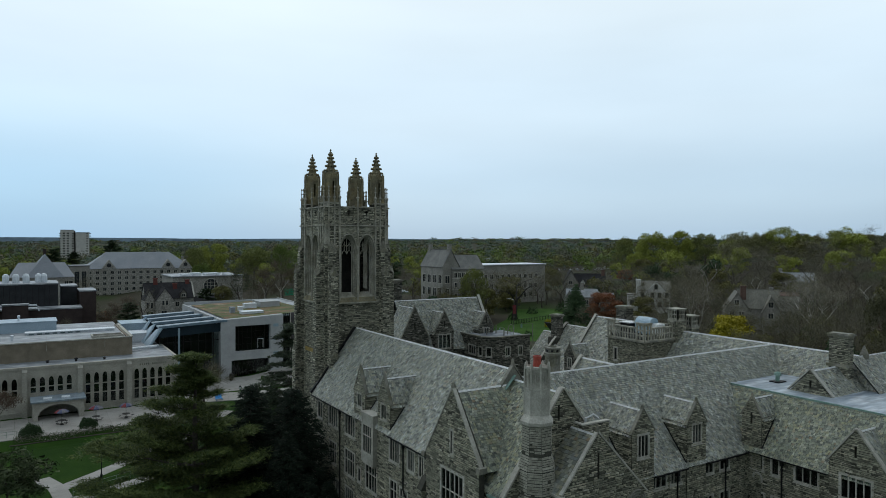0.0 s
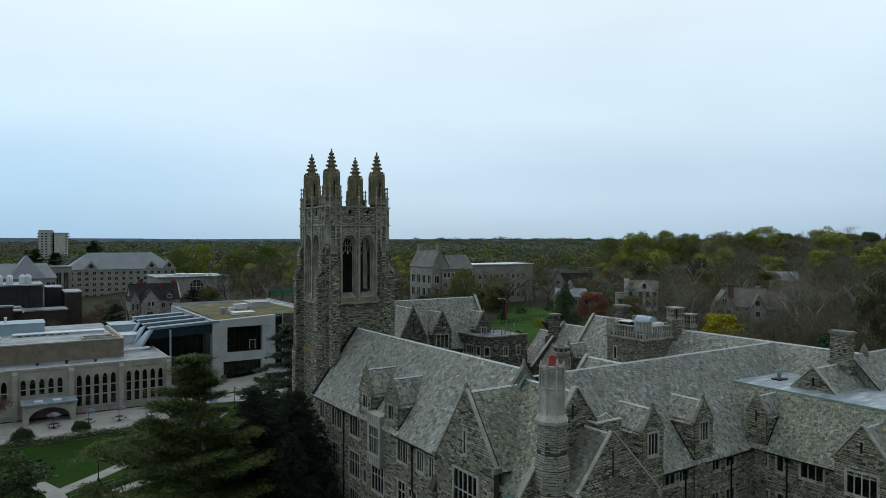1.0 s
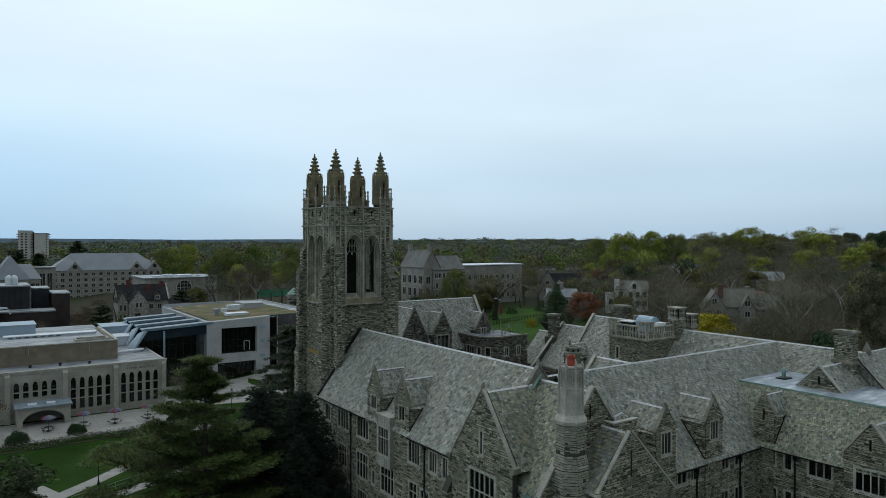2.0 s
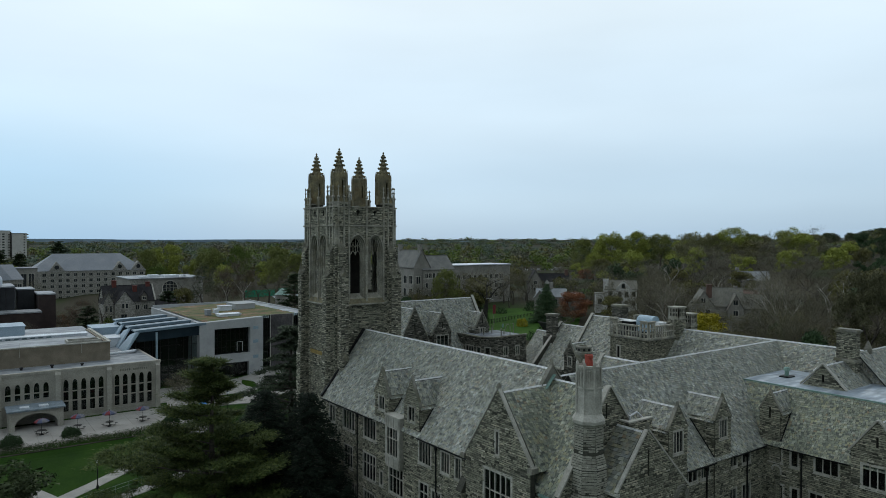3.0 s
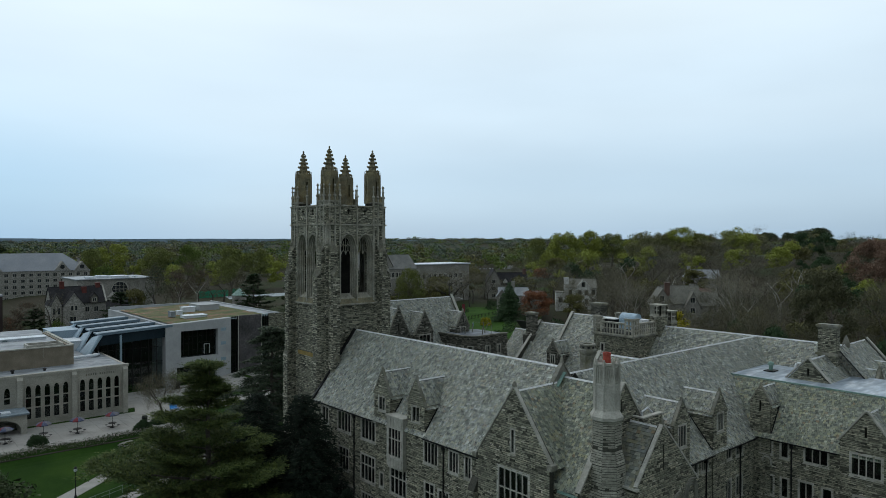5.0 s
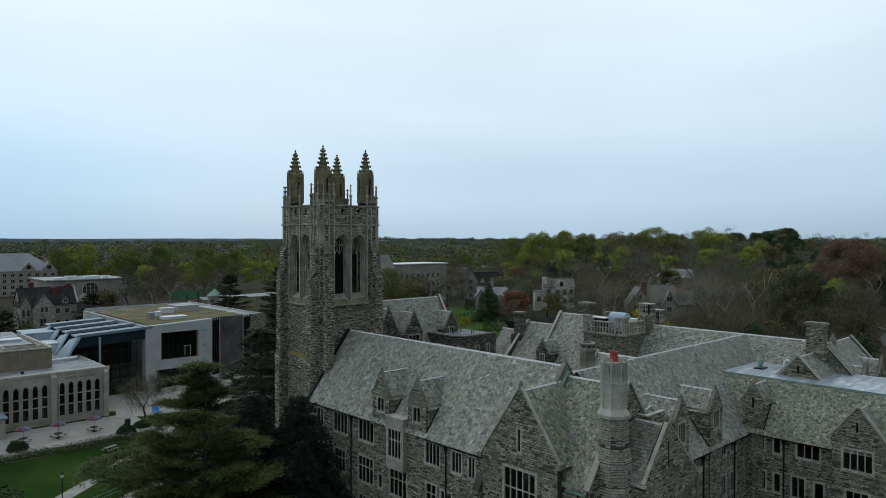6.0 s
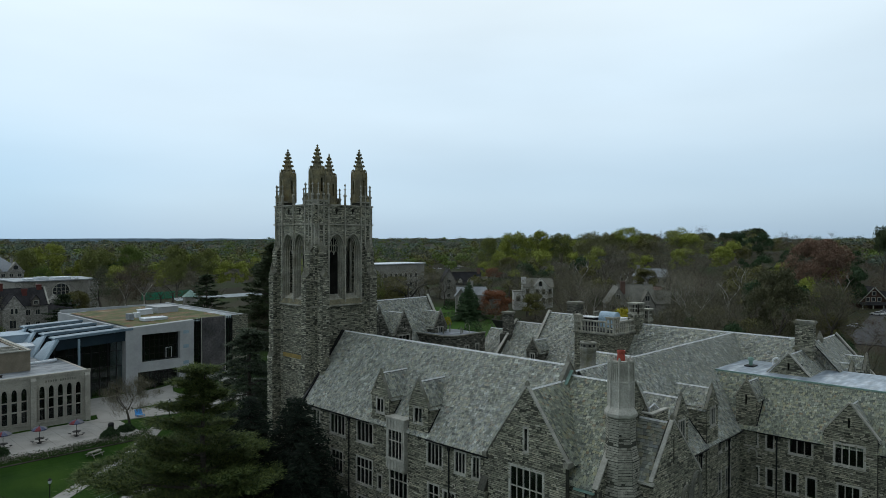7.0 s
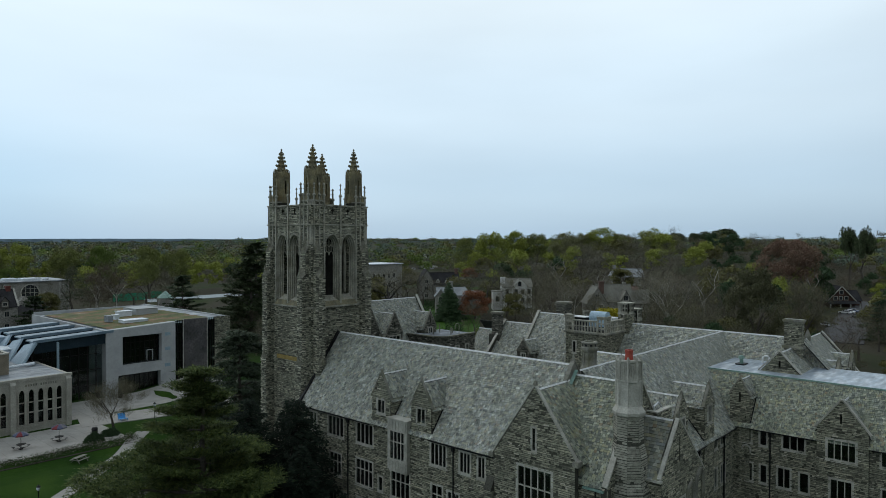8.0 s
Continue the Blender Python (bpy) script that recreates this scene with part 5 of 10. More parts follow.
# ---------------------------------------------------------------- battlemented tower and rear range
keep = thing("battlemented_tower", "square stone tower with pierced battlemented parapet behind slate roofs", "tower")
KX0, KX1, KY0, KY1 = 63.5, 70.2, 66.75, 73.35
for o, u, L, hs in (((KX0, KY1, 0), WEST, KY1 - KY0, [(1.2, 1.75, 14.9, 16.6)]), ((KX0, KY0, 0), SOUTH, KX1 - KX0, []), ((KX1, KY0, 0), EAST, KY1 - KY0, []), ((KX1, KY1, 0), NORTH, KX1 - KX0, [])):
    p = wall(keep, o, u, [(0, 4), (L, 4), (L, 18.0), (0, 18.0)], hs, name="tower_wall", course=(0.07, 0.16), length=(0.16, 0.6))
    for h in hs:
        window(keep, p, h, lights=1)
    # open parapet of square uprights and rails, with a taller pierced block at each end
    E, n = 1.3, 8
    slots = []
    for i in range(n):
        a = E + 0.06 + (L - 2 * E - 0.12) * (i + 0.5) / n
        slots += [(a - 0.18, a + 0.18, 18.22, 18.86), (a - 0.18, a + 0.18, 19.0, 19.6)]
    for a0 in (0.0, L - E):
        for i in range(2):
            a = a0 + 0.12 + (E - 0.24) * (i + 0.5) / 2
            slots += [(a - 0.2, a + 0.2, z, z + 0.5) for z in (18.22, 18.9, 19.58)]
    out = [(0, 18.0), (L, 18.0), (L, 20.4), (L - E, 20.4), (L - E, 19.75), (E, 19.75), (E, 20.4), (0, 20.4)]
    pp = Panel(p.o + p.n * 0.15, u, UP, out, slots)
    part("parapet", pp.slab(0.2), TRIM, keep)
    s = Shape()
    for a0, a1, z in ((-0.22, E + 0.06, 20.35), (L - E - 0.06, L + 0.22, 20.35), (E + 0.06, L - E - 0.06, 19.7)):
        s.beam(p.at(a0, z, 0.02), p.at(a1, z, 0.02), 0.42, 0.15)
    part("coping", s, TRIM, keep)
    s = Shape()
    s.beam(p.at(-0.15, 17.85, 0.0), p.at(L + 0.15, 17.85, 0.0), 0.5, 0.2)
    part("string_course", s, LIMEDARK, keep)
s = Shape()
s.box(KX0 + 0.3, KX1 - 0.3, KY0 + 0.3, KY1 - 0.3, 18.2, 18.4)
part("tower_roof", s, UNDER, keep)


def pierced_turret(cx, cy, h, z1):
    """A square stair turret of rubble whose head is a pierced grid under a flat cap."""
    core = Shape()
    core.box(cx - h, cx + h, cy - h, cy + h, 4, z1 - 1.6)
    core.box(cx - h + 0.4, cx + h - 0.4, cy - h + 0.4, cy + h - 0.4, z1 - 1.6, z1 - 0.2)
    body = part("stair_turret", core, MORTAR, keep)
    st = Shape()
    for o, u in (((cx - h, cy + h, 0), WEST), ((cx - h, cy - h, 0), SOUTH)):
        Panel(o, u, UP, [(0, 14), (2 * h, 14), (2 * h, z1 - 1.6), (0, z1 - 1.6)]).stones(rng, shape=st)
    part("stone_courses", st, STONE, body, kind="stuff")
    for o, u in (((cx - h, cy + h, 0), WEST), ((cx - h, cy - h, 0), SOUTH), ((cx + h, cy - h, 0), EAST), ((cx + h, cy + h, 0), NORTH)):
        slots = [(0.2 + (2 * h - 0.4) * (i + 0.5) / 3 - 0.17, 0.2 + (2 * h - 0.4) * (i + 0.5) / 3 + 0.17, z, z + 0.45) for i in range(3) for z in (z1 - 1.35, z1 - 0.75)]
        part("parapet", Panel(o, u, UP, [(0, z1 - 1.6), (2 * h, z1 - 1.6), (2 * h, z1 - 0.15), (0, z1 - 0.15)], slots).slab(0.2), TRIM, body)
    cap = Shape()
    cap.box(cx - h - 0.1, cx + h + 0.1, cy - h - 0.1, cy + h + 0.1, z1 - 0.15, z1)
    cap.box(cx - h - 0.08, cx + h + 0.08, cy - h - 0.08, cy + h + 0.08, z1 - 1.75, z1 - 1.6)
    part("coping", cap, TRIM, body)


pierced_turret(70.3, 67.0, 0.85, 22.2)
pierced_turret(73.2, 67.0, 0.8, 21.1)


def roof_unit():
    u = thing("roof_unit", "pale blue cylindrical air-handling unit on a tower roof", "air conditioner", at=(67.4, 69.8, 18.4))
    s = Shape()
    n = 12
    for y0, y1, r in ((-1.3, 1.3, 0.95),):
        ring = [(r * math.cos(math.pi * i / n), r * math.sin(math.pi * i / n)) for i in range(n + 1)]
        for (a, b), (c, d) in zip(ring, ring[1:]):
            s.face((a, y0, b + 1.5), (a, y1, b + 1.5), (c, y1, d + 1.5), (c, y0, d + 1.5))
        s.face(*[(a, y0, b + 1.5) for a, b in ring])
        s.face(*[(a, y1, b + 1.5) for a, b in reversed(ring)])
        s.box(-r, r, y0, y1, 0.2, 1.5)
    part("casing", s, material("blue_grey_steel", [(0, (0.26, 0.37, 0.45)), (1, (0.36, 0.47, 0.55))], rough=0.45), u)
    s = Shape()
    s.box(-0.7, 0.7, -2.6, -1.45, 0.1, 1.7)
    part("fan_box", s, CAP, u)
    s = Shape()
    for y in (-2.3, 1.2):
        s.box(-0.9, 0.9, y, y + 0.12, 0, 0.2)
    part("rail", s, IRON, u)
    v = thing("roof_unit", "black box ventilator with hooded top", "air conditioner", at=(66.3, 72.2, 18.4))
    s = Shape()
    s.box(-0.6, 0.6, -0.9, 0.9, 0, 1.5)
    part("casing", s, IRON, v)
    s = Shape()
    s.box(-0.75, 0.75, -1.0, 1.0, 1.5, 1.62)
    part("hood", s, CAP, v)


roof_unit()

ANNEXROOF = material("grey_annex_membrane", [(0, (0.055, 0.062, 0.07)), (0.5, (0.10, 0.113, 0.128)), (1, (0.24, 0.26, 0.28))], scale=0.6, rough=0.6, grain=2, grain_amount=0.3, spec=0.25)
rear = thing("rear_range", "rubble-stone college range with slate gables and a flat-roofed annex", "building")
# slope beside the battlemented tower, then two lower roofs behind raised parapets
slope(rear, (63.6, 82.7, 11.2), (63.6, 73.3, 11.2), (70.4, 82.7, 19.5))
slope(rear, (77.2, 73.3, 11.2), (77.2, 82.7, 11.2), (70.4, 73.3, 19.5))
ridge(rear, (70.4, 82.6, 19.56), (70.4, 73.4, 19.56))
slope(rear, (64.6, 89.8, 10.6), (64.6, 82.8, 10.6), (70.6, 89.8, 17.4))
ridge(rear, (70.6, 89.8, 17.46), (70.6, 82.9, 17.46))
slope(rear, (65.0, 95.5, 9.8), (65.0, 89.9, 9.8), (70.4, 95.5, 15.8))
ridge(rear, (70.4, 95.5, 15.86), (70.4, 90.0, 15.86))
slope(rear, (77, 82.8, 10.6), (77, 95.5, 10.6), (70.6, 82.8, 17.3))
for y, xr, z0, z1 in ((82.75, 70.4, 11.4, 19.85), (89.85, 70.6, 10.9, 17.8)):
    p = Panel((63.6, y - 0.15, 0), SOUTH, UP, [(0, 4), (13.6, 4), (13.6, z0), (xr - 63.6, z1), (0, z0)])
    part("parapet_wall", p.slab(0.3), MORTAR, rear)
    coping(rear, [(63.5, y, z0), (xr, y, z1)], 0.45, 0.13)
    coping(rear, [(xr, y, z1), (77.3, y, z0)], 0.45, 0.13)
wall(rear, (63.9, 95.5, 0), WEST, [(0, 4), (22, 4), (22, 11.2), (0, 11.2)], name="range_wall", stone=DARKSTONE)
gable_dormer(rear, 63.0, 80.75, 1.15, 11.0, 14.1, 15.95, 3.5, [(0, 0.8, 12.4, 13.8)], "x", stone=DARKSTONE)
chimney(rear, 68.9, 90.3, 1.3, 1.5, 10.0, 18.9, stone=DARKSTONE)
s = Shape()
s.box(67.9, 69.9, 89.2, 91.4, 10, 15.4)
part("chimney_base", s, MORTAR, rear)
chimney(rear, 74.2, 80.3, 1.6, 2.0, 15.0, 20.9, stone=DARKSTONE)
# flat-roofed annex with a canted corner
ax0, ax1, ay0, ay1, az = 55.4, 63.9, 91.3, 99.0, 16.0
hW = [(0.6, 1.5, 13.0, 14.4), (2.3, 4.3, 13.0, 14.4), (5.1, 6.1, 13.0, 14.4), (0.6, 1.6, 9.6, 11.0), (2.3, 4.3, 9.6, 11.0)]
pAn = wall(rear, (ax0, ay1, 0), WEST, [(0, 4), (6.2, 4), (6.2, az), (0, az)], hW, stone=DARKSTONE, name="annex_wall")
for h, k in zip(hW, (1, 3, 1, 1, 3)):
    window(rear, pAn, h, lights=k)
cant = Panel((ax0, ay1 - 6.2, 0), (1, -1, 0), UP, [(0, 4), (2.12, 4), (2.12, az), (0, az)], [(0.65, 1.45, 13.0, 14.4)])
cw = part("annex_wall", cant.slab(0.4), MORTAR, rear)
part("stone_courses", cant.stones(rng), DARKSTONE, cw, kind="stuff")
window(rear, cant, (0.65, 1.45, 13.0, 14.4), lights=1)
hS = [(2.0, 2.9, 12.9, 14.3), (4.6, 5.4, 12.9, 14.3)]
pAs = wall(rear, (ax0 + 1.5, ay0, 0), SOUTH, [(0, 4), (7.0, 4), (7.0, az), (0, az)], hS, stone=DARKSTONE, name="annex_wall")
for h in hS:
    window(rear, pAs, h, lights=2)
s = Shape()
s.solid([(ax0, ay1, az - 0.1), (ax0, ay0 + 1.5, az - 0.1), (ax0 + 1.5, ay0, az - 0.1), (ax1, ay0, az - 0.1), (ax1, ay1, az - 0.1)], [(0, 1, 2, 3, 4)])
part("flat_roof", s, ANNEXROOF, rear, "grey wet flat roof membrane")
coping(rear, [(x, y, az - 0.05) for x, y in ((ax0, ay1), (ax0, ay0 + 1.5), (ax0 + 1.5, ay0), (ax1, ay0))], 0.4, 0.2, mat=LIMEDARK)
for x, y, hgt in ((58.2, 95.5, 0.9), (60.0, 93.2, 1.1), (61.5, 94.2, 0.7), (60.8, 96.5, 1.3)):
    s = Shape()
    s.tube([(x, y, az - 0.1), (x, y, az + hgt)], [0.09, 0.09], 8)
    part("vent_pipe", s, LIMEDARK, rear)
s = Shape()
s.tube([(61.6, 92.8, az - 0.1), (61.6, 92.8, az + 1.2)] + [(61.1 + 0.5 * math.cos(radians(a)), 92.8, az + 1.2 + 0.5 * math.sin(radians(a))) for a in range(0, 181, 30)] + [(60.6, 92.8, az + 0.9)], [0.06] * 10, 8)
part("vent_pipe", s, LIMEDARK, rear)
# gabled range behind the bell tower
b2y, b2z = 102.3, 21.5
slope(rear, (44.5, 97.6, 13.6), (61.0, 97.6, 13.6), (44.5, b2y, b2z))
slope(rear, (61.0, 107.0, 13.6), (44.5, 107.0, 13.6), (61.0, b2y, b2z))
ridge(rear, (44.5, b2y, b2z + 0.06), (61.0, b2y, b2z + 0.06))
pE = Panel((61.25, 97.2, 0), EAST, UP, [(0, 4), (10.2, 4), (10.2, 13.7), (5.1, 21.9), (0, 13.7)])
part("gable_wall", pE.slab(0.4), MORTAR, rear)
coping(rear, [(61.05, 97.1, 13.6), (61.05, b2y, 21.95)], 0.5, 0.15)
wall(rear, (44.5, 97.9, 0), SOUTH, [(0, 4), (16.6, 4), (16.6, 13.8), (0, 13.8)], [], stone=DARKSTONE, name="range_wall")
gable_dormer(rear, 97.4, 51.1, 1.75, 8.0, 16.6, 19.9, 4.2, [(0, 2.3, 14.0, 16.2)], "y", win_lights=3, slit=(17.4, 18.4), stone=DARKSTONE)
gable_dormer(rear, 97.3, 59.4, 1.45, 10.0, 16.8, 19.5, 4.0, [(0, 1.0, 14.4, 16.8)], "y", win_lights=2, slit=(17.6, 18.5), stone=DARKSTONE)
gable_dormer(rear, 96.2, 44.9, 2.5, 4.0, 16.0, 21.0, 5.4, [(0, 2.2, 12.3, 14.6)], "y", win_lights=2, slit=(17.4, 18.6), stone=DARKSTONE)
chimney(rear, 45.4, 104.0, 1.8, 1.8, 16, 24.6, stone=DARKSTONE)


# ---------------------------------------------------------------- library and terrace
PALE = material("pale_ashlar", [(0, (0.30, 0.292, 0.252)), (1, (0.42, 0.405, 0.348))], scale=0.6, grain=5, grain_amount=0.2, bump=0.2, stain=0.3, stain_scale=0.2, stain_colour=(0.18, 0.17, 0.14))
CONCRETE = material("board_concrete", [(0, (0.34, 0.355, 0.36)), (1, (0.42, 0.435, 0.435))], scale=0.35, grain=3, grain_amount=0.08, bump=0.1, stain=0.25, stain_scale=0.2, stain_colour=(0.22, 0.225, 0.22))
BRICK = material("brown_brick", [(0, (0.17, 0.145, 0.105)), (1, (0.25, 0.215, 0.16))], scale=0.8, grain=20, grain_amount=0.3, stain=0.2)
DARKBRICK = material("dark_red_brick", [(0, (0.030, 0.022, 0.021)), (1, (0.055, 0.040, 0.036))], scale=0.5, grain=12, grain_amount=0.3)
ROOFGREY = material("grey_roofing", [(0, (0.13, 0.148, 0.165)), (0.5, (0.23, 0.255, 0.275)), (1, (0.36, 0.385, 0.40))], scale=0.35, grain=1.6, grain_amount=0.3, rough=0.5, stretch=(0.5, 1.6, 1), stain=0.7, stain_scale=0.3, stain_colour=(0.10, 0.108, 0.115))
WHITEMETAL = material("white_metal", [(0, (0.55, 0.60, 0.64)), (1, (0.66, 0.70, 0.73))], scale=0.5, rough=0.4)
SIDEBLUE = material("pale_blue_panel", [(0, (0.27, 0.36, 0.43)), (1, (0.34, 0.43, 0.50))], scale=0.4, rough=0.5)
BLUEMETAL = material("blue_grey_metal", [(0, (0.19, 0.28, 0.335)), (1, (0.28, 0.375, 0.43))], scale=0.5, rough=0.4, spec=0.5)
FARGLASS = glass_material("curtain_glass", (0.45, 0.55, 0.55))
SEDUM = material("sedum_roof", [(0, (0.045, 0.060, 0.014)), (0.35, (0.075, 0.088, 0.020)), (0.55, (0.105, 0.095, 0.032)), (0.75, (0.16, 0.088, 0.045)), (0.9, (0.19, 0.12, 0.06)), (1, (0.26, 0.22, 0.15))], scale=0.3, grain=3, grain_amount=0.5, bump=0.6)

library = thing("library", "long pale stone library with pointed windows and a flat roof", "building")
LY = 140.4


def lancet(parent, x, z0, z1, w):
    """A pointed window: stone rim, two transoms and panes."""
    rim = Shape()
    c = x + w / 2
    pts = [(x, z0)] + arch_points(c, w / 2, z1 - w * 0.8, w * 0.8, 5) + [(x + w, z0), (x, z0)]
    for (a, b), (d, e) in zip(pts, pts[1:]):
        rim.beam((a, LY - 0.04, b), (d, LY - 0.04, e), 0.14, 0.12, (0, -1, 0))
    ob = part("window", rim, PALE, parent)
    pane = Shape()
    ring = [(x, z0)] + arch_points(c, w / 2, z1 - w * 0.8, w * 0.8, 5) + [(x + w, z0)]
    pane.face(*[(a, LY + 0.3, b) for a, b in ring])
    pane.face(*[(a, LY + 0.32, b) for a, b in reversed(ring)])
    part("pane", pane, FARGLASS, ob)
    zs = (z0 + (z1 - z0) * 0.33, z0 + (z1 - z0) * 0.62) if z1 - z0 > 4 else (z0 + (z1 - z0) * 0.35,)
    for z in zs:
        t = Shape()
        t.box(x, x + w, LY + 0.1, LY + 0.3, z - 0.09, z + 0.09)
        part("transom", t, LIME, ob)


def pointed_wall(parent, x0, x1, zb, zt, wins):
    """The library front, cut round its pointed windows."""
    f = Shape()
    edge = [x0] + [v for x, w, a, b in wins for v in (x, x + w)] + [x1]
    for a, b in zip(edge[::2], edge[1::2]):
        f.face((a, LY, zb), (b, LY, zb), (b, LY, zt), (a, LY, zt))
    for x, w, a, b in wins:
        f.face((x, LY, zb), (x + w, LY, zb), (x + w, LY, a), (x, LY, a))
        pts = arch_points(x + w / 2, w / 2, b - w * 0.8, w * 0.8, 5)
        for p, q in zip(pts, pts[1:]):
            f.face((p[0], LY, p[1]), (q[0], LY, q[1]), (q[0], LY, zt), (p[0], LY, zt))
        ring = [(x, a)] + pts + [(x + w, a), (x, a)]
        for p, q in zip(ring, ring[1:]):
            f.face((p[0], LY, p[1]), (p[0], LY + 0.4, p[1]), (q[0], LY + 0.4, q[1]), (q[0], LY, q[1]))
    part("front_wall", f, PALE, parent)


wins = []
for x0, z0 in ((10.2, 2.05), (2.2, 2.05), (-6.2, 4.9), (-14.4, 4.4), (-22.4, 2.05), (-30.4, 2.05)):
    wins += [(x0 + 1.36 * i, 0.92, z0, 7.65) for i in range(5)]
wins.sort()
pointed_wall(library, -38.0, 17.9, 0.0, 9.3, wins)
for x, w, a, b in wins:
    lancet(library, x, a, b, w)
for x in (17.5, 9.4, 1.45, -7.0, -15.1, -23.1, -31.1):
    s = Shape()
    s.box(x - 0.4, x + 0.4, LY - 0.45, LY + 0.1, 0.0, 8.6)
    s.solid([(x - 0.4, LY - 0.45, 8.6), (x + 0.4, LY - 0.45, 8.6), (x + 0.4, LY, 9.2), (x - 0.4, LY, 9.2), (x - 0.4, LY, 8.6), (x + 0.4, LY, 8.6)], [(0, 1, 2, 3), (0, 3, 4), (1, 5, 2)])
    part("buttress", s, PALE, library)
s = Shape()
s.box(-38, 18.1, LY - 0.12, LY + 0.5, 9.0, 9.45)
part("cornice", s, PALE, library)
s = Shape()
s.box(-38, 18.0, LY - 0.1, LY, 1.55, 1.8)
part("sill_course", s, PALE, library)
# the carved name over the end bay, too weathered to read
for i in range(13):
    if i == 5:
        continue
    s = Shape()
    s.box(11.2 + i * 0.36, 11.42 + i * 0.36, LY - 0.03, LY, 8.1, 8.45)
    part("carved_letter_bar", s, LIMEDARK, library)
s = Shape()
s.box(17.45, 17.9, LY, 168, 0, 9.3)
s.box(-38, 17.9, 167.5, 168, 0, 9.3)
part("side_wall", s, PALE, library)
s = Shape()
s.box(-38, 17.9, LY + 0.3, 190, 9.0, 9.25)
part("flat_roof", s, ROOFGREY, library, "stained grey flat roof")
s = Shape()
s.box(-38, 10.8, 147.2, 148.0, 9.2, 12.6)
s.box(10.0, 10.8, 148.0, 170, 9.2, 12.6)
part("penthouse_wall", s, BRICK, library, "brown brick penthouse wall")
s = Shape()
s.box(-38, 10.9, 147.1, 147.5, 12.6, 12.8)
s.box(10.4, 10.95, 147.5, 170, 12.6, 12.8)
part("penthouse_coping", s, LIME, library)
s = Shape()
s.box(-38, 10.5, 147.6, 178, 12.1, 12.4)
part("penthouse_roof", s, ROOFGREY, library)
for x0, x1, y0, y1, z0, z1, m in ((-38, -1.3, 166, 173, 12.4, 14.4, SIDEBLUE), (-6.8, 9.0, 161, 163.4, 12.4, 12.75, WHITEMETAL), (12.4, 16.6, 163.5, 169, 9.2, 11.0, WHITEMETAL), (11.6, 17.0, 171, 178, 9.2, 12.4, SIDEBLUE)):
    s = Shape()
    s.box(x0, x1, y0, y1, z0, z1)
    s.box(x0 - 0.15, x1 + 0.15, y0 - 0.15, y1 + 0.15, z1, z1 + 0.15)
    part("roof_monitor", s, m, library)
s = Shape()
s.tube([(11.0, 151, 9.7), (16.0, 152.5, 9.7), (16.4, 153.5, 9.6), (16.4, 154.5, 9.3)], [0.28, 0.28, 0.28, 0.28], 8)
part("roof_duct", s, WHITEMETAL, library)
# light well rim behind the penthouse wall, roof vents and lightning rods
s = Shape()
for x0, x1, y0, y1 in ((4.0, 9.6, 149.2, 149.5), (4.0, 9.6, 152.4, 152.7), (4.0, 4.3, 149.5, 152.4), (9.3, 9.6, 149.5, 152.4)):
    s.box(x0, x1, y0, y1, 12.4, 12.95)
part("light_well", s, LIME, library)
# dark sheet laid on the roof for the shade of the recess
s = Shape()
s.box(4.3, 9.3, 149.5, 152.4, 12.405, 12.45)
part("light_well_floor", s, DARKBRICK, library)
for x, y, z, hh in ((-12, 143.5, 9.25, 0.5), (-3.5, 144.6, 9.25, 0.45), (1.0, 144.0, 9.25, 0.6), (5.6, 143.6, 9.25, 0.4), (-18, 152, 12.4, 0.7), (-9, 155, 12.4, 0.9), (-24, 150, 12.4, 0.8), (-15, 169, 14.55, 0.8), (-8, 170, 14.55, 1.0)):
    s = Shape()
    s.lathe(x, y, [(0.22, z), (0.2, z + hh * 0.6), (0.32, z + hh * 0.65), (0.3, z + hh), (0.05, z + hh + 0.1)], n=8)
    part("roof_vent", s, WHITEMETAL if z > 12 else IRON, library)
for x in (-12.5, -3.6, 6.0):
    s = Shape()
    s.tube([(x, 147.0, 11.0), (x, 147.0, 13.6)], [0.03, 0.015], 5)
    part("lightning_rod", s, LIME, library)
for k in range(7):
    s = Shape()
    s.box(-6.2 + k * 1.35, -5.4 + k * 1.35, 160.9, 160.96, 12.45, 12.68)
    part("skylight_light", s, FARGLASS, library)
# entrance porch
px0, px1, py = -5.9, 1.75, 135.8
for x0, x1 in ((px0, px0 + 0.8), (px1 - 0.8, px1)):
    s = Shape()
    s.box(x0, x1, py, LY, 0.5, 4.0)
    part("porch_pier", s, PALE, library)
s = Shape()
c, h = (px0 + px1) / 2, (px1 - px0) / 2 - 0.8
arc = [(c + h * math.cos(radians(a)), 1.6 + 1.9 * math.sin(radians(a))) for a in range(180, -1, -12)]
for p, q in zip(arc, arc[1:]):
    for y0, y1 in ((py, py + 0.5),):
        s.face((p[0], y0, p[1]), (q[0], y0, q[1]), (q[0], y0, 4.0), (p[0], y0, 4.0))
        s.face((p[0], y0, p[1]), (p[0], y1, p[1]), (q[0], y1, q[1]), (q[0], y0, q[1]))
part("porch_arch", s, PALE, library)
s = Shape()
s.box(px0 - 0.3, px1 + 0.3, py - 0.3, LY, 4.0, 4.25)
part("porch_roof", s, material("blue_slate_porch", [(0, (0.15, 0.19, 0.22)), (1, (0.24, 0.29, 0.32))], scale=0.8, grain=4), library, "blue-grey slate porch roof")
for x in (px0 + 1.6, px0 + 4.3):
    s = Shape()
    s.box(x, x + 1.3, py + 0.8, py + 2.2, 4.25, 4.45)
    part("porch_skylight", s, WHITEMETAL, library)
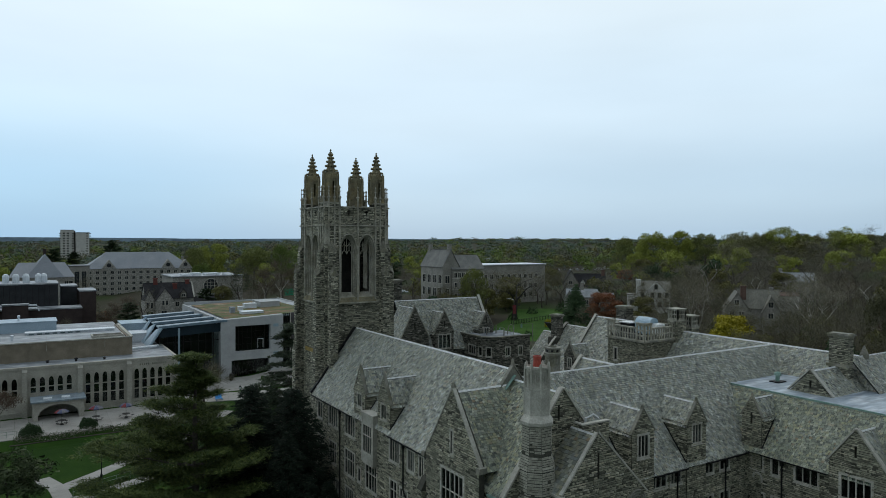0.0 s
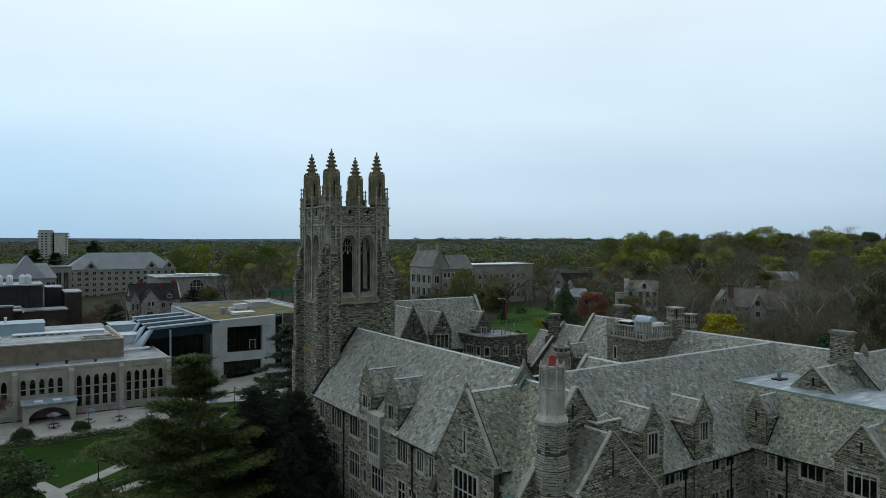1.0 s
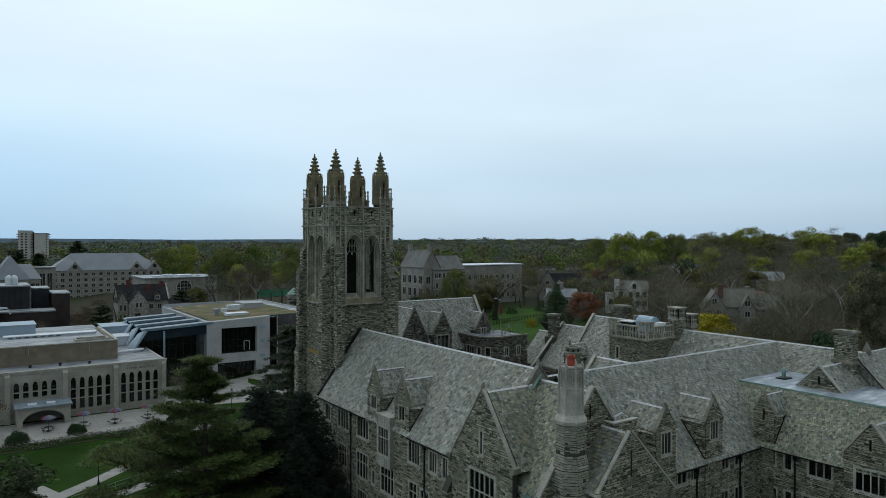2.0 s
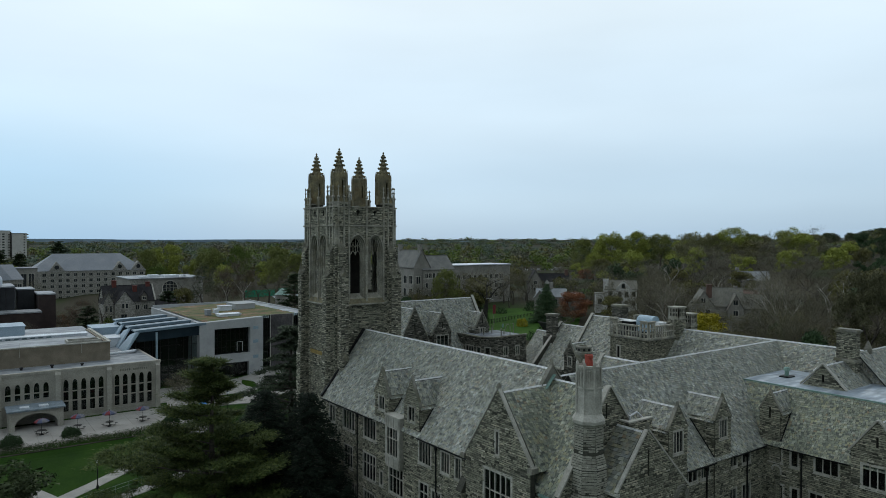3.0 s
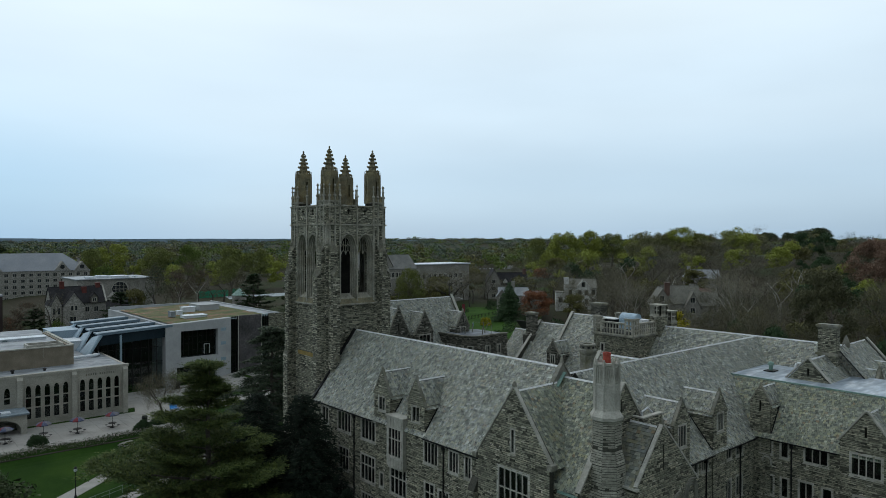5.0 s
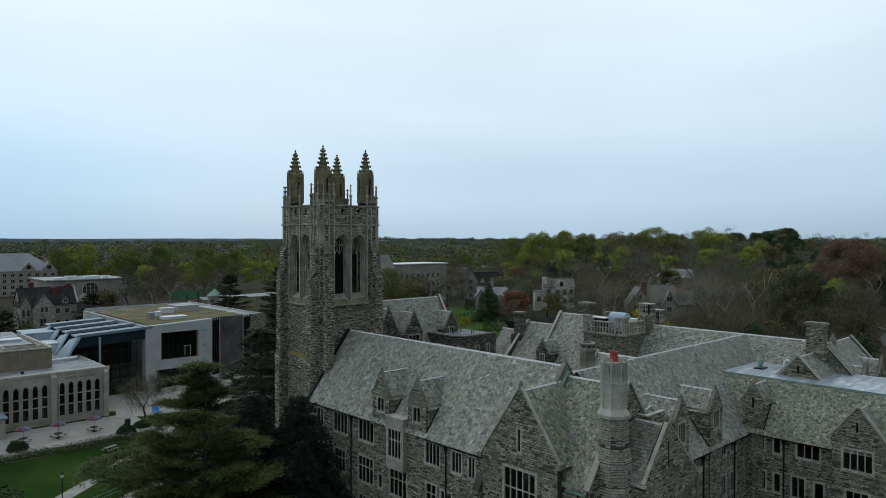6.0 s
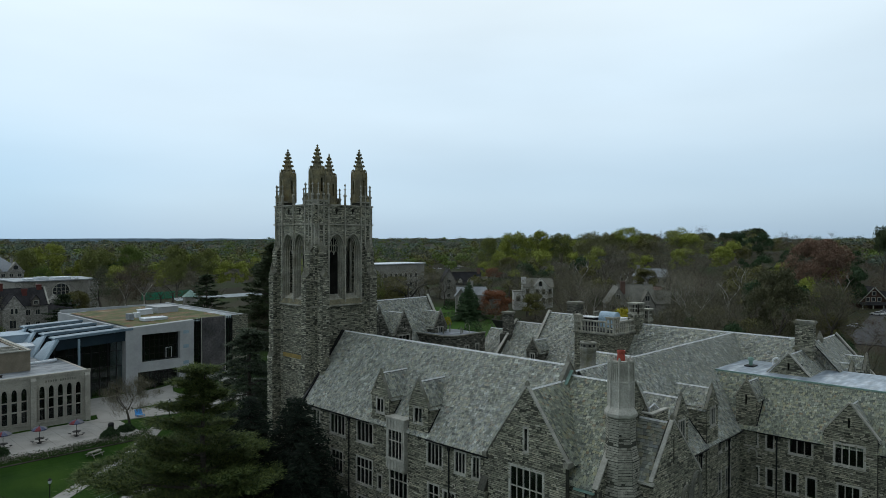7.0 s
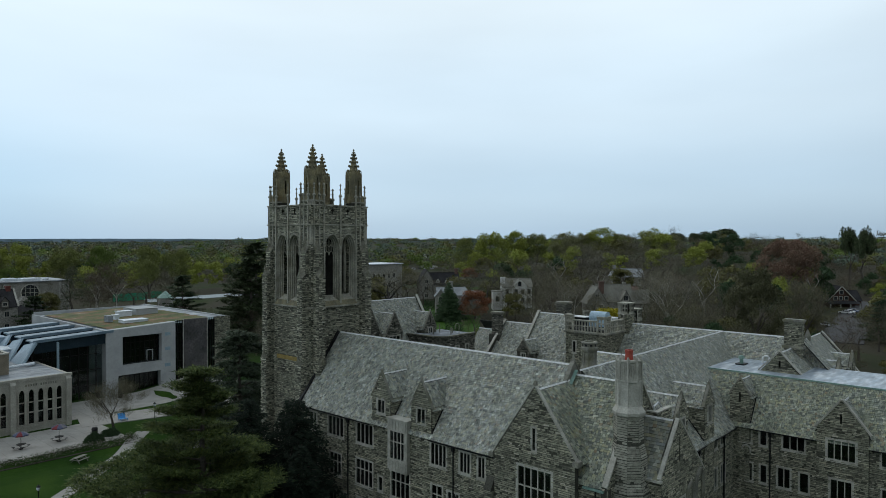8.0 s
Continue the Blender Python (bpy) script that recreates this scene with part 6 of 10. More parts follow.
# added wall behind the lancets, coloured as a room in shade
s = Shape()
s.box(-38, 17.4, LY + 3, LY + 3.2, 0, 9)
part("inner_wall", s, DARKIN, library)

# ---------------------------------------------------------------- arts building with a planted roof
arts = thing("arts_building", "pale concrete building with planted roof and stepped metal canopies", "building")
MY = 155.5
hM = [(2.75, 10.65, 6.6, 12.3), (1.9, 10.4, -1.0, 4.75)]
pM = Panel((30.0, MY, 0), SOUTH, UP, [(0, -2), (13.6, -2), (13.6, 14.45), (6, 14.1), (0, 13.85)], hM)
part("front_wall", pM.slab(1.6), CONCRETE, arts)
win = part("picture_window", Shape(), IRON, arts)
for (h0, h1, c0, c1), nx, nz in (((2.75, 10.65, 6.6, 12.3), 8, 4), ((1.9, 10.4, 0.5, 4.75), 9, 1)):
    g1 = Shape()
    g1.box(30 + h0, 30 + h1, MY + 1.3, MY + 1.34, c0, c1)
    part("pane", g1, FARGLASS, win)
    for i in range(nx + 1):
        b = Shape()
        x = 30 + h0 + (h1 - h0) * i / nx
        b.box(x - 0.05, x + 0.05, MY + 1.15, MY + 1.3, c0, c1)
        part("mullion", b, IRON, win)
    for i in range(nz + 1):
        b = Shape()
        z = c0 + (c1 - c0) * i / nz
        b.box(30 + h0, 30 + h1, MY + 1.16, MY + 1.29, z - 0.04, z + 0.04)
        part("mullion", b, IRON, win)
s = Shape()
for a, b, c0, c1 in ((38.0, 38.1, 7.0, 9.0), (39.2, 39.3, 7.0, 9.0)):
    s.box(a, b, MY + 1.0, MY + 1.1, c0, c1)
s.box(38.0, 39.3, MY + 1.0, MY + 1.1, 9.0, 9.1)
part("door_frame", s, WHITEMETAL, arts)
for z in (11.7, 8.7, 5.3):
    s = Shape()
    s.box(41.3, 42.5, MY - 0.04, MY + 0.05, z, z + 0.7)
    part("louvre", s, BLUEMETAL, arts)
s = Shape()
s.box(43.6, 45.2, MY + 0.3, MY + 0.35, 1, 14.6)
s.box(50.9, 52.5, MY + 0.3, MY + 0.35, 1, 14.7)
part("glass_strip", s, FARGLASS, arts)
s = Shape()
for x0 in (43.6, 50.9):
    for i in range(4):
        s.box(x0 + i * 0.5, x0 + i * 0.5 + 0.1, MY + 0.15, MY + 0.3, 1, 14.6)
    for z in range(2, 15, 2):
        s.box(x0, x0 + 1.6, MY + 0.16, MY + 0.29, z, z + 0.08)
part("strip_mullions", s, IRON, arts, kind="stuff")
wall(arts, (52.55, MY + 0.05, 0), SOUTH, [(0, 0), (3.75, 0), (3.75, 14.75), (0, 14.7)], name="fieldstone_wall")
s = Shape()
s.box(45.25, 50.85, MY + 0.05, MY + 0.5, 0, 14.7)
slate_panel = part("slate_panel", s, material("dark_slate_panel", [(0, (0.050, 0.048, 0.050)), (0.5, (0.085, 0.080, 0.082)), (1, (0.13, 0.12, 0.12))], scale=0.35, grain=2.5, grain_amount=0.4, bump=0.3, stain=0.5, stain_scale=0.5), arts, "dark purple-grey slate wall panel")
for x in (45.25, 50.7):
    s = Shape()
    s.box(x, x + 0.15, MY - 0.05, MY + 0.046, 0, 14.7)
    part("panel_edge", s, LIME, slate_panel)
s = Shape()
s.box(29.6, 30.0, MY, 198, -1, 13.85)
s.box(55.9, 56.3, MY + 0.6, 198, -1, 14.6)
s.box(30, 56, 197.6, 198, -1, 14.4)
part("side_wall", s, CONCRETE, arts)
s = Shape()
s.solid([(30, MY + 0.5, 13.55), (56, MY + 0.5, 14.3), (56, 197.6, 14.3), (30, 197.6, 13.55)], [(0, 1, 2, 3)])
part("flat_roof", s, ROOFGREY, arts)
s = Shape()
n = 14
ys = [MY + 3.0 + (192 - MY) * i / n for i in range(n + 1)]
for j in range(n):
    for i in range(n):
        x0, x1 = 31.2 + 21.5 * i / n, 31.2 + 21.5 * (i + 1) / n
        q = []
        for x, y in ((x0, ys[j]), (x1, ys[j]), (x1, ys[j + 1]), (x0, ys[j + 1])):
            q.append((x, y, 13.75 + 0.029 * (x - 30) + 0.12 * noise.noise(Vector((x * 0.4, y * 0.4, 0)))))
        s.face(*q)
part("planted_roof", s, SEDUM, arts, "olive and rust sedum roof planting")
for x0, x1, y0, y1, z0, z1, m in ((36.5, 41.5, 163.5, 166.5, 14.0, 14.5, WHITEMETAL), (44.5, 49.5, 176, 183, 14.0, 15.5, CONCRETE), (40.5, 43.5, 176, 178, 14.1, 15.2, WHITEMETAL), (35.0, 36.0, 168, 170, 14, 15.2, ROOFGREY), (38, 39, 172, 173.5, 14, 14.9, WHITEMETAL), (47, 51, 184, 188, 14.2, 14.9, WHITEMETAL)):
    s = Shape()
    s.box(x0, x1, y0, y1, z0, z1)
    s.box(x0 - 0.1, x1 + 0.1, y0 - 0.1, y1 + 0.1, z1, z1 + 0.1)
    part("roof_skylight", s, m, arts)
# stepped canopies
TIERMETAL = material("steel_blue_metal", [(0, (0.105, 0.16, 0.205)), (1, (0.165, 0.235, 0.285))], scale=0.5, rough=0.45, spec=0.4)
DARKTINT = material("dark_blue_glazing", [(0, (0.012, 0.022, 0.030)), (1, (0.025, 0.040, 0.052))], scale=0.4, rough=0.12, spec=0.5)
for k, (y, xr, d) in enumerate(((155.6, 31.0, 4.1), (162.2, 30.2, 4.1), (168.8, 28.6, 4.1), (175.4, 28.0, 4.3))):
    z, zr = 13.0 + 0.1 * k, 13.65 + 0.05 * k
    s = Shape()
    s.solid([(17.0, y, z), (xr, y, zr), (xr, y + d, zr + 0.05), (17.0, y + d, z + 0.05), (17.0, y, z - 0.25), (xr, y, zr - 0.25), (xr, y + d, zr - 0.2), (17.0, y + d, z - 0.2)],
            [(0, 1, 2, 3), (7, 6, 5, 4), (0, 4, 5, 1), (1, 5, 6, 2), (2, 6, 7, 3), (3, 7, 4, 0)])
    part("canopy_roof", s, TIERMETAL, arts, "blue-grey metal canopy roof")
    s = Shape()
    s.beam((16.95, y - 0.1, z - 0.22), (xr, y - 0.1, zr - 0.22), 0.2, 0.5)
    part("canopy_fascia", s, TIERMETAL, arts)
    s = Shape()
    s.solid([(17.2, y + 0.25, z - 2.2), (xr, y + 0.25, zr - 2.2), (xr, y + 0.25, zr - 0.3), (17.2, y + 0.25, z - 0.3), (17.2, y + 0.32, z - 2.2), (xr, y + 0.32, zr - 2.2), (xr, y + 0.32, zr - 0.3), (17.2, y + 0.32, z - 0.3)], [(0, 1, 2, 3), (7, 6, 5, 4), (0, 4, 5, 1), (2, 6, 7, 3), (1, 5, 6, 2), (3, 7, 4, 0)])
    part("clerestory", s, DARKTINT, arts, "dark blue clerestory glazing")
    # sloping side wall of each tier, running down to the library roof
    s = Shape()
    s.solid([(17.05, y - 0.2, z), (17.05, y + 5.4, z - 1.05), (14.6, y + 4.6, 9.3), (14.6, y - 1.4, 9.3), (17.4, y - 0.2, z), (17.4, y + 5.4, z - 1.05), (15.0, y + 4.6, 9.3), (15.0, y - 1.4, 9.3)],
            [(0, 3, 2, 1), (4, 5, 6, 7), (0, 4, 7, 3), (1, 2, 6, 5), (0, 1, 5, 4)])
    part("canopy_side", s, SIDEBLUE, arts, "pale blue metal side panel")
    s = Shape()
    s.box(17.4, 17.46, y + 3.4, y + 6.4, 9.3, z - 0.9)
    part("pane", s, FARGLASS, arts)
s = Shape()
s.beam((17.6, 156.0, 11.6), (30.4, 156.0, 12.2), 0.25, 0.5)
part("canopy_beam", s, BLUEMETAL, arts)
s = Shape()
s.beam((17.6, 155.6, 12.7), (15.0, 154.2, 9.3), 0.3, 0.4)
part("canopy_rafter", s, BLUEMETAL, arts)
s = Shape()
s.box(17.5, 30, 157.5, 157.55, 0.5, 12.4)
part("pane", s, FARGLASS, arts)
for i in range(9):
    s = Shape()
    x = 17.5 + 12.5 * i / 8
    s.box(x - 0.06, x + 0.06, 157.3, 157.5, 0.5, 12.4)
    part("mullion", s, IRON, arts)
for z in (3.4, 6.4, 9.4):
    s = Shape()
    s.box(17.5, 30, 157.31, 157.49, z - 0.05, z + 0.05)
    part("mullion", s, IRON, arts)
s = Shape()
s.box(20.6, 20.95, 154.6, 154.95, 0.5, 12.7)
part("column", s, BLUEMETAL, arts)
# added walls behind the glazing, with room shade in their colour
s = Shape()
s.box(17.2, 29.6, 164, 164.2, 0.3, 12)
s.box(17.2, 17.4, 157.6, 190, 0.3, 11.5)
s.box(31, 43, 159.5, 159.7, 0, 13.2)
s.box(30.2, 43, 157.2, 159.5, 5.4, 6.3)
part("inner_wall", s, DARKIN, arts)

# ---------------------------------------------------------------- paving, beds and furniture of the lawn


def strip(name, pts, w, mat, lift=0.03, label="", kind="structure"):
    """A path laid on the ground along a line of points."""
    s = Shape()
    P = [Vector((x, y, 0)) for x, y in pts]
    L, R = [], []
    for i, p in enumerate(P):
        d = (P[min(i + 1, len(P) - 1)] - P[max(i - 1, 0)]).normalized()
        n = Vector((-d.y, d.x, 0)) * w / 2
        L.append(p + n), R.append(p - n)
    for i in range(len(P) - 1):
        k = max(1, round((P[i + 1] - P[i]).length / 2))
        e = 0.02 / (P[i + 1] - P[i]).length
        for j in range(k):
            q = [L[i].lerp(L[i + 1], j / k), R[i].lerp(R[i + 1], j / k), R[i].lerp(R[i + 1], (j + 1) / k - e), L[i].lerp(L[i + 1], (j + 1) / k - e)]
            top = [(v.x, v.y, ground_height(v.x, v.y) + lift) for v in q]
            low = [(v.x, v.y, ground_height(v.x, v.y) - 0.15) for v in q]
            s.solid(top + low, [(0, 1, 2, 3), (0, 4, 5, 1), (2, 6, 7, 3), (1, 5, 6, 2), (0, 3, 7, 4)])
    ob = part(name, s, mat, label=label, kind=kind)
    ob["category"] = "path"
    return ob


strip("path", [(-3.4, 101.6), (1.6, 105.6), (8.0, 111.2), (16.6, 119.2), (24, 127)], 2.1, PAVE, label="pale concrete path across the lawn")
strip("path", [(-5.2, 107.0), (-3.6, 102.5), (-3.0, 97.5), (-2.4, 88)], 2.0, PAVE, 0.036, label="pale concrete path across the lawn")
strip("path", [(-2.6, 96.6), (0.8, 97.6), (7.0, 100.4), (16.0, 105.0), (22, 112), (30, 118)], 2.0, PAVE, 0.042, label="pale concrete path beside a handrail")
strip("pavement", [(-30, 132.4), (21, 132.4)], 13.4, PAVE, 0.05, label="pale stone-paved library terrace")
strip("pavement", [(17.8, 149), (52, 149)], 13.0, PAVE, 0.06, label="pale paved plaza before the arts building")
strip("pavement", [(19, 139.8), (46, 133)], 7.0, PAVE, 0.09, label="pale paved walk")
strip("pavement", [(33, 128), (47, 122), (60, 118)], 3.0, PAVE, 0.12, label="pale paved walk")


# ---------------------------------------------------------------- buildings round about
FARWALL = material("grey_granite", [(0, (0.22, 0.215, 0.19)), (1, (0.30, 0.29, 0.26))], scale=0.4, grain=2.5, grain_amount=0.3, stain=0.2)
FARROOF = material("blue_slate_roof", [(0, (0.19, 0.21, 0.235)), (1, (0.25, 0.27, 0.29))], scale=0.15, grain=2, grain_amount=0.15, rough=0.6)
DARKROOF = material("dark_shingle_roof", [(0, (0.022, 0.022, 0.024)), (1, (0.042, 0.041, 0.043))], scale=0.4, grain=3, grain_amount=0.3, spec=0.12)
GREYROOF = material("grey_shingle_roof", [(0, (0.12, 0.125, 0.118)), (1, (0.20, 0.20, 0.185))], scale=0.4, grain=3, grain_amount=0.25)
WHITEWALL = material("white_clapboard", [(0, (0.46, 0.46, 0.43)), (1, (0.58, 0.58, 0.54))], scale=0.5, grain=4, grain_amount=0.1)
TUDOR = material("dark_timber_wall", [(0, (0.08, 0.075, 0.065)), (1, (0.16, 0.15, 0.13))], scale=0.8, grain=3)
FARPANE = material("far_window_glass", [(0, (0.015, 0.018, 0.02)), (1, (0.04, 0.045, 0.05))], scale=0.3, rough=0.1, spec=0.6)


def face_windows(parent, o, u, spots, w, h, mullion=True):
    """Sash windows of a far front: frame proud, glass set back in it. spots: (u, z) of the lower left corners."""
    p = Panel(o, u, UP, [(0, 0), (1, 0), (1, 1)])
    f, g = Shape(), Shape()
    for x0, x1, z0, z1 in ((-0.15, 0.06, -0.15, h + 0.15), (w - 0.06, w + 0.15, -0.15, h + 0.15), (0.06, w - 0.06, -0.15, 0.06), (0.06, w - 0.06, h - 0.06, h + 0.15)):
        f.box(x0, x1, -0.09, 0.02, z0, z1)
    if mullion:
        f.box(w / 2 - 0.05, w / 2 + 0.05, -0.07, 0.02, 0.06, h - 0.06)
    g.box(0.06, w - 0.06, -0.03, -0.02, 0.06, h - 0.06)
    fm, gm = f.mesh("window"), g.mesh("pane")
    n = p.n
    m = Matrix(((p.u.x, -n.x, 0, 0), (p.u.y, -n.y, 0, 0), (0, 0, 1, 0), (0, 0, 0, 1)))
    for a, z in spots:
        ob = part("window", fm, LIME, parent)
        ob.matrix_local = Matrix.Translation(p.at(a, z)) @ m
        part("pane", gm, FARPANE, ob)


def block(parent, x0, x1, y0, y1, z0, eave, top, axis="x", wall_mat=None, roof_mat=None, hip=0.0, over=0.4):
    """Walls and a gabled or hipped roof; axis: the way the ridge runs."""
    s = Shape()
    s.box(x0, x1, y0, y1, z0, eave)
    part("wall", s, wall_mat or FARWALL, parent)
    r = Shape()
    mx, my = (x0 + x1) / 2, (y0 + y1) / 2
    if top > eave:
        a, b, c, d = (x0 - over, y0 - over, eave), (x1 + over, y0 - over, eave), (x1 + over, y1 + over, eave), (x0 - over, y1 + over, eave)
        p, q = ((x0 + hip, my, top), (x1 - hip, my, top)) if axis == "x" else ((mx, y0 + hip, top), (mx, y1 - hip, top))
        if axis == "x":
            r.solid([a, b, c, d, p, q], [(0, 1, 5, 4), (2, 3, 4, 5), (1, 2, 5), (3, 0, 4), (3, 2, 1, 0)])
        else:
            r.solid([a, b, c, d, p, q], [(1, 2, 5, 4), (3, 0, 4, 5), (0, 1, 4), (2, 3, 5), (3, 2, 1, 0)])
    else:
        r.box(x0 - over, x1 + over, y0 - over, y1 + over, eave, eave + 0.35)
    part("roof", r, roof_mat or FARROOF, parent)


def stack(parent, x, y, z0, z1, w=1.2, mat=None):
    s = Shape()
    s.box(x - w / 2, x + w / 2, y - w / 2, y + w / 2, z0, z1)
    s.box(x - w / 2 - 0.12, x + w / 2 + 0.12, y - w / 2 - 0.12, y + w / 2 + 0.12, z1, z1 + 0.25)
    part("chimney", s, mat or DARKBRICK, parent)


SPECKLE = material("speckled_granite", [(0, (0.17, 0.167, 0.15)), (0.4, (0.265, 0.26, 0.232)), (0.7, (0.33, 0.322, 0.29)), (1, (0.42, 0.41, 0.375))], scale=1.7, grain=3, grain_amount=0.35)
REDSTACK = material("red_brick_stack", [(0, (0.10, 0.03, 0.026)), (1, (0.15, 0.05, 0.04))], scale=1.0, grain=8, grain_amount=0.3)
# five-storey residence
res = thing("residence_hall", "long five-storey granite residence hall with blue-grey hipped roof", "building")
block(res, 20.5, 75.3, 411, 430, -2, 15.4, 24.3, "x", hip=11, wall_mat=SPECKLE)
for i in range(15):
    face_windows(res, (20.5, 411, 0), SOUTH, [(1.6 + i * 3.6, z) for z in (0.6, 3.6, 6.6, 9.6, 12.6)], 1.7, 1.6)
for x in (32.2, 62.3, 71.6):
    s = Shape()
    s.solid([(x - 4.2, 410.7, 14.8), (x + 4.2, 410.7, 14.8), (x, 410.7, 20.2), (x - 4.2, 417, 14.8), (x + 4.2, 417, 14.8), (x, 418, 20.2)], [(0, 1, 2), (0, 2, 5, 3), (1, 4, 5, 2)])
    gb = part("gable", s, SPECKLE, res)
    s = Shape()
    ring = [(x + 1.1 * math.cos(radians(a)), 410.6, 17.3 + 1.1 * math.sin(radians(a))) for a in range(0, 360, 30)]
    s.face(*ring)
    part("round_window", s, FARPANE, gb)
stack(res, 71, 416, 18, 21.5, mat=FARWALL)

old = thing("old_house", "granite house with steep blue-grey roof and red chimney", "house")
block(old, -12, 11, 330, 346, -1, 15.6, 21.5, "x", hip=3, wall_mat=SPECKLE)
block(old, -6, 7, 326, 350, -1, 15.6, 25.2, "y", hip=6, wall_mat=SPECKLE)
stack(old, 0.5, 338, 23, 27)
face_windows(old, (-12, 330, 0), SOUTH, [(a, z) for a in (1.5, 19.5, 21) for z in (8.5, 12)], 1.6, 1.8)
face_windows(old, (-6, 326, 0), SOUTH, [(a, z) for a in (1.5, 5.5, 9.5) for z in (8.5, 12)], 1.6, 1.8)
link = thing("glazed_stair_link", "stone stair block with tall dark glazing", "building")
block(link, 11.5, 20, 372, 384, -1, 18.5, 18.5)
face_windows(link, (11.5, 372, 0), SOUTH, [(2.0, 4), (5.0, 4)], 2.2, 12)

# flat tower block on the skyline
flats = thing("apartment_block", "tall beige concrete apartment block with dark balconies", "building")
FLATWALL = material("beige_concrete", [(0, (0.46, 0.46, 0.43)), (1, (0.56, 0.56, 0.52))], scale=0.2, grain=1, grain_amount=0.12)
block(flats, 29.5, 43, 902, 918, 0, 41.8, 41.8, wall_mat=FLATWALL)
block(flats, 44.5, 58.5, 899, 915, 0, 39.0, 39.0, wall_mat=FLATWALL)
s = Shape()
s.box(38.5, 44.5, 908, 914, 0, 41)
part("stair_core", s, DARKBRICK, flats)
for k in range(13):
    z = 2 + k * 2.95
    for x in (27.6, 58.5, 41.0):
        s = Shape()
        s.box(x, x + 1.9, 900, 905, z, z + 1.0)
        part("balcony", s, TUDOR, flats)
    face_windows(flats, (29.5, 902, 0), SOUTH, [(2, z), (6, z)], 2.2, 1.4, False)
    face_windows(flats, (44.5, 899, 0), SOUTH, [(11, z)], 1.4, 1.2, False)

# brick plant building with roof tanks
PLANTWALL = material("black_metal_cladding", [(0, (0.016, 0.018, 0.02)), (1, (0.03, 0.032, 0.035))], scale=0.6, grain=3, rough=0.6)
plant = thing("plant_building", "dark brick plant building with white roof tanks and pipes", "building")
for x0, x1, y0, y1, z1, m in ((-40, 1.4, 230, 245, 18.4, PLANTWALL), (2.5, 6.6, 236, 246, 17.2, PLANTWALL), (7.0, 11.3, 230, 242, 16.0, DARKBRICK), (-40, 7.0, 222, 230, 11.8, DARKBRICK), (-12, -6, 219, 222, 13.5, DARKBRICK)):
    block(plant, x0, x1, y0, y1, 0, z1, z1, wall_mat=m, roof_mat=ROOFGREY, over=0.15)
for i in range(9):
    s = Shape()
    s.box(-12.0 + i * 1.4, -11.8 + i * 1.4, 229.8, 230, 12.2, 18.0)
    part("pilaster", s, DARKROOF, plant)
for x in (-9, -6.5, -3.4, -2.0, -11.5):
    s = Shape()
    s.lathe(x, 236, [(0.9, 18.6), (0.9, 20.6), (0.6, 21.2), (0.1, 21.4)], n=10)
    part("roof_tank", s, WHITEMETAL, plant)
for y, z in ((229.6, 12.6), (221.6, 12.3)):
    s = Shape()
    s.tube([(-14, y, z), (-4, y, z), (-3.5, y, z - 0.6)], [0.3] * 3, 8)
    part("pipe", s, WHITEMETAL, plant)

# chapel-like hall with a round window
hallr = thing("round_window_hall", "flat-roofed granite hall with a big round window", "building")
block(hallr, 46, 75, 305, 330, 0, 15.6, 15.6, over=0.6, roof_mat=ROOFGREY)
s = Shape()
s.face(*[(61.5 + 3.0 * math.cos(radians(a)), 304.85, 11.6 + 3.0 * math.sin(radians(a))) for a in range(0, 360, 20)])
rw = part("round_window", s, FARPANE, hallr)
for k in (-1.5, 0, 1.5):
    s = Shape()
    s.box(61.5 + k - 0.07, 61.5 + k + 0.07, 304.7, 304.84, 9.0, 14.2)
    part("mullion", s, LIME, rw)
    s = Shape()
    s.box(58.9, 64.1, 304.71, 304.83, 11.6 + k - 0.07, 11.6 + k + 0.07)
    part("mullion", s, LIME, rw)
s = Shape()
ring = [(61.5 + 3.1 * math.cos(radians(a)), 304.8, 11.6 + 3.1 * math.sin(radians(a))) for a in range(0, 361, 20)]
s.tube(ring, [0.2] * len(ring), 6)
part("window_rim", s, LIME, rw)
face_windows(hallr, (46, 305, 0), SOUTH, [(3, 6), (26.5, 7.5)], 1.6, 1.8)
for x0, x1 in ((46.0, 48.2), (52.6, 53.4), (71.2, 75.0)):
    s = Shape()
    s.box(x0, x1, 304.5, 305, 0, 15.3)
    part("pilaster", s, SPECKLE, hallr)
s = Shape()
s.solid([(56.6, 301, 0), (62.4, 301, 0), (62.4, 301, 7.4), (58.6, 301, 10.6), (56.6, 301, 8.6), (56.6, 305, 0), (62.4, 305, 0), (62.4, 305, 7.4), (58.6, 305, 10.6), (56.6, 305, 8.6)], [(0, 1, 2, 3, 4), (0, 4, 9, 5), (1, 6, 7, 2), (2, 7, 8, 3), (3, 8, 9, 4)])
pc = part("porch", s, SPECKLE, hallr, "pale stone gabled porch")
face_windows(pc, (56.6, 301, 0), SOUTH, [(0.9, 4.6), (2.6, 4.6), (4.2, 4.6)], 0.9, 1.0, False)
for x0, x1, y0, y1, zt in ((50, 53, 308, 312, 16.6), (54.5, 58.5, 309, 314, 17.0), (60, 66, 308, 315, 16.8), (68, 69.5, 310, 312, 16.5)):
    s = Shape()
    s.box(x0, x1, y0, y1, 15.9, zt)
    part("roof_monitor", s, WHITEMETAL, hallr)


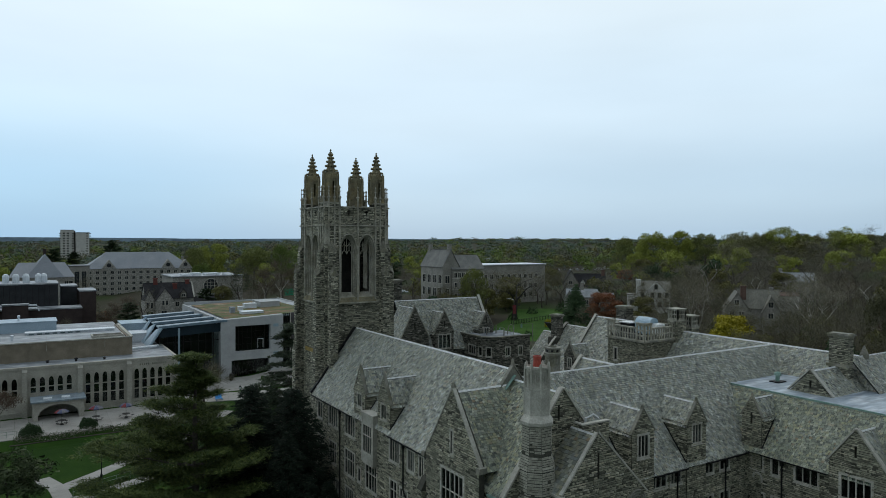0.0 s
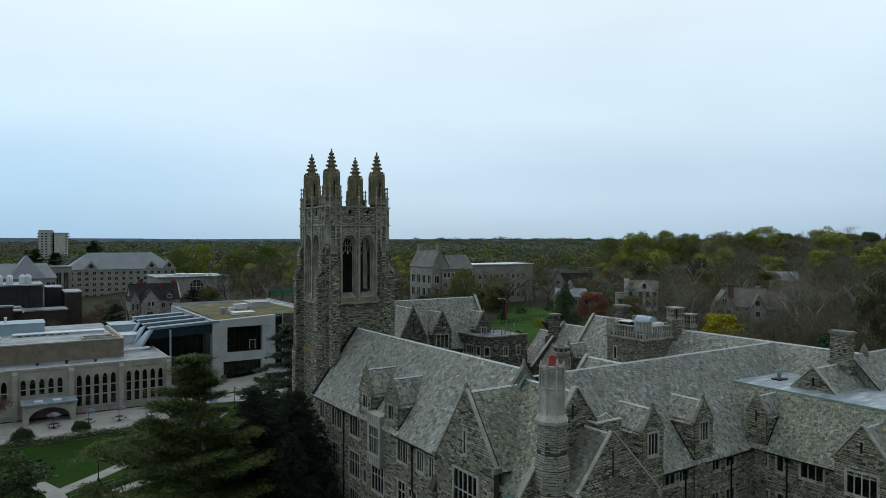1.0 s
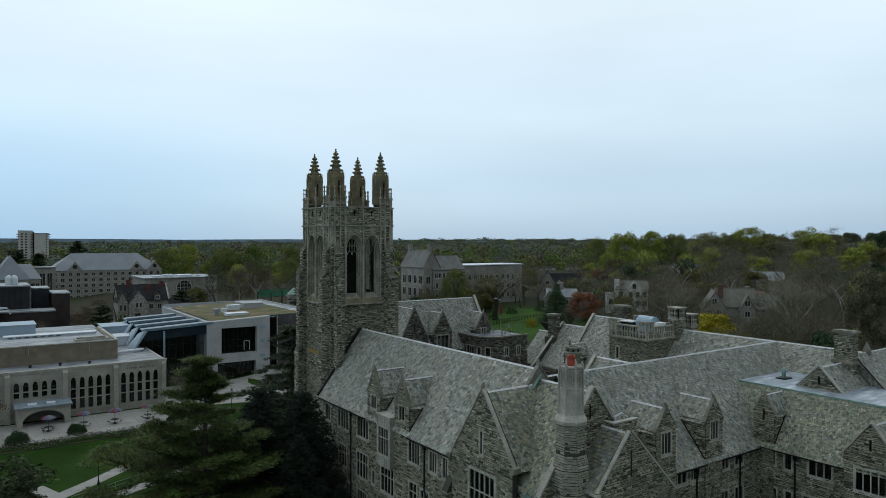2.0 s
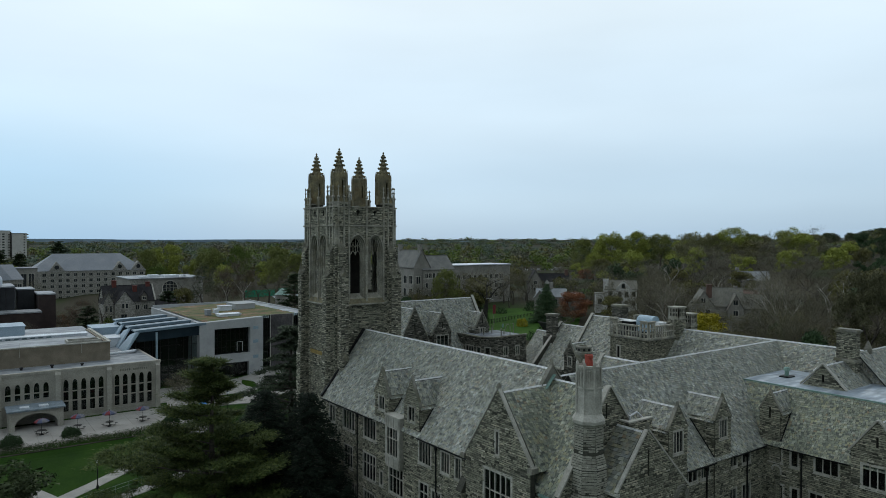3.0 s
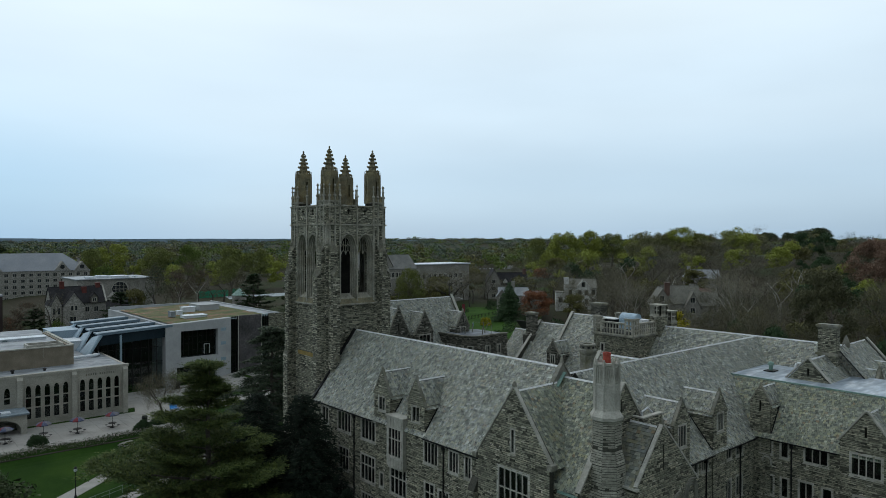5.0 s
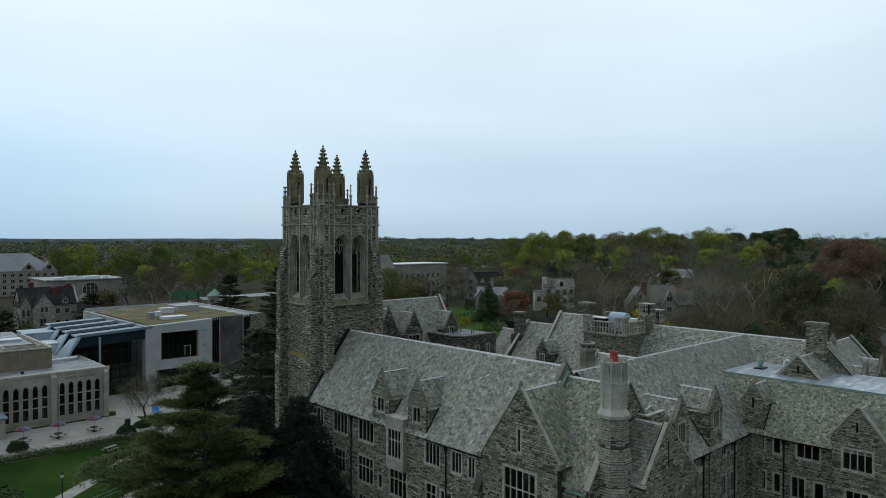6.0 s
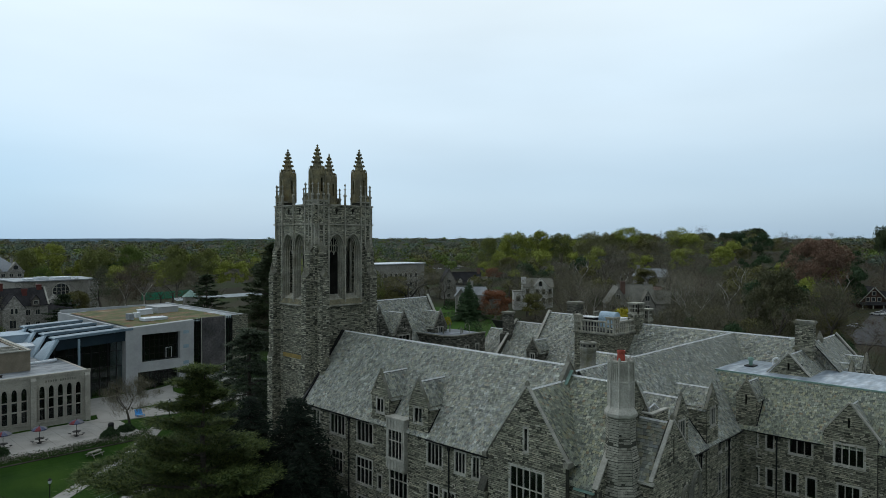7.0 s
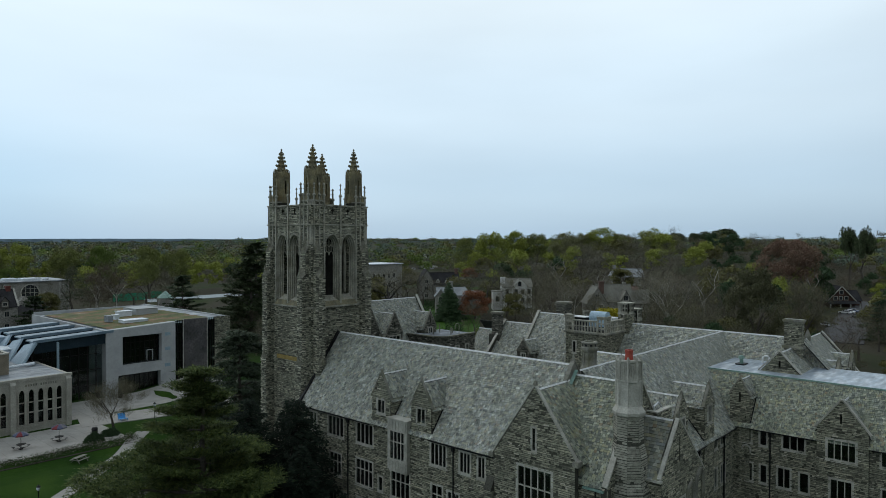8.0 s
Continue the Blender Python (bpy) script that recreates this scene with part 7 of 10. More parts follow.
def gabled(h, x0, x1, y0, y1, z0, eave, top, axis="x", wm=None, rm=None, over=0.35, barge=None):
    """One gabled block of a house in its own axes: walls that run up into the gables, two roof slabs and a ridge."""
    mx, my = (x0 + x1) / 2, (y0 + y1) / 2
    s = Shape()
    if axis == "x":
        ring = [(y0, z0), (y1, z0), (y1, eave), (my, top), (y0, eave)]
        s.solid([(x0, a, b) for a, b in ring] + [(x1, a, b) for a, b in ring], [(4, 3, 2, 1, 0), (5, 6, 7, 8, 9)] + [(k, (k + 1) % 5, 5 + (k + 1) % 5, 5 + k) for k in range(5)])
    else:
        ring = [(x0, z0), (x1, z0), (x1, eave), (mx, top), (x0, eave)]
        s.solid([(a, y0, b) for a, b in ring] + [(a, y1, b) for a, b in ring], [(0, 1, 2, 3, 4), (9, 8, 7, 6, 5)] + [((k + 1) % 5, k, 5 + k, 5 + (k + 1) % 5) for k in range(5)])
    part("wall", s, wm or FARWALL, h)
    half = (y1 - y0) / 2 if axis == "x" else (x1 - x0) / 2
    k = (top - eave) / half
    for sg in (-1, 1):
        r = Shape()
        if axis == "x":
            pts = [(x, my + sg * d, z) for x in (x0 - over, x1 + over) for d, z in ((0, top + 0.05), (half + over, eave - k * over + 0.05))]
        else:
            pts = [(mx + sg * d, y, z) for y in (y0 - over, y1 + over) for d, z in ((0, top + 0.05), (half + over, eave - k * over + 0.05))]
        pts = [pts[0], pts[1], pts[3], pts[2]]
        r.solid(pts + [(x, y, z + 0.2) for x, y, z in pts], [(0, 1, 2, 3), (7, 6, 5, 4), (0, 4, 5, 1), (1, 5, 6, 2), (2, 6, 7, 3), (3, 7, 4, 0)])
        part("roof_slope", r, rm or GREYROOF, h)
        if barge and axis == "y":
            b = Shape()
            b.beam((mx + sg * (half + over), y0 - over - 0.04, eave - k * over - 0.2), (mx, y0 - over - 0.04, top - 0.2), 0.16, 0.42)
            part("bargeboard", b, barge, h)
    c = Shape()
    if axis == "x":
        c.beam((x0 - over, my, top + 0.2), (x1 + over, my, top + 0.2), 0.3, 0.12)
    else:
        c.beam((mx, y0 - over, top + 0.2), (mx, y1 + over, top + 0.2), 0.3, 0.12)
    part("ridge_cap", c, rm or GREYROOF, h)


# stone house with dark gabled roofs before the round-window hall
cottage = thing("stone_cottage", "speckled stone house with dark steep gables and red chimneys", "house")
gabled(cottage, 30.6, 47.4, 270.0, 280.0, 0, 9.8, 15.0, "x", wm=SPECKLE, rm=DARKROOF, over=0.25)
gabled(cottage, 33.4, 39.8, 266.2, 276.0, 0, 9.2, 13.6, "y", wm=SPECKLE, rm=DARKROOF, over=0.2)
gabled(cottage, 30.0, 33.2, 267.6, 277.0, 0, 9.4, 12.8, "y", wm=SPECKLE, rm=DARKROOF, over=0.15)
gabled(cottage, 42.4, 44.6, 269.0, 275.0, 9.6, 11.6, 13.0, "y", wm=TUDOR, rm=DARKROOF, over=0.2)
gabled(cottage, 47.6, 56.0, 272.0, 280.0, 0, 6.4, 9.4, "x", wm=SPECKLE, rm=DARKROOF, over=0.2)
for q0, q1, zz in ((269.7, 275.0, 0), (280.3, 275.0, 0)):
    s = Shape()
    s.beam((47.5, q0, 9.75), (47.5, q1, 15.25), 0.5, 0.3)
    part("coping", s, LIME, cottage)
face_windows(cottage, (33.4, 266.2, 0), SOUTH, [(2.2, 7.6), (3.4, 7.6)], 0.8, 1.7, False)
face_windows(cottage, (33.4, 266.2, 0), SOUTH, [(1.9, 3.0)], 1.9, 2.6)
face_windows(cottage, (30.0, 267.6, 0), SOUTH, [(0.5, 6.4), (1.9, 6.4), (0.5, 3.0), (1.9, 3.0)], 0.8, 2.2, False)
face_windows(cottage, (40.0, 270.0, 0), SOUTH, [(0.8, 6.6), (3.6, 6.6), (0.8, 2.6), (3.6, 2.6)], 1.3, 1.7)
face_windows(cottage, (42.4, 269.0, 0), SOUTH, [(0.5, 10.2)], 1.2, 1.1)
face_windows(cottage, (47.6, 272.0, 0), SOUTH, [(1.2, 3.6), (4.2, 3.6)], 1.3, 1.5)
for cx0, cy0, ct in ((34.6, 275, 16.8), (41.2, 273.4, 14.8), (45.9, 275, 16.0)):
    stack(cottage, cx0, cy0, 12.4, ct, 1.4, REDSTACK)
# granite hall beyond the far lawn, and the long pale block beside it
far_hall = thing("gothic_hall", "tall granite Gothic hall with steep grey roofs and end chimneys", "building")
gabled(far_hall, 116.7, 123.5, 204.0, 219.0, 1, 22.4, 28.0, "y", over=0.3)
gabled(far_hall, 120.4, 133.8, 203.6, 213.0, 1, 21.4, 26.0, "x", over=0.3)
stack(far_hall, 120.1, 205.2, 27, 30.0, mat=FARWALL)
stack(far_hall, 120.1, 218.0, 27, 30.0, mat=FARWALL)
face_windows(far_hall, (116.7, 219, 0), WEST, [(a, z) for a in (1.4, 5.0, 8.6, 12.2) for z in (7.5, 12.0, 16.5)], 2.0, 2.8)
face_windows(far_hall, (116.7, 204, 0), SOUTH, [(a, z) for a in (1.0,) for z in (7.5, 12.0, 16.5)], 1.8, 2.6)
face_windows(far_hall, (120.4, 203.6, 0), SOUTH, [(a, z) for a in (1.0, 4.0, 7.0, 9.6, 11.8) for z in (7.0, 11.0, 15.0)] + [(a, 18.4) for a in (0.8, 2.4, 4.0, 5.6, 7.2, 8.8, 10.4, 12.0)], 1.2, 1.7)
for z in (10.0, 14.2, 18.0):
    s = Shape()
    s.box(120.4, 133.8, 203.48, 203.6, z, z + 0.25)
    part("string_course", s, LIME, far_hall)
longb = thing("long_pale_block", "long pale institutional block with a white flat roof", "building")
block(longb, 152, 190, 236, 250, 1, 21.0, 21.0, wall_mat=FARWALL, roof_mat=WHITEMETAL)
face_windows(longb, (152, 236, 0), SOUTH, [(2 + 3.0 * i, z) for i in range(11) for z in (7, 11, 15)], 1.6, 2.0)
MEADOW = material("bright_spring_grass", [(0, (0.026, 0.066, 0.010)), (1, (0.047, 0.100, 0.017))], scale=0.15, grain=6, grain_amount=0.35, spec=0.05)
strip("lawn", [(112, 152), (150, 182), (172, 206)], 36, MEADOW, 0.12, label="bright green lawn behind the college")["category"] = "lawn"
strip("far_lawn", [(205, 205), (236, 226)], 16, MEADOW, 0.12, label="bright green lawn among the houses")["category"] = "lawn"


BROWNWALL = material("brown_shingle_wall", [(0, (0.045, 0.025, 0.018)), (1, (0.075, 0.042, 0.03))], scale=1, grain=4)
HOUSEROOF = material("pale_slate_house_roof", [(0, (0.20, 0.215, 0.225)), (1, (0.30, 0.315, 0.32))], scale=0.5, grain=3, grain_amount=0.25)
TANROOF = material("tan_shingle_roof", [(0, (0.125, 0.124, 0.105)), (1, (0.19, 0.186, 0.155))], scale=0.4, grain=3, grain_amount=0.3)
REDBRICK = material("red_brown_brick", [(0, (0.10, 0.062, 0.05)), (1, (0.15, 0.095, 0.075))], scale=0.6, grain=8, grain_amount=0.3)


def house(label, x, y, turn):
    """A house at its front left corner; its own x axis runs along the front."""
    h = thing("house", label, "house", group="houses behind the college", at=(x, y, 0))
    h.rotation_euler.z = radians(turn)
    return h


h = house("grey stone house with pale slate roofs and front gables", 152.5, 181.1, -45)
gabled(h, 0.5, 10.5, 0.0, 7.0, 4, 12.1, 14.5, "x", rm=HOUSEROOF)
gabled(h, -0.2, 3.4, -1.6, 5.0, 4, 11.8, 14.2, "y", rm=HOUSEROOF)
gabled(h, 9.0, 12.7, -2.0, 7.0, 4, 11.2, 14.0, "y", rm=HOUSEROOF, wm=FARWALL)
gabled(h, 12.7, 16.0, 0.5, 6.0, 4, 11.2, 13.2, "x", rm=HOUSEROOF)
stack(h, 5.6, 3.6, 13.5, 16.6, mat=FARWALL)
face_windows(h, (-0.2, -1.6, 0), SOUTH, [(1.0, 10.0), (1.0, 6.8)], 1.5, 1.6)
face_windows(h, (9.0, -2.0, 0), SOUTH, [(1.1, 9.6), (1.1, 6.4)], 1.4, 1.7)
face_windows(h, (3.4, 0, 0), SOUTH, [(0.8, 9.6), (3.2, 9.6), (0.8, 6.6), (3.2, 6.6)], 1.2, 1.6)

h = house("white clapboard house with dark windows and a broad white chimney", 170.6, 169.1, -46)
gabled(h, 3.2, 13.8, 0.0, 8.0, 5, 14.7, 17.4, "x", wm=WHITEWALL, rm=TANROOF)
gabled(h, 6.6, 11.6, -1.2, 5.0, 5, 14.7, 17.3, "y", wm=WHITEWALL, rm=TANROOF, barge=WHITEWALL)
s = Shape()
s.box(-0.3, 3.1, 0.5, 6.0, 5, 12.9)
part("wing_wall", s, WHITEWALL, h)
s = Shape()
s.box(-0.5, 3.15, 0.3, 6.2, 12.9, 13.1)
part("wing_roof", s, TANROOF, h)
stack(h, 3.4, 2.0, 13.0, 17.9, 1.6, WHITEWALL)
face_windows(h, (6.6, -1.2, 0), SOUTH, [(0.7, 12.1), (3.0, 12.1), (0.7, 9.0), (3.0, 9.0), (1.9, 15.0)], 1.2, 1.8, False)
face_windows(h, (3.2, 0, 0), SOUTH, [(0.9, 12.1), (0.9, 9.0), (8.9, 12.1), (8.9, 9.0)], 1.2, 1.8, False)
face_windows(h, (-0.3, 0.5, 0), SOUTH, [(0.9, 9.4)], 1.4, 1.8, False)

h = house("low stone house with steep tan slate gables and a brick chimney", 171.5, 131.9, -50)
gabled(h, 0.0, 6.6, -2.0, 8.0, 4, 11.2, 16.2, "y", rm=TANROOF)
gabled(h, 4.0, 15.0, 0.0, 8.6, 4, 11.8, 16.9, "x", rm=TANROOF)
gabled(h, 10.2, 14.6, -2.2, 6.0, 4, 11.0, 15.3, "y", rm=TANROOF)
gabled(h, 14.6, 20.6, 0.6, 7.0, 4, 11.2, 15.0, "x", rm=TANROOF)
stack(h, 5.3, 2.4, 13.0, 17.9, 1.5, REDBRICK)
stack(h, 13.2, 4.4, 15.5, 17.4, 1.0, FARWALL)
face_windows(h, (0, -2.0, 0), SOUTH, [(1.2, 9.2), (3.8, 9.2), (2.5, 12.6)], 1.3, 1.6)
face_windows(h, (10.2, -2.2, 0), SOUTH, [(1.4, 9.0), (1.4, 12.2)], 1.4, 1.6)

h = house("grey stone house with pale slate roof and chimney", 245.1, 161.5, -52)
gabled(h, 0.0, 4.4, -1.5, 8.0, 6, 16.2, 19.2, "y", rm=HOUSEROOF)
gabled(h, 2.5, 13.4, 0.0, 8.0, 6, 15.8, 19.0, "x", rm=HOUSEROOF)
stack(h, 2.0, 6.0, 18.5, 20.4, mat=FARWALL)
face_windows(h, (0, -1.5, 0), SOUTH, [(1.4, 13.6), (1.4, 10.6)], 1.5, 1.7)
face_windows(h, (4.4, 0, 0), SOUTH, [(1.0, 13.4), (4.0, 13.4), (7.0, 13.4)], 1.3, 1.7)

h = house("half-timbered stone house with long dark slate roof", 198.7, 233.3, -38)
gabled(h, 0.0, 6.0, -1.5, 9.0, 3, 12.8, 18.0, "y", wm=FARWALL, rm=DARKROOF, barge=TUDOR)
gabled(h, 5.0, 18.4, 0.0, 8.0, 3, 11.4, 16.4, "x", wm=FARWALL, rm=DARKROOF)
stack(h, 17.6, 4.0, 13.5, 18.2, 1.4, REDBRICK)
for a in (8.4, 12.6):
    gabled(h, a - 1.0, a + 1.0, 0.3, 4.0, 11.4, 12.8, 14.2, "y", wm=WHITEWALL, rm=DARKROOF)
for a in (0.3, 1.6, 2.9, 4.2, 5.5):
    s = Shape()
    s.box(a, a + 0.22, -1.56, -1.5, 8.6, 11.4)
    part("timber", s, TUDOR, h)
for a in range(7):
    s = Shape()
    s.box(6.2 + a * 1.9, 6.42 + a * 1.9, -0.06, 0, 7.0, 10.0)
    part("timber", s, TUDOR, h)
face_windows(h, (0, -1.5, 0), SOUTH, [(2.1, 9.0), (2.1, 12.0), (2.1, 5.6)], 1.6, 1.6)
face_windows(h, (6.5, 0, 0), SOUTH, [(1.0, 7.6), (4.6, 7.6), (8.2, 7.6)], 1.4, 1.5)

h = house("brown gabled bungalow with dark roof and white bargeboards", 305.2, 90.9, -46)
gabled(h, 0.0, 12.4, 0.0, 13.0, 0, 5.6, 11.8, "y", wm=BROWNWALL, rm=DARKROOF, over=0.6, barge=LIME)
gabled(h, 9.0, 18.0, 4.0, 11.0, 0, 5.4, 9.4, "x", wm=BROWNWALL, rm=DARKROOF)
face_windows(h, (0, 0, 0), SOUTH, [(3.0, 6.0), (5.4, 6.0), (7.8, 6.0), (5.6, 8.6)], 1.5, 1.5, False)
s = Shape()
s.solid([(-0.8, -3.4, 4.5), (13.2, -3.4, 4.5), (13.2, -0.02, 5.5), (-0.8, -0.02, 5.5), (-0.8, -3.4, 4.7), (13.2, -3.4, 4.7), (13.2, -0.02, 5.7), (-0.8, -0.02, 5.7)], [(3, 2, 1, 0), (4, 5, 6, 7), (0, 1, 5, 4), (1, 2, 6, 5), (2, 3, 7, 6), (3, 0, 4, 7)])
part("porch_roof", s, DARKROOF, h)
for a in (-0.4, 4.0, 8.4, 12.6):
    s = Shape()
    s.box(a, a + 0.35, -3.2, -2.85, 0, 4.55)
    part("porch_post", s, LIME, h)

h = house("white half-timbered house with dark gables beyond the car park", 462, 484, -42)
gabled(h, 0, 7, -2, 9, 3, 13.0, 19.0, "y", wm=WHITEWALL, rm=DARKROOF, barge=TUDOR)
gabled(h, 6, 17, 0, 8, 3, 12.0, 17.0, "x", wm=WHITEWALL, rm=HOUSEROOF)
face_windows(h, (0, -2, 0), SOUTH, [(1.2, 10), (4, 10), (2.6, 13.6)], 1.8, 1.8)
h = house("dark red brick house with flat roof beyond the courts", 385, 470, -40)
block(h, 0, 16, 0, 10, 2, 14.5, 14.5, wall_mat=REDBRICK, roof_mat=DARKROOF)
for hx, hy, lb in ((205, 140, "red-roofed cottage among bare trees"), (330, 520, "distant white house on the wooded rise"), (372, 545, "distant white house on the wooded rise"), (500, 520, "distant white house on the wooded rise")):
    g0 = ground_height(hx, hy)
    red = lb.startswith("red")
    h = house(lb, hx, hy, -40)
    gabled(h, 0, 11, 0, 8, g0 - 1, g0 + (4.5 if red else 6.0), g0 + (7.0 if red else 9.0), "x", wm=FARWALL if red else WHITEWALL, rm=REDBRICK if red else HOUSEROOF)
    gabled(h, 3, 7, -2, 5, g0 - 1, g0 + (4.2 if red else 5.6), g0 + (6.2 if red else 8.4), "y", wm=FARWALL if red else WHITEWALL, rm=REDBRICK if red else HOUSEROOF)
    face_windows(h, (3, -2, 0), SOUTH, [(1.2, g0 + 3.4), (1.2, g0 + 0.8)], 1.4, 1.6, False)
    face_windows(h, (7, 0, 0), SOUTH, [(1.2, g0 + 3.2), (1.2, g0 + 0.8)], 1.3, 1.6, False)
# tennis hut with a green copper cap and court screens
hut = thing("garden_pavilion", "small stone pavilion with green pyramid roof", "pavilion")
s = Shape()
s.lathe(93, 262, [(2.6, 0), (2.6, 10.2)], n=8)
part("wall", s, FARWALL, hut)
s = Shape()
s.lathe(93, 262, [(3.0, 10.2), (0.1, 12.8)], n=8)
part("roof", s, COPPER, hut)
screen_green = material("green_screen_cloth", [(0, (0.02, 0.20, 0.11)), (1, (0.03, 0.28, 0.16))], scale=1)
for x0, x1, y in ((64, 74, 330), (106, 122, 340), (126, 132, 345)):
    w = thing("court_screen", "bright green cloth screen round a court", "fence", group="court screens")
    s = Shape()
    s.box(x0, x1, y, y + 0.08, 3, 6.5)
    part("cloth", s, screen_green, w)
    for k in range(5):
        s = Shape()
        x = x0 + (x1 - x0) * k / 4
        s.box(x - 0.06, x + 0.06, y + 0.08, y + 0.2, 0, 6.6)
        part("post", s, IRON, w)
strip("tennis_court", [(118, 332), (165, 319)], 15, material("pale_court", [(0, (0.26, 0.30, 0.32)), (1, (0.34, 0.38, 0.40))], scale=0.2, grain=2), 0.12, label="pale blue-grey hard tennis court")["category"] = "court"
strip("road", [(196, 64), (240, 70), (285, 76), (340, 78)], 12, material("asphalt", [(0, (0.05, 0.05, 0.052)), (1, (0.075, 0.075, 0.077))], scale=0.3, grain=6), 0.3, label="grey asphalt drive with parked cars")["category"] = "road"


def car(x, y, turn, colour, name):
    c = thing("car", name, "car", group="parked cars", at=(x, y, ground_height(x, y) + 0.35))
    c.rotation_euler.z = radians(turn)
    paint = material("car_paint", [(0, colour), (1, tuple(min(1, v * 1.15) for v in colour))], rough=0.3, spec=0.5)
    s = Shape()
    prof = [(-2.2, 0.35), (2.2, 0.35), (2.25, 0.75), (1.9, 0.9), (-1.9, 0.95), (-2.25, 0.8)]
    n = len(prof)
    s.solid([(a, -0.88, b) for a, b in prof] + [(a, 0.88, b) for a, b in prof], [tuple(range(n)), tuple(range(2 * n - 1, n - 1, -1))] + [(i, n + i, n + (i + 1) % n, (i + 1) % n) for i in range(n)])
    part("body", s, paint, c)
    s = Shape()
    s.solid([(-1.7, -0.8, 0.93), (1.0, -0.8, 0.9), (1.0, 0.8, 0.9), (-1.7, 0.8, 0.93), (-1.2, -0.65, 1.45), (0.3, -0.65, 1.45), (0.3, 0.65, 1.45), (-1.2, 0.65, 1.45)], [(0, 1, 5, 4), (1, 2, 6, 5), (2, 3, 7, 6), (3, 0, 4, 7)])
    part("window_band", s, FARPANE, c)
    s = Shape()
    s.box(-1.22, 0.32, -0.66, 0.66, 1.44, 1.5)
    part("roof", s, paint, c)
    for a in (-1.35, 1.35):
        for b in (-0.85, 0.85):
            s = Shape()
            s.tube([(a, b - 0.1, 0.33), (a, b + 0.1, 0.33)], [0.33, 0.33], 12)
            part("wheel", s, IRON, c)


for k, (x, y, t, col, nm) in enumerate(((282, 79.5, 75, (0.5, 0.5, 0.5), "silver parked saloon car"), (286, 79, 75, (0.55, 0.55, 0.56), "pale grey parked car"), (272, 74, 20, (0.03, 0.03, 0.035), "black car parked on the drive"), (234, 76, 70, (0.45, 0.46, 0.48), "silver parked car near shrubs"), (290, 78.5, 75, (0.05, 0.08, 0.16), "dark blue parked car"))):
    car(x, y, t, col, nm)
strip("car_park", [(392, 462), (428, 436)], 22, material("car_park_asphalt", [(0, (0.06, 0.06, 0.063)), (1, (0.09, 0.09, 0.093))], scale=0.3, grain=6), 0.3, label="asphalt car park among the far trees")["category"] = "road"
for k in range(16):
    a, b = k % 8, k // 8
    x, y = 393 + a * 4.4 + b * 6, 456 - a * 3.2 + b * 8
    tone = ((0.55, 0.56, 0.58), (0.30, 0.31, 0.33), (0.62, 0.62, 0.62), (0.08, 0.09, 0.11))[(k * 7) % 4]
    car(x, y, 55, tone, ("white", "grey", "pale silver", "dark")[(k * 7) % 4] + " car in the far car park")
# hills on the horizon, with haze put into their pale blue colour
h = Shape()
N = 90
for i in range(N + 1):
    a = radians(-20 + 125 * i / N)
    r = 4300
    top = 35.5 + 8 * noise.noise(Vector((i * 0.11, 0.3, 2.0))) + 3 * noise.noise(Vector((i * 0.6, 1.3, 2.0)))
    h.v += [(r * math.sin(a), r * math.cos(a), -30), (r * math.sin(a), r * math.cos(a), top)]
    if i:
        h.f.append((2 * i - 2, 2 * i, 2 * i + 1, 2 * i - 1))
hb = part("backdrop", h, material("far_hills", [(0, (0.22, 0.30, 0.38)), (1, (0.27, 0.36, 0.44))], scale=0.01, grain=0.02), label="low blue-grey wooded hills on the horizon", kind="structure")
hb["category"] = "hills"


# ---------------------------------------------------------------- terrace and lawn furniture
def lamp_post(x, y, z=None):
    L = thing("street_lamp", "black lamp post with pale globe lantern beside the path", "lamp", group="campus lamps", at=(x, y, ground_height(x, y) if z is None else z))
    s = Shape()
    s.lathe(0, 0, [(0.16, 0), (0.16, 0.35), (0.09, 0.5), (0.06, 0.9), (0.05, 3.2), (0.1, 3.25), (0.1, 3.32)], n=10)
    part("pole", s, IRON, L)
    s = Shape()
    s.lathe(0, 0, [(0.12, 3.32), (0.19, 3.5), (0.19, 3.72)], n=10)
    part("globe", s, WHITEMETAL, L)
    s = Shape()
    s.lathe(0, 0, [(0.24, 3.72), (0.14, 3.86), (0.03, 4.0)], n=10)
    part("lamp_cap", s, IRON, L)


lamp_post(1.6, 103.7)
lamp_post(26.5, 128.5)
lamp_post(-6.5, 88.0)
CLOTH_R = material("red_canvas", [(0, (0.132, 0.021, 0.029)), (1, (0.180, 0.036, 0.038))], scale=4)
CLOTH_G = material("grey_canvas", [(0, (0.056, 0.068, 0.119)), (1, (0.096, 0.108, 0.162))], scale=4)
CLOTH_W = material("white_canvas", [(0, (0.115, 0.115, 0.130)), (1, (0.154, 0.154, 0.168))], scale=4)


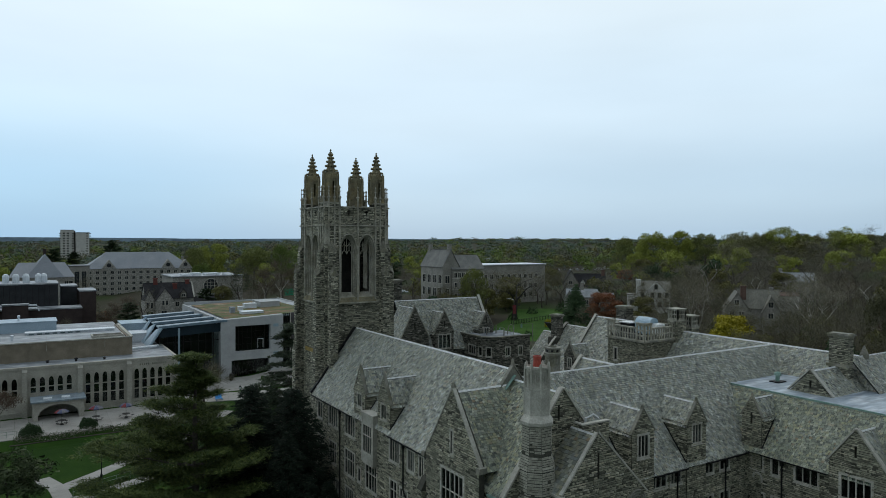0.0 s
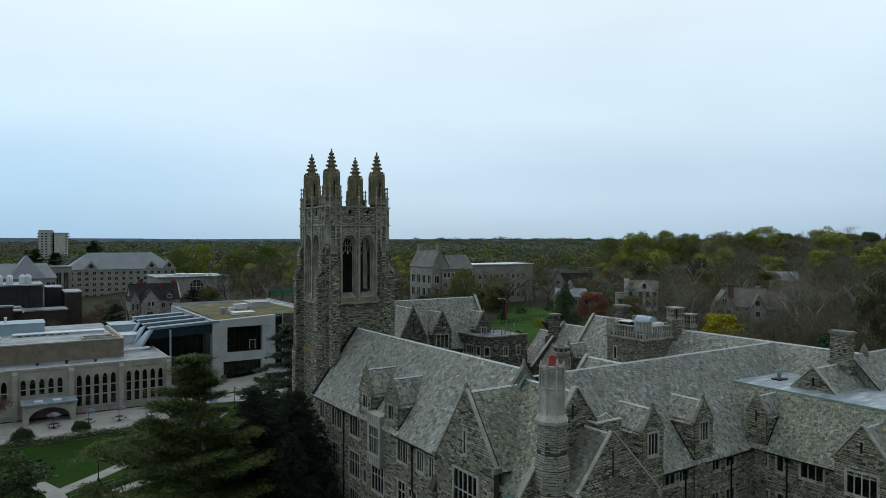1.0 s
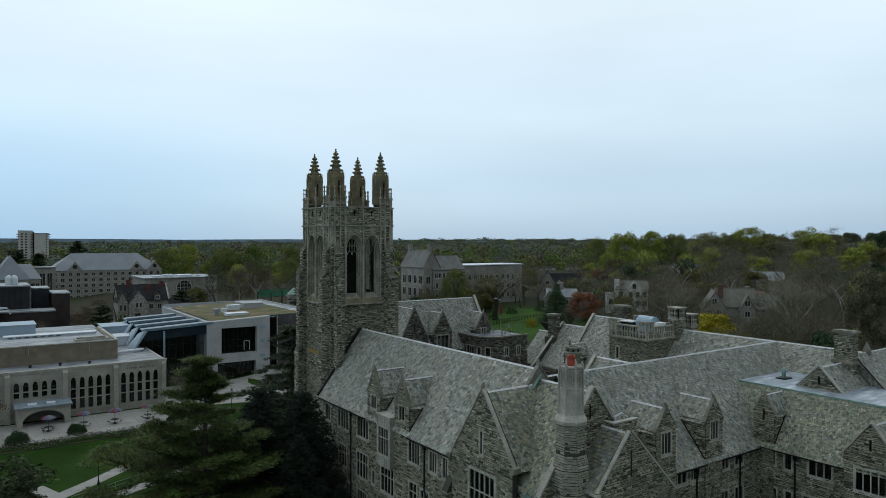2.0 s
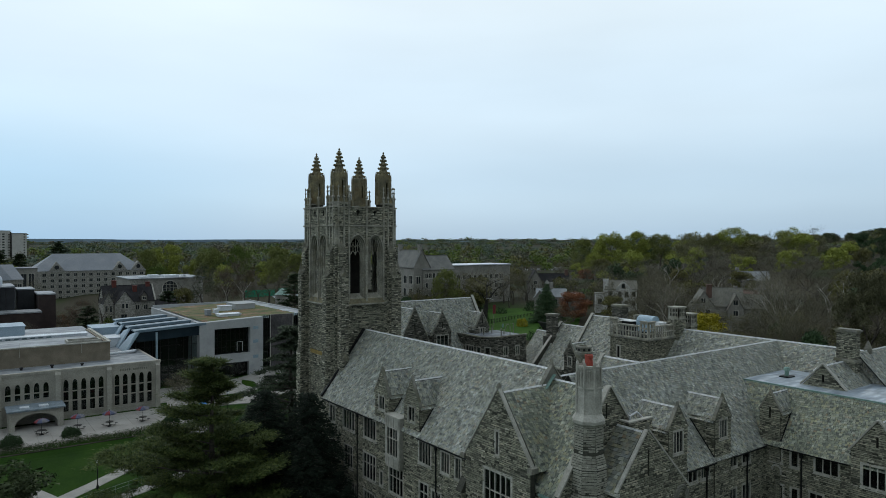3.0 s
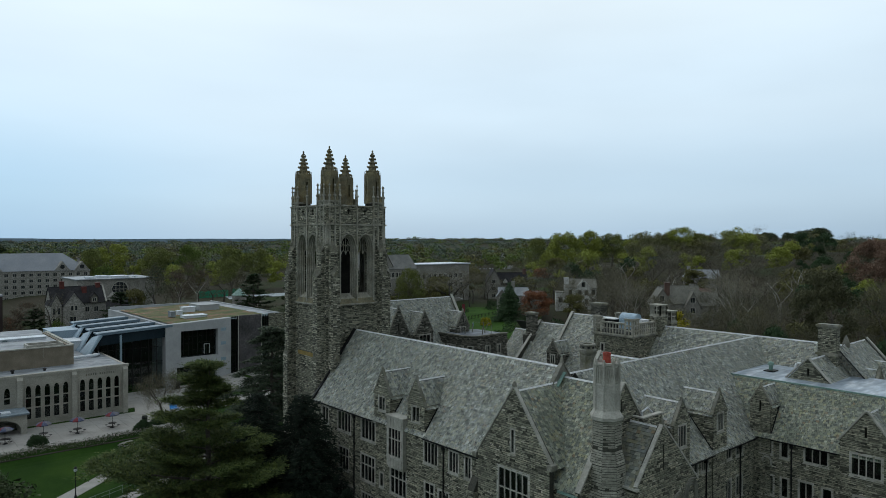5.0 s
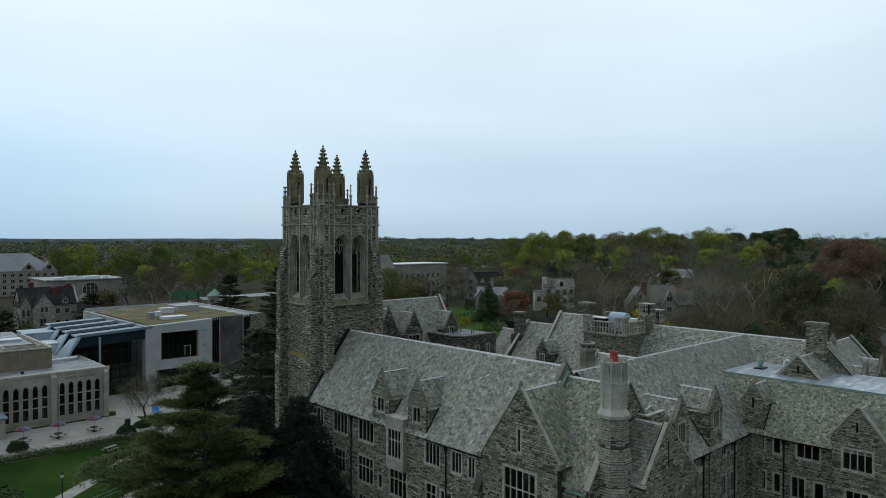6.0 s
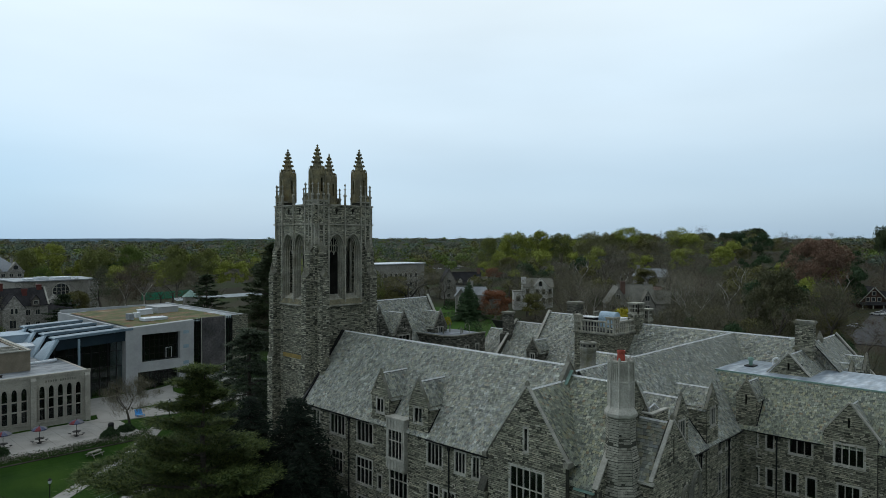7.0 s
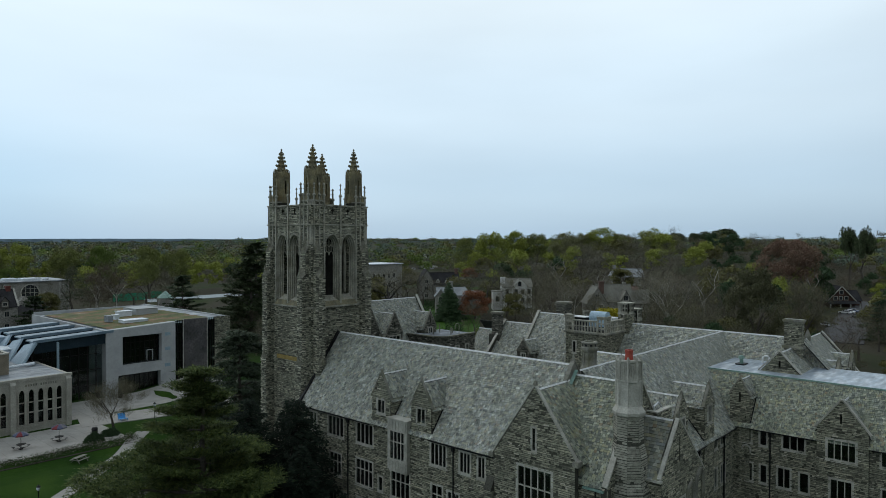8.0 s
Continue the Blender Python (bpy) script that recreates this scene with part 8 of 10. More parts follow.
def umbrella_table():
    t = thing("umbrella_table", "dark metal picnic table under a red and grey umbrella", "table", group="terrace tables", at=(-1.8, 131.6, 0.95))
    s = Shape()
    s.lathe(0, 0, [(0.03, 0), (0.03, 2.75)], n=8)
    part("pole", s, IRON, t)
    s = Shape()
    s.lathe(0, 0, [(0.62, 0.72), (0.62, 0.77)], n=16)
    part("tabletop", s, IRON, t)
    s = Shape()
    s.lathe(0, 0, [(0.35, 0), (0.3, 0.06), (0.06, 0.1), (0.06, 0.7)], n=10)
    part("base", s, IRON, t)
    for k in range(4):
        a = radians(45 + 90 * k)
        s = Shape()
        s.lathe(0.98 * math.cos(a), 0.98 * math.sin(a), [(0.22, 0.42), (0.22, 0.47)], n=10)
        part("seat", s, IRON, t)
        s = Shape()
        s.tube([(0.1 * math.cos(a), 0.1 * math.sin(a), 0.15), (0.9 * math.cos(a), 0.9 * math.sin(a), 0.2), (0.98 * math.cos(a), 0.98 * math.sin(a), 0.42)], [0.03] * 3, 6)
        part("seat_arm", s, IRON, t)
    for k in range(8):
        a, b = radians(45 * k), radians(45 * (k + 1))
        s = Shape()
        R, z0, z1 = 1.1, 2.15, 2.6
        pts = [(0, 0, z1), (0.6 * R * math.cos(a), 0.6 * R * math.sin(a), z0 + 0.27), (0.6 * R * math.cos(b), 0.6 * R * math.sin(b), z0 + 0.27), (R * math.cos(a), R * math.sin(a), z0), (R * math.cos(b), R * math.sin(b), z0)]
        low = [(x, y, z - 0.02) for x, y, z in pts]
        low[3] = (pts[3][0], pts[3][1], z0 - 0.14)
        low[4] = (pts[4][0], pts[4][1], z0 - 0.14)
        s.solid(pts + low, [(0, 1, 2), (1, 3, 4, 2), (5, 7, 6), (6, 7, 9, 8), (3, 8, 9, 4)])
        part("canopy_panel", s, (CLOTH_R, CLOTH_G, CLOTH_W, CLOTH_G)[k % 4], t)
    return t


ut = umbrella_table()
for x, y, r in ((3.2, 131.4, 20), (7.75, 130.8, 40), (12.9, 130.9, 10)):
    copy_thing(ut, pose(x, y, 0.95, 0, 0, r))


def picnic_bench(x, y, turn):
    b = thing("picnic_bench", "grey weathered picnic bench on the lawn", "bench", at=(x, y, ground_height(x, y)))
    b.rotation_euler.z = radians(turn)
    wood = material("grey_wood", [(0, (0.16, 0.15, 0.13)), (1, (0.26, 0.25, 0.22))], scale=3, stretch=(1, 8, 8))
    for k in range(4):
        s = Shape()
        s.box(-1.0, 1.0, -0.36 + 0.18 * k, -0.2 + 0.18 * k, 0.72, 0.77)
        part("plank", s, wood, b)
    for y0 in (-0.8, 0.55):
        s = Shape()
        s.box(-1.0, 1.0, y0, y0 + 0.25, 0.43, 0.48)
        part("seat", s, wood, b)
    for x0 in (-0.75, 0.75):
        s = Shape()
        s.beam((x0, -0.7, 0), (x0, -0.15, 0.72), 0.1, 0.06)
        s.beam((x0, 0.7, 0), (x0, 0.15, 0.72), 0.1, 0.06)
        s.box(x0 - 0.05, x0 + 0.05, -0.75, 0.75, 0.37, 0.43)
        part("leg_frame", s, wood, b)


picnic_bench(12.4, 121.5, 25)


def rail(pts, label):
    """A thin pipe handrail on posts."""
    r = thing("handrail", label, "railing", group="path handrails")
    P = [(x, y, ground_height(x, y)) for x, y in pts]
    for z in (0.95, 0.5):
        s = Shape()
        s.tube([(x, y, g0 + z) for x, y, g0 in P], [0.03] * len(P), 6)
        part("rail", s, RAILGREEN, r)
    for x, y, g0 in P:
        s = Shape()
        s.tube([(x, y, g0), (x, y, g0 + 0.95)], [0.03, 0.03], 6)
        part("post", s, RAILGREEN, r)


RAILGREEN = material("grey_green_pipe", [(0, (0.20, 0.25, 0.20)), (1, (0.28, 0.33, 0.28))])
rail([(-2.0 + 1.7 * i, 98.3 + 0.78 * i) for i in range(9)], "grey-green pipe handrail beside a sloping path")
rail([(-2.2, 95.4), (-2.0, 93.5), (-1.9, 91.5), (-1.8, 89.5)], "grey-green pipe handrail at the steps")
rail([(-12 + 1.3 * i, 127.2 + 0.02 * i) for i in range(5)], "pale pipe handrail at the terrace steps")
# bins by the entrance, blue chair, banner pole
for x, y, nm in ((17.5, 129.5, "black litter bin on the terrace"), (28.5, 156.3, "black litter bin by the glass doors"), (31.2, 153.0, "black litter bin by the entrance")):
    b = thing("litter_bin", nm, "bin", at=(x, y, ground_height(x, y) + 0.06))
    s = Shape()
    s.lathe(0, 0, [(0.4, 0), (0.45, 1.2)], n=12)
    part("drum", s, IRON, b)
    s = Shape()
    s.lathe(0, 0, [(0.5, 1.2), (0.35, 1.45), (0.1, 1.5)], n=12)
    part("lid", s, IRON, b)
for x, y, col, nm in ((24.5, 135.8, (0.05, 0.25, 0.55), "bright blue slatted outdoor chair"),):
    c = thing("garden_chair", nm, "chair", at=(x, y, ground_height(x, y) + 0.06))
    pm = material("chair_paint", [(0, col), (1, tuple(v * 1.2 for v in col))], rough=0.5)
    s = Shape()
    s.solid([(-0.6, -0.5, 0.35), (0.6, -0.5, 0.35), (0.6, 0.5, 0.28), (-0.6, 0.5, 0.28), (-0.6, -0.5, 0.4), (0.6, -0.5, 0.4), (0.6, 0.5, 0.33), (-0.6, 0.5, 0.33)], [(0, 3, 2, 1), (4, 5, 6, 7), (0, 1, 5, 4), (2, 3, 7, 6), (1, 2, 6, 5), (0, 4, 7, 3)])
    part("seat", s, pm, c)
    s = Shape()
    s.beam((0, 0.5, 0.3), (0, 0.95, 1.1), 1.2, 0.06, (0, -1, 0.5))
    part("backrest", s, pm, c)
    for a in (-0.55, 0.55):
        for bb in (-0.45, 0.45):
            s = Shape()
            s.box(a - 0.04, a + 0.04, bb - 0.04, bb + 0.04, 0, 0.34)
            part("leg", s, pm, c)
ban = thing("banner_pole", "crimson banner on a grey street pole", "flag", at=(97.4, 138.8, 0))
s = Shape()
s.lathe(0, 0, [(0.1, 0), (0.06, 16.6)], n=8)
part("pole", s, LIMEDARK, ban)
s = Shape()
s.box(-0.45, 0.45, -0.16, -0.1, 13.2, 15.4)
part("banner", s, CLOTH_R, ban)
s = Shape()
s.tube([(0, 0, 16.6), (-0.8, 0.5, 17.0), (-1.7, 1.1, 16.9)], [0.06, 0.05, 0.05], 6)
part("lamp_arm", s, CAP, ban)
for x, y, zt in ((97, 131, 11.5), (92, 133, 10.5)):
    sg = thing("traffic_signal", "street signal on a grey mast arm", "traffic light", at=(x, y, 0))
    s = Shape()
    s.tube([(0, 0, 0), (0, 0, zt), (-2.5, 1.2, zt + 0.2)], [0.1, 0.09, 0.06], 6)
    part("mast", s, LIMEDARK, sg)
    s = Shape()
    s.box(-2.6, -2.3, 1.0, 1.3, zt - 0.9, zt)
    part("signal_head", s, COPPER, sg)
fence = thing("iron_fence", "dark iron fence round the far lawn", "fence")
for i in range(34):
    x, y = 131 + 0.75 * i, 183.4 + 0.06 * i
    g0 = ground_height(x, y)
    s = Shape()
    s.box(x - 0.05, x + 0.05, y - 0.05, y + 0.05, g0, g0 + 1.7)
    part("post", s, IRON, fence)
    for z in (0.4, 1.45):
        s = Shape()
        s.beam((x, y, g0 + z), (x + 0.75, y + 0.06, ground_height(x + 0.75, y + 0.06) + z), 0.05, 0.06)
        part("rail", s, IRON, fence)


# ---------------------------------------------------------------- trees
def leaf_material(name, dark, mid, light, rough=0.7):
    return material(name, [(0, dark), (0.5, mid), (1, light)], rough=rough, seed_from="island", grain=0.6, grain_amount=0.18, spec=0.1)


BARK = material("grey_brown_bark", [(0, (0.055, 0.047, 0.038)), (1, (0.10, 0.088, 0.072))], scale=1.5, grain=6, grain_amount=0.35, bump=0.4)
PALEBARK = material("pale_sycamore_bark", [(0, (0.24, 0.225, 0.19)), (1, (0.44, 0.42, 0.37))], scale=0.8, grain=3, grain_amount=0.3)
TWIG = material("bare_twigs", [(0, (0.073, 0.067, 0.046)), (0.6, (0.128, 0.119, 0.078)), (1, (0.196, 0.176, 0.109))], seed_from="island", grain=1)
PINE = leaf_material("pine_needles", (0.031, 0.049, 0.017), (0.062, 0.088, 0.028), (0.125, 0.151, 0.042))
DARKPINE = leaf_material("dark_pine_needles", (0.022, 0.038, 0.019), (0.034, 0.056, 0.026), (0.055, 0.080, 0.034))
SPRUCE = leaf_material("spruce_needles", (0.006, 0.010, 0.007), (0.011, 0.019, 0.012), (0.020, 0.031, 0.019))
CEDAR = leaf_material("cedar_needles", (0.027, 0.039, 0.026), (0.045, 0.063, 0.038), (0.075, 0.098, 0.057))
BUD = leaf_material("spring_buds", (0.174, 0.204, 0.038), (0.228, 0.258, 0.050), (0.288, 0.318, 0.066))
GREEN = leaf_material("spring_leaves", (0.075, 0.110, 0.024), (0.10, 0.145, 0.030), (0.13, 0.18, 0.04))
OLIVE = leaf_material("olive_buds", (0.090, 0.090, 0.032), (0.121, 0.117, 0.041), (0.155, 0.147, 0.052))
RUST = leaf_material("rust_red_leaves", (0.16, 0.066, 0.036), (0.215, 0.09, 0.047), (0.27, 0.12, 0.062))
MAROON = leaf_material("maroon_buds", (0.074, 0.050, 0.038), (0.096, 0.064, 0.047), (0.120, 0.078, 0.058))
BROWN = leaf_material("brown_twig_haze", (0.083, 0.079, 0.052), (0.108, 0.099, 0.067), (0.132, 0.123, 0.081))
GREY = leaf_material("grey_twig_haze", (0.081, 0.085, 0.063), (0.104, 0.108, 0.078), (0.128, 0.132, 0.095))
YELLOW = leaf_material("yellow_blossom", (0.20, 0.18, 0.014), (0.30, 0.26, 0.02), (0.38, 0.33, 0.035))
PINK = leaf_material("pale_blossom", (0.30, 0.24, 0.23), (0.42, 0.36, 0.34), (0.52, 0.48, 0.45))
HEDGE = leaf_material("dark_hedge_leaves", (0.026, 0.048, 0.023), (0.038, 0.067, 0.029), (0.054, 0.090, 0.038))
EVERGREEN = leaf_material("grey_green_leaves", (0.034, 0.048, 0.024), (0.052, 0.070, 0.033), (0.078, 0.098, 0.045))
DARKBARK = material("dark_oak_bark", [(0, (0.02, 0.018, 0.015)), (1, (0.04, 0.036, 0.03))], scale=1.5, grain=6, grain_amount=0.35)
# green made paler and bluer: distance haze put into the leaf colour
HAZEGREEN = leaf_material("distant_woods", (0.085, 0.115, 0.085), (0.105, 0.14, 0.105), (0.13, 0.17, 0.13))


def blade_geo(c, a, b):
    """Small leaf blades: one pointed blade a centre, with its two half axes."""
    c, a, b = (np.asarray(x, dtype=float) for x in (c, a, b))
    v = np.stack([c - a * 0.8 - b, c - a * 0.8 + b, c + a * 1.1], axis=1).reshape(-1, 3)
    return v, np.arange(3 * len(c)).reshape(-1, 3)


def shell_geo(g, lumps, radii, n, size, spread=0.16, low=-0.35):
    """Small three-cornered leaves over the faces of a crown's lumps, turned outwards and a little up."""
    k = g.randint(0, len(lumps), n)
    d = g.normal(size=(n, 3))
    d[:, 2] = d[:, 2] * 0.9 + 0.25
    d = unit(d)
    d[:, 2] = np.maximum(d[:, 2], low)
    c = lumps[k] + d * radii[k] * (0.72 + 0.42 * g.rand(n, 1) ** 0.7)
    nrm = unit(d + np.array([0, 0, 0.45]) + g.normal(size=(n, 3)) * spread)
    a = unit(np.cross(nrm, g.normal(size=(n, 3))))
    b = np.cross(nrm, a)
    s = size * g.uniform(0.6, 1.3, (n, 1))
    v = np.stack([c + a * s, c + (b * 0.87 - a * 0.5) * s, c - (b * 0.87 + a * 0.5) * s], axis=1).reshape(-1, 3)
    return v, np.arange(3 * n).reshape(-1, 3)


def ball(level):
    """Corners and faces of an icosphere."""
    bm = bmesh.new()
    bmesh.ops.create_icosphere(bm, subdivisions=level, radius=1)
    bm.verts.ensure_lookup_table()
    v = np.array([tuple(q.co) for q in bm.verts])
    f = np.array([[q.index for q in face.verts] for face in bm.faces])
    bm.free()
    return v, f


BALLS = {k: ball(k) for k in (1, 2, 3)}


def clump_geo(g, lumps, radii, level=3, fill=0.85, low=-0.3):
    """Loose leaf sprays that shingle the lumps of a crown: each spray is a small tilted plate of its own, with ragged spacing."""
    bv, bf = BALLS[level]
    tri = bv[bf]
    mid = unit(tri.mean(axis=1))
    keep = mid[:, 2] > low
    tri, mid = tri[keep], mid[keep]
    n, m = len(lumps), len(tri)
    turn = g.uniform(0, 6.283, n)
    c, s_ = np.cos(turn)[:, None], np.sin(turn)[:, None]
    spin = lambda p: np.stack([p[..., 0] * c - p[..., 1] * s_, p[..., 0] * s_ + p[..., 1] * c, np.broadcast_to(p[..., 2], (n, m))], axis=-1)
    d = spin(np.broadcast_to(mid, (n, m, 3)))
    out = g.uniform(0.62, 1.15, (n, m, 1)) * (1 + 0.12 * g.normal(size=(n, 1, 1)))
    size = g.uniform(0.4, 1.4, (n, m, 1)) * fill
    corners = []
    for q in range(3):
        off = spin(np.broadcast_to(tri[:, q] - tri.mean(axis=1), (n, m, 3)))
        corners.append(lumps[:, None, :] + (d * out + off * size + g.normal(size=(n, m, 3)) * 0.09) * radii[:, None, :])
    v = np.stack(corners, axis=2).reshape(-1, 3)
    return v, np.arange(len(v)).reshape(-1, 3)


def geo_mesh(name, pieces, smooth=False):
    m = bpy.data.meshes.new(name)
    V, L, T, o = [], [], [], 0
    for v, f in pieces:
        V.append(v)
        L.append((f + o).ravel())
        T.append(np.full(len(f), f.shape[1]))
        o += len(v)
    V, L, T = np.concatenate(V), np.concatenate(L), np.concatenate(T)
    m.vertices.add(len(V))
    m.vertices.foreach_set("co", V.ravel())
    m.loops.add(len(L))
    m.loops.foreach_set("vertex_index", L)
    m.polygons.add(len(T))
    m.polygons.foreach_set("loop_start", np.concatenate([[0], np.cumsum(T)[:-1]]))
    m.polygons.foreach_set("loop_total", T)
    if smooth:
        m.polygons.foreach_set("use_smooth", np.ones(len(T), dtype=bool))
    m.update(calc_edges=True)
    return m


def leaf_mesh(name, centres, along, across):
    return geo_mesh(name, [blade_geo(centres, along, across)])


def unit(v):
    return v / np.maximum(1e-9, np.linalg.norm(v, axis=1, keepdims=True))


def skeleton(rnd, height, spread, depth=4, lean=0.08, first=0.25, sides=5, fork=(3, 4), thick=0.022):
    """Trunk and limbs; returns the wood and the ends of the finest branches."""
    wood, ends = Shape(), []

    def grow(p, d, length, r, level):
        n = 3 if level < 2 else 2
        pts, rad = [p], [r]
        for i in range(n):
            d = (d + Vector((rnd.uniform(-1, 1), rnd.uniform(-1, 1), rnd.uniform(-0.3, 0.6))) * (0.12 + 0.07 * level)).normalized()
            p = p + d * (length / n)
            pts.append(p)
            rad.append(r * (1 - 0.45 * (i + 1) / n))
        wood.tube(pts, rad, max(3, sides - level))
        if level >= depth:
            ends.append((pts[-1], d, length))
            return
        ends.append((pts[-2], d, length * 0.7)) if level >= depth - 1 else None
        k = rnd.randint(*fork)
        turn = rnd.uniform(0, 6.28)
        for i in range(k):
            a = turn + 6.283 * i / k + rnd.uniform(-0.4, 0.4)
            side = Vector((math.cos(a), math.sin(a), 0))
            up = rnd.uniform(0.25, 0.9) if level else rnd.uniform(0.45, 1.0)
            nd = (d * up + side * spread + Vector((0, 0, 0.15))).normalized()
            at = pts[-1] if i < 2 else pts[-2].lerp(pts[-1], rnd.uniform(0.1, 0.9))
            grow(at, nd, length * rnd.uniform(0.62, 0.85), rad[-1] * rnd.uniform(0.55, 0.75), level + 1)

    d0 = Vector((rnd.uniform(-lean, lean), rnd.uniform(-lean, lean), 1)).normalized()
    grow(Vector((0, 0, -0.3)), d0, height * first, height * thick, 0)
    top = max(e[0].z for e in ends)
    k = height / top
    wood.v = [(x * k, y * k, z * k) for x, y, z in wood.v]
    return wood, [(p * k, d, L * k) for p, d, L in ends]


def twigs(rnd, ends, per, reach, width):
    c, a, b = [], [], []
    for p, d, L in ends:
        for _ in range(per):
            v = Vector((rnd.gauss(0, 1), rnd.gauss(0, 1), rnd.gauss(0.25, 0.8))).normalized() * 0.8 + d
            v = v.normalized() * reach * rnd.uniform(0.4, 1.1)
            o = p + d * rnd.uniform(-0.5, 0.4) * reach
            c.append(o + v / 2), a.append(v / 2)
            b.append(v.orthogonal().normalized() * width * rnd.uniform(0.6, 1.4))
    return c, a, b


def leaves(rnd, ends, per, reach, size):
    n = len(ends) * per
    g = np.random.RandomState(rnd.randint(0, 99999))
    base = np.repeat(np.array([tuple(e[0]) for e in ends]), per, axis=0)
    c = base + unit(g.normal(size=(n, 3))) * (g.rand(n, 1) ** 0.5) * reach
    a = unit(g.normal(size=(n, 3))) * size * g.uniform(0.6, 1.3, (n, 1))
    b = unit(np.cross(a, g.normal(size=(n, 3)))) * size * g.uniform(0.4, 0.9, (n, 1))
    return c, a, b


def tree(name, label, category, seed, height, spread=0.75, depth=4, leaf=None, per_leaf=0, reach=0.8, size=0.14, per_twig=0, twig_reach=1.2, twig_width=0.02, bark=None, first=0.25, sides=5, fork=(3, 4), group="", thick=0.022):
    rnd = random.Random(seed)
    t = thing(name, label, category, group=group)
    wood, ends = skeleton(rnd, height, spread, depth, first=first, sides=sides, fork=fork, thick=thick)
    part("trunk", wood, bark or BARK, t)
    if per_twig:
        part("twigs", leaf_mesh("twigs", *twigs(rnd, ends, per_twig, twig_reach, twig_width)), TWIG, t, kind="stuff")
    if per_leaf:
        part("crown", leaf_mesh("crown", *leaves(rnd, ends, per_leaf, reach, size)), leaf, t, kind="stuff")
    return t


def pine_tree(x, y, height, radius, seed, mat=None, label="broad dark green white pine with layered boughs and yellowish tips", name="pine_tree", droop=0.0, step=(1.0, 1.6), dense=1.0, blade=1.0, first=0.10, count=(4, 5, 6), top=0.74, reach=(0.6, 0.8, 0.95, 1.1), tuft=40, slim=0.075, lean_to=None, taper=0.78, shoulder=0.3):
    """A broad conifer: tiers of level boughs that carry flat pads of needle tufts."""
    rnd = random.Random(seed)
    t = thing(name, label, "tree", at=(x, y, ground_height(x, y)))
    wood = Shape()
    k = height / 18
    wood.tube([(0, 0, -0.3), (0.1, 0.1, height * 0.3), (0.0, 0.25, height * 0.65), (0.2, 0.1, height * 0.97)], [0.42 * k, 0.34 * k, 0.2 * k, 0.04], 8)
    C, A, B = [], [], []
    z = height * first
    while z < height * 0.985:
        f = z / height
        base = radius * (1 - max(0, f - shoulder) / top) ** taper if f < shoulder + top else 0.3
        turn = rnd.uniform(0, 6.28)
        n = rnd.choice(count)
        for i in range(n):
            a = turn + 6.283 * i / n + rnd.uniform(-0.4, 0.4)
            L = base * rnd.choice(reach) * rnd.uniform(0.9, 1.1) + 0.4
            if lean_to is not None:
                L *= 1 + 0.2 * math.cos(a - lean_to)
            rise = rnd.uniform(-0.05, 0.10) + 0.22 * f
            bend = rnd.uniform(-0.35, 0.35)
            zz = z + rnd.uniform(-0.4, 0.4)
            pts = [Vector((0, 0.15, zz)) + Vector((math.cos(a + bend * q), math.sin(a + bend * q), rise + 0.10 * q - droop * q * q)) * (L * q) for q in (0, 0.35, 0.7, 1.0)]
            wood.tube(pts, [0.04 + 0.014 * L, 0.03 + 0.008 * L, 0.035, 0.012], 4)
            out = Vector((math.cos(a), math.sin(a), 0))
            side = Vector((-math.sin(a), math.cos(a), 0))
            for _ in range(int((4 + 3.2 * L) * dense)):
                q = 0.25 + 0.78 * rnd.random() ** 0.7
                s0 = pts[0].lerp(pts[1], q / 0.35) if q < 0.35 else pts[1].lerp(pts[2], (q - 0.35) / 0.35) if q < 0.7 else pts[2].lerp(pts[3], min(1.0, (q - 0.7) / 0.3))
                off = rnd.gauss(0, 0.26) * L * (1.15 - 0.65 * q)
                o = s0 + side * off + Vector((0, 0, rnd.uniform(-0.05, 0.12) - droop * 0.25 * abs(off)))
                w = rnd.uniform(0.55, 1.2) * blade ** 0.5
                for _ in range(int(tuft * w)):
                    e = Vector((rnd.gauss(0, 0.40) * w, rnd.gauss(0, 0.40) * w, rnd.gauss(0, 0.09) * w))
                    v = (out * 0.6 + e * 0.9 + Vector((rnd.gauss(0, 0.4), rnd.gauss(0, 0.4), rnd.gauss(0.22 - droop * 0.6, 0.25)))).normalized() * rnd.uniform(0.12, 0.26) * blade
                    flat = v.cross(Vector((rnd.gauss(0, 0.35), rnd.gauss(0, 0.35), 1))).normalized()
                    C.append(o + e), A.append(v), B.append(flat * slim * blade)
        z += rnd.uniform(*step) * (1.0 if f < 0.75 else 0.6)
    part("trunk", wood, BARK, t)
    part("crown", leaf_mesh("crown", C, A, B), mat or PINE, t, kind="stuff")
    return t


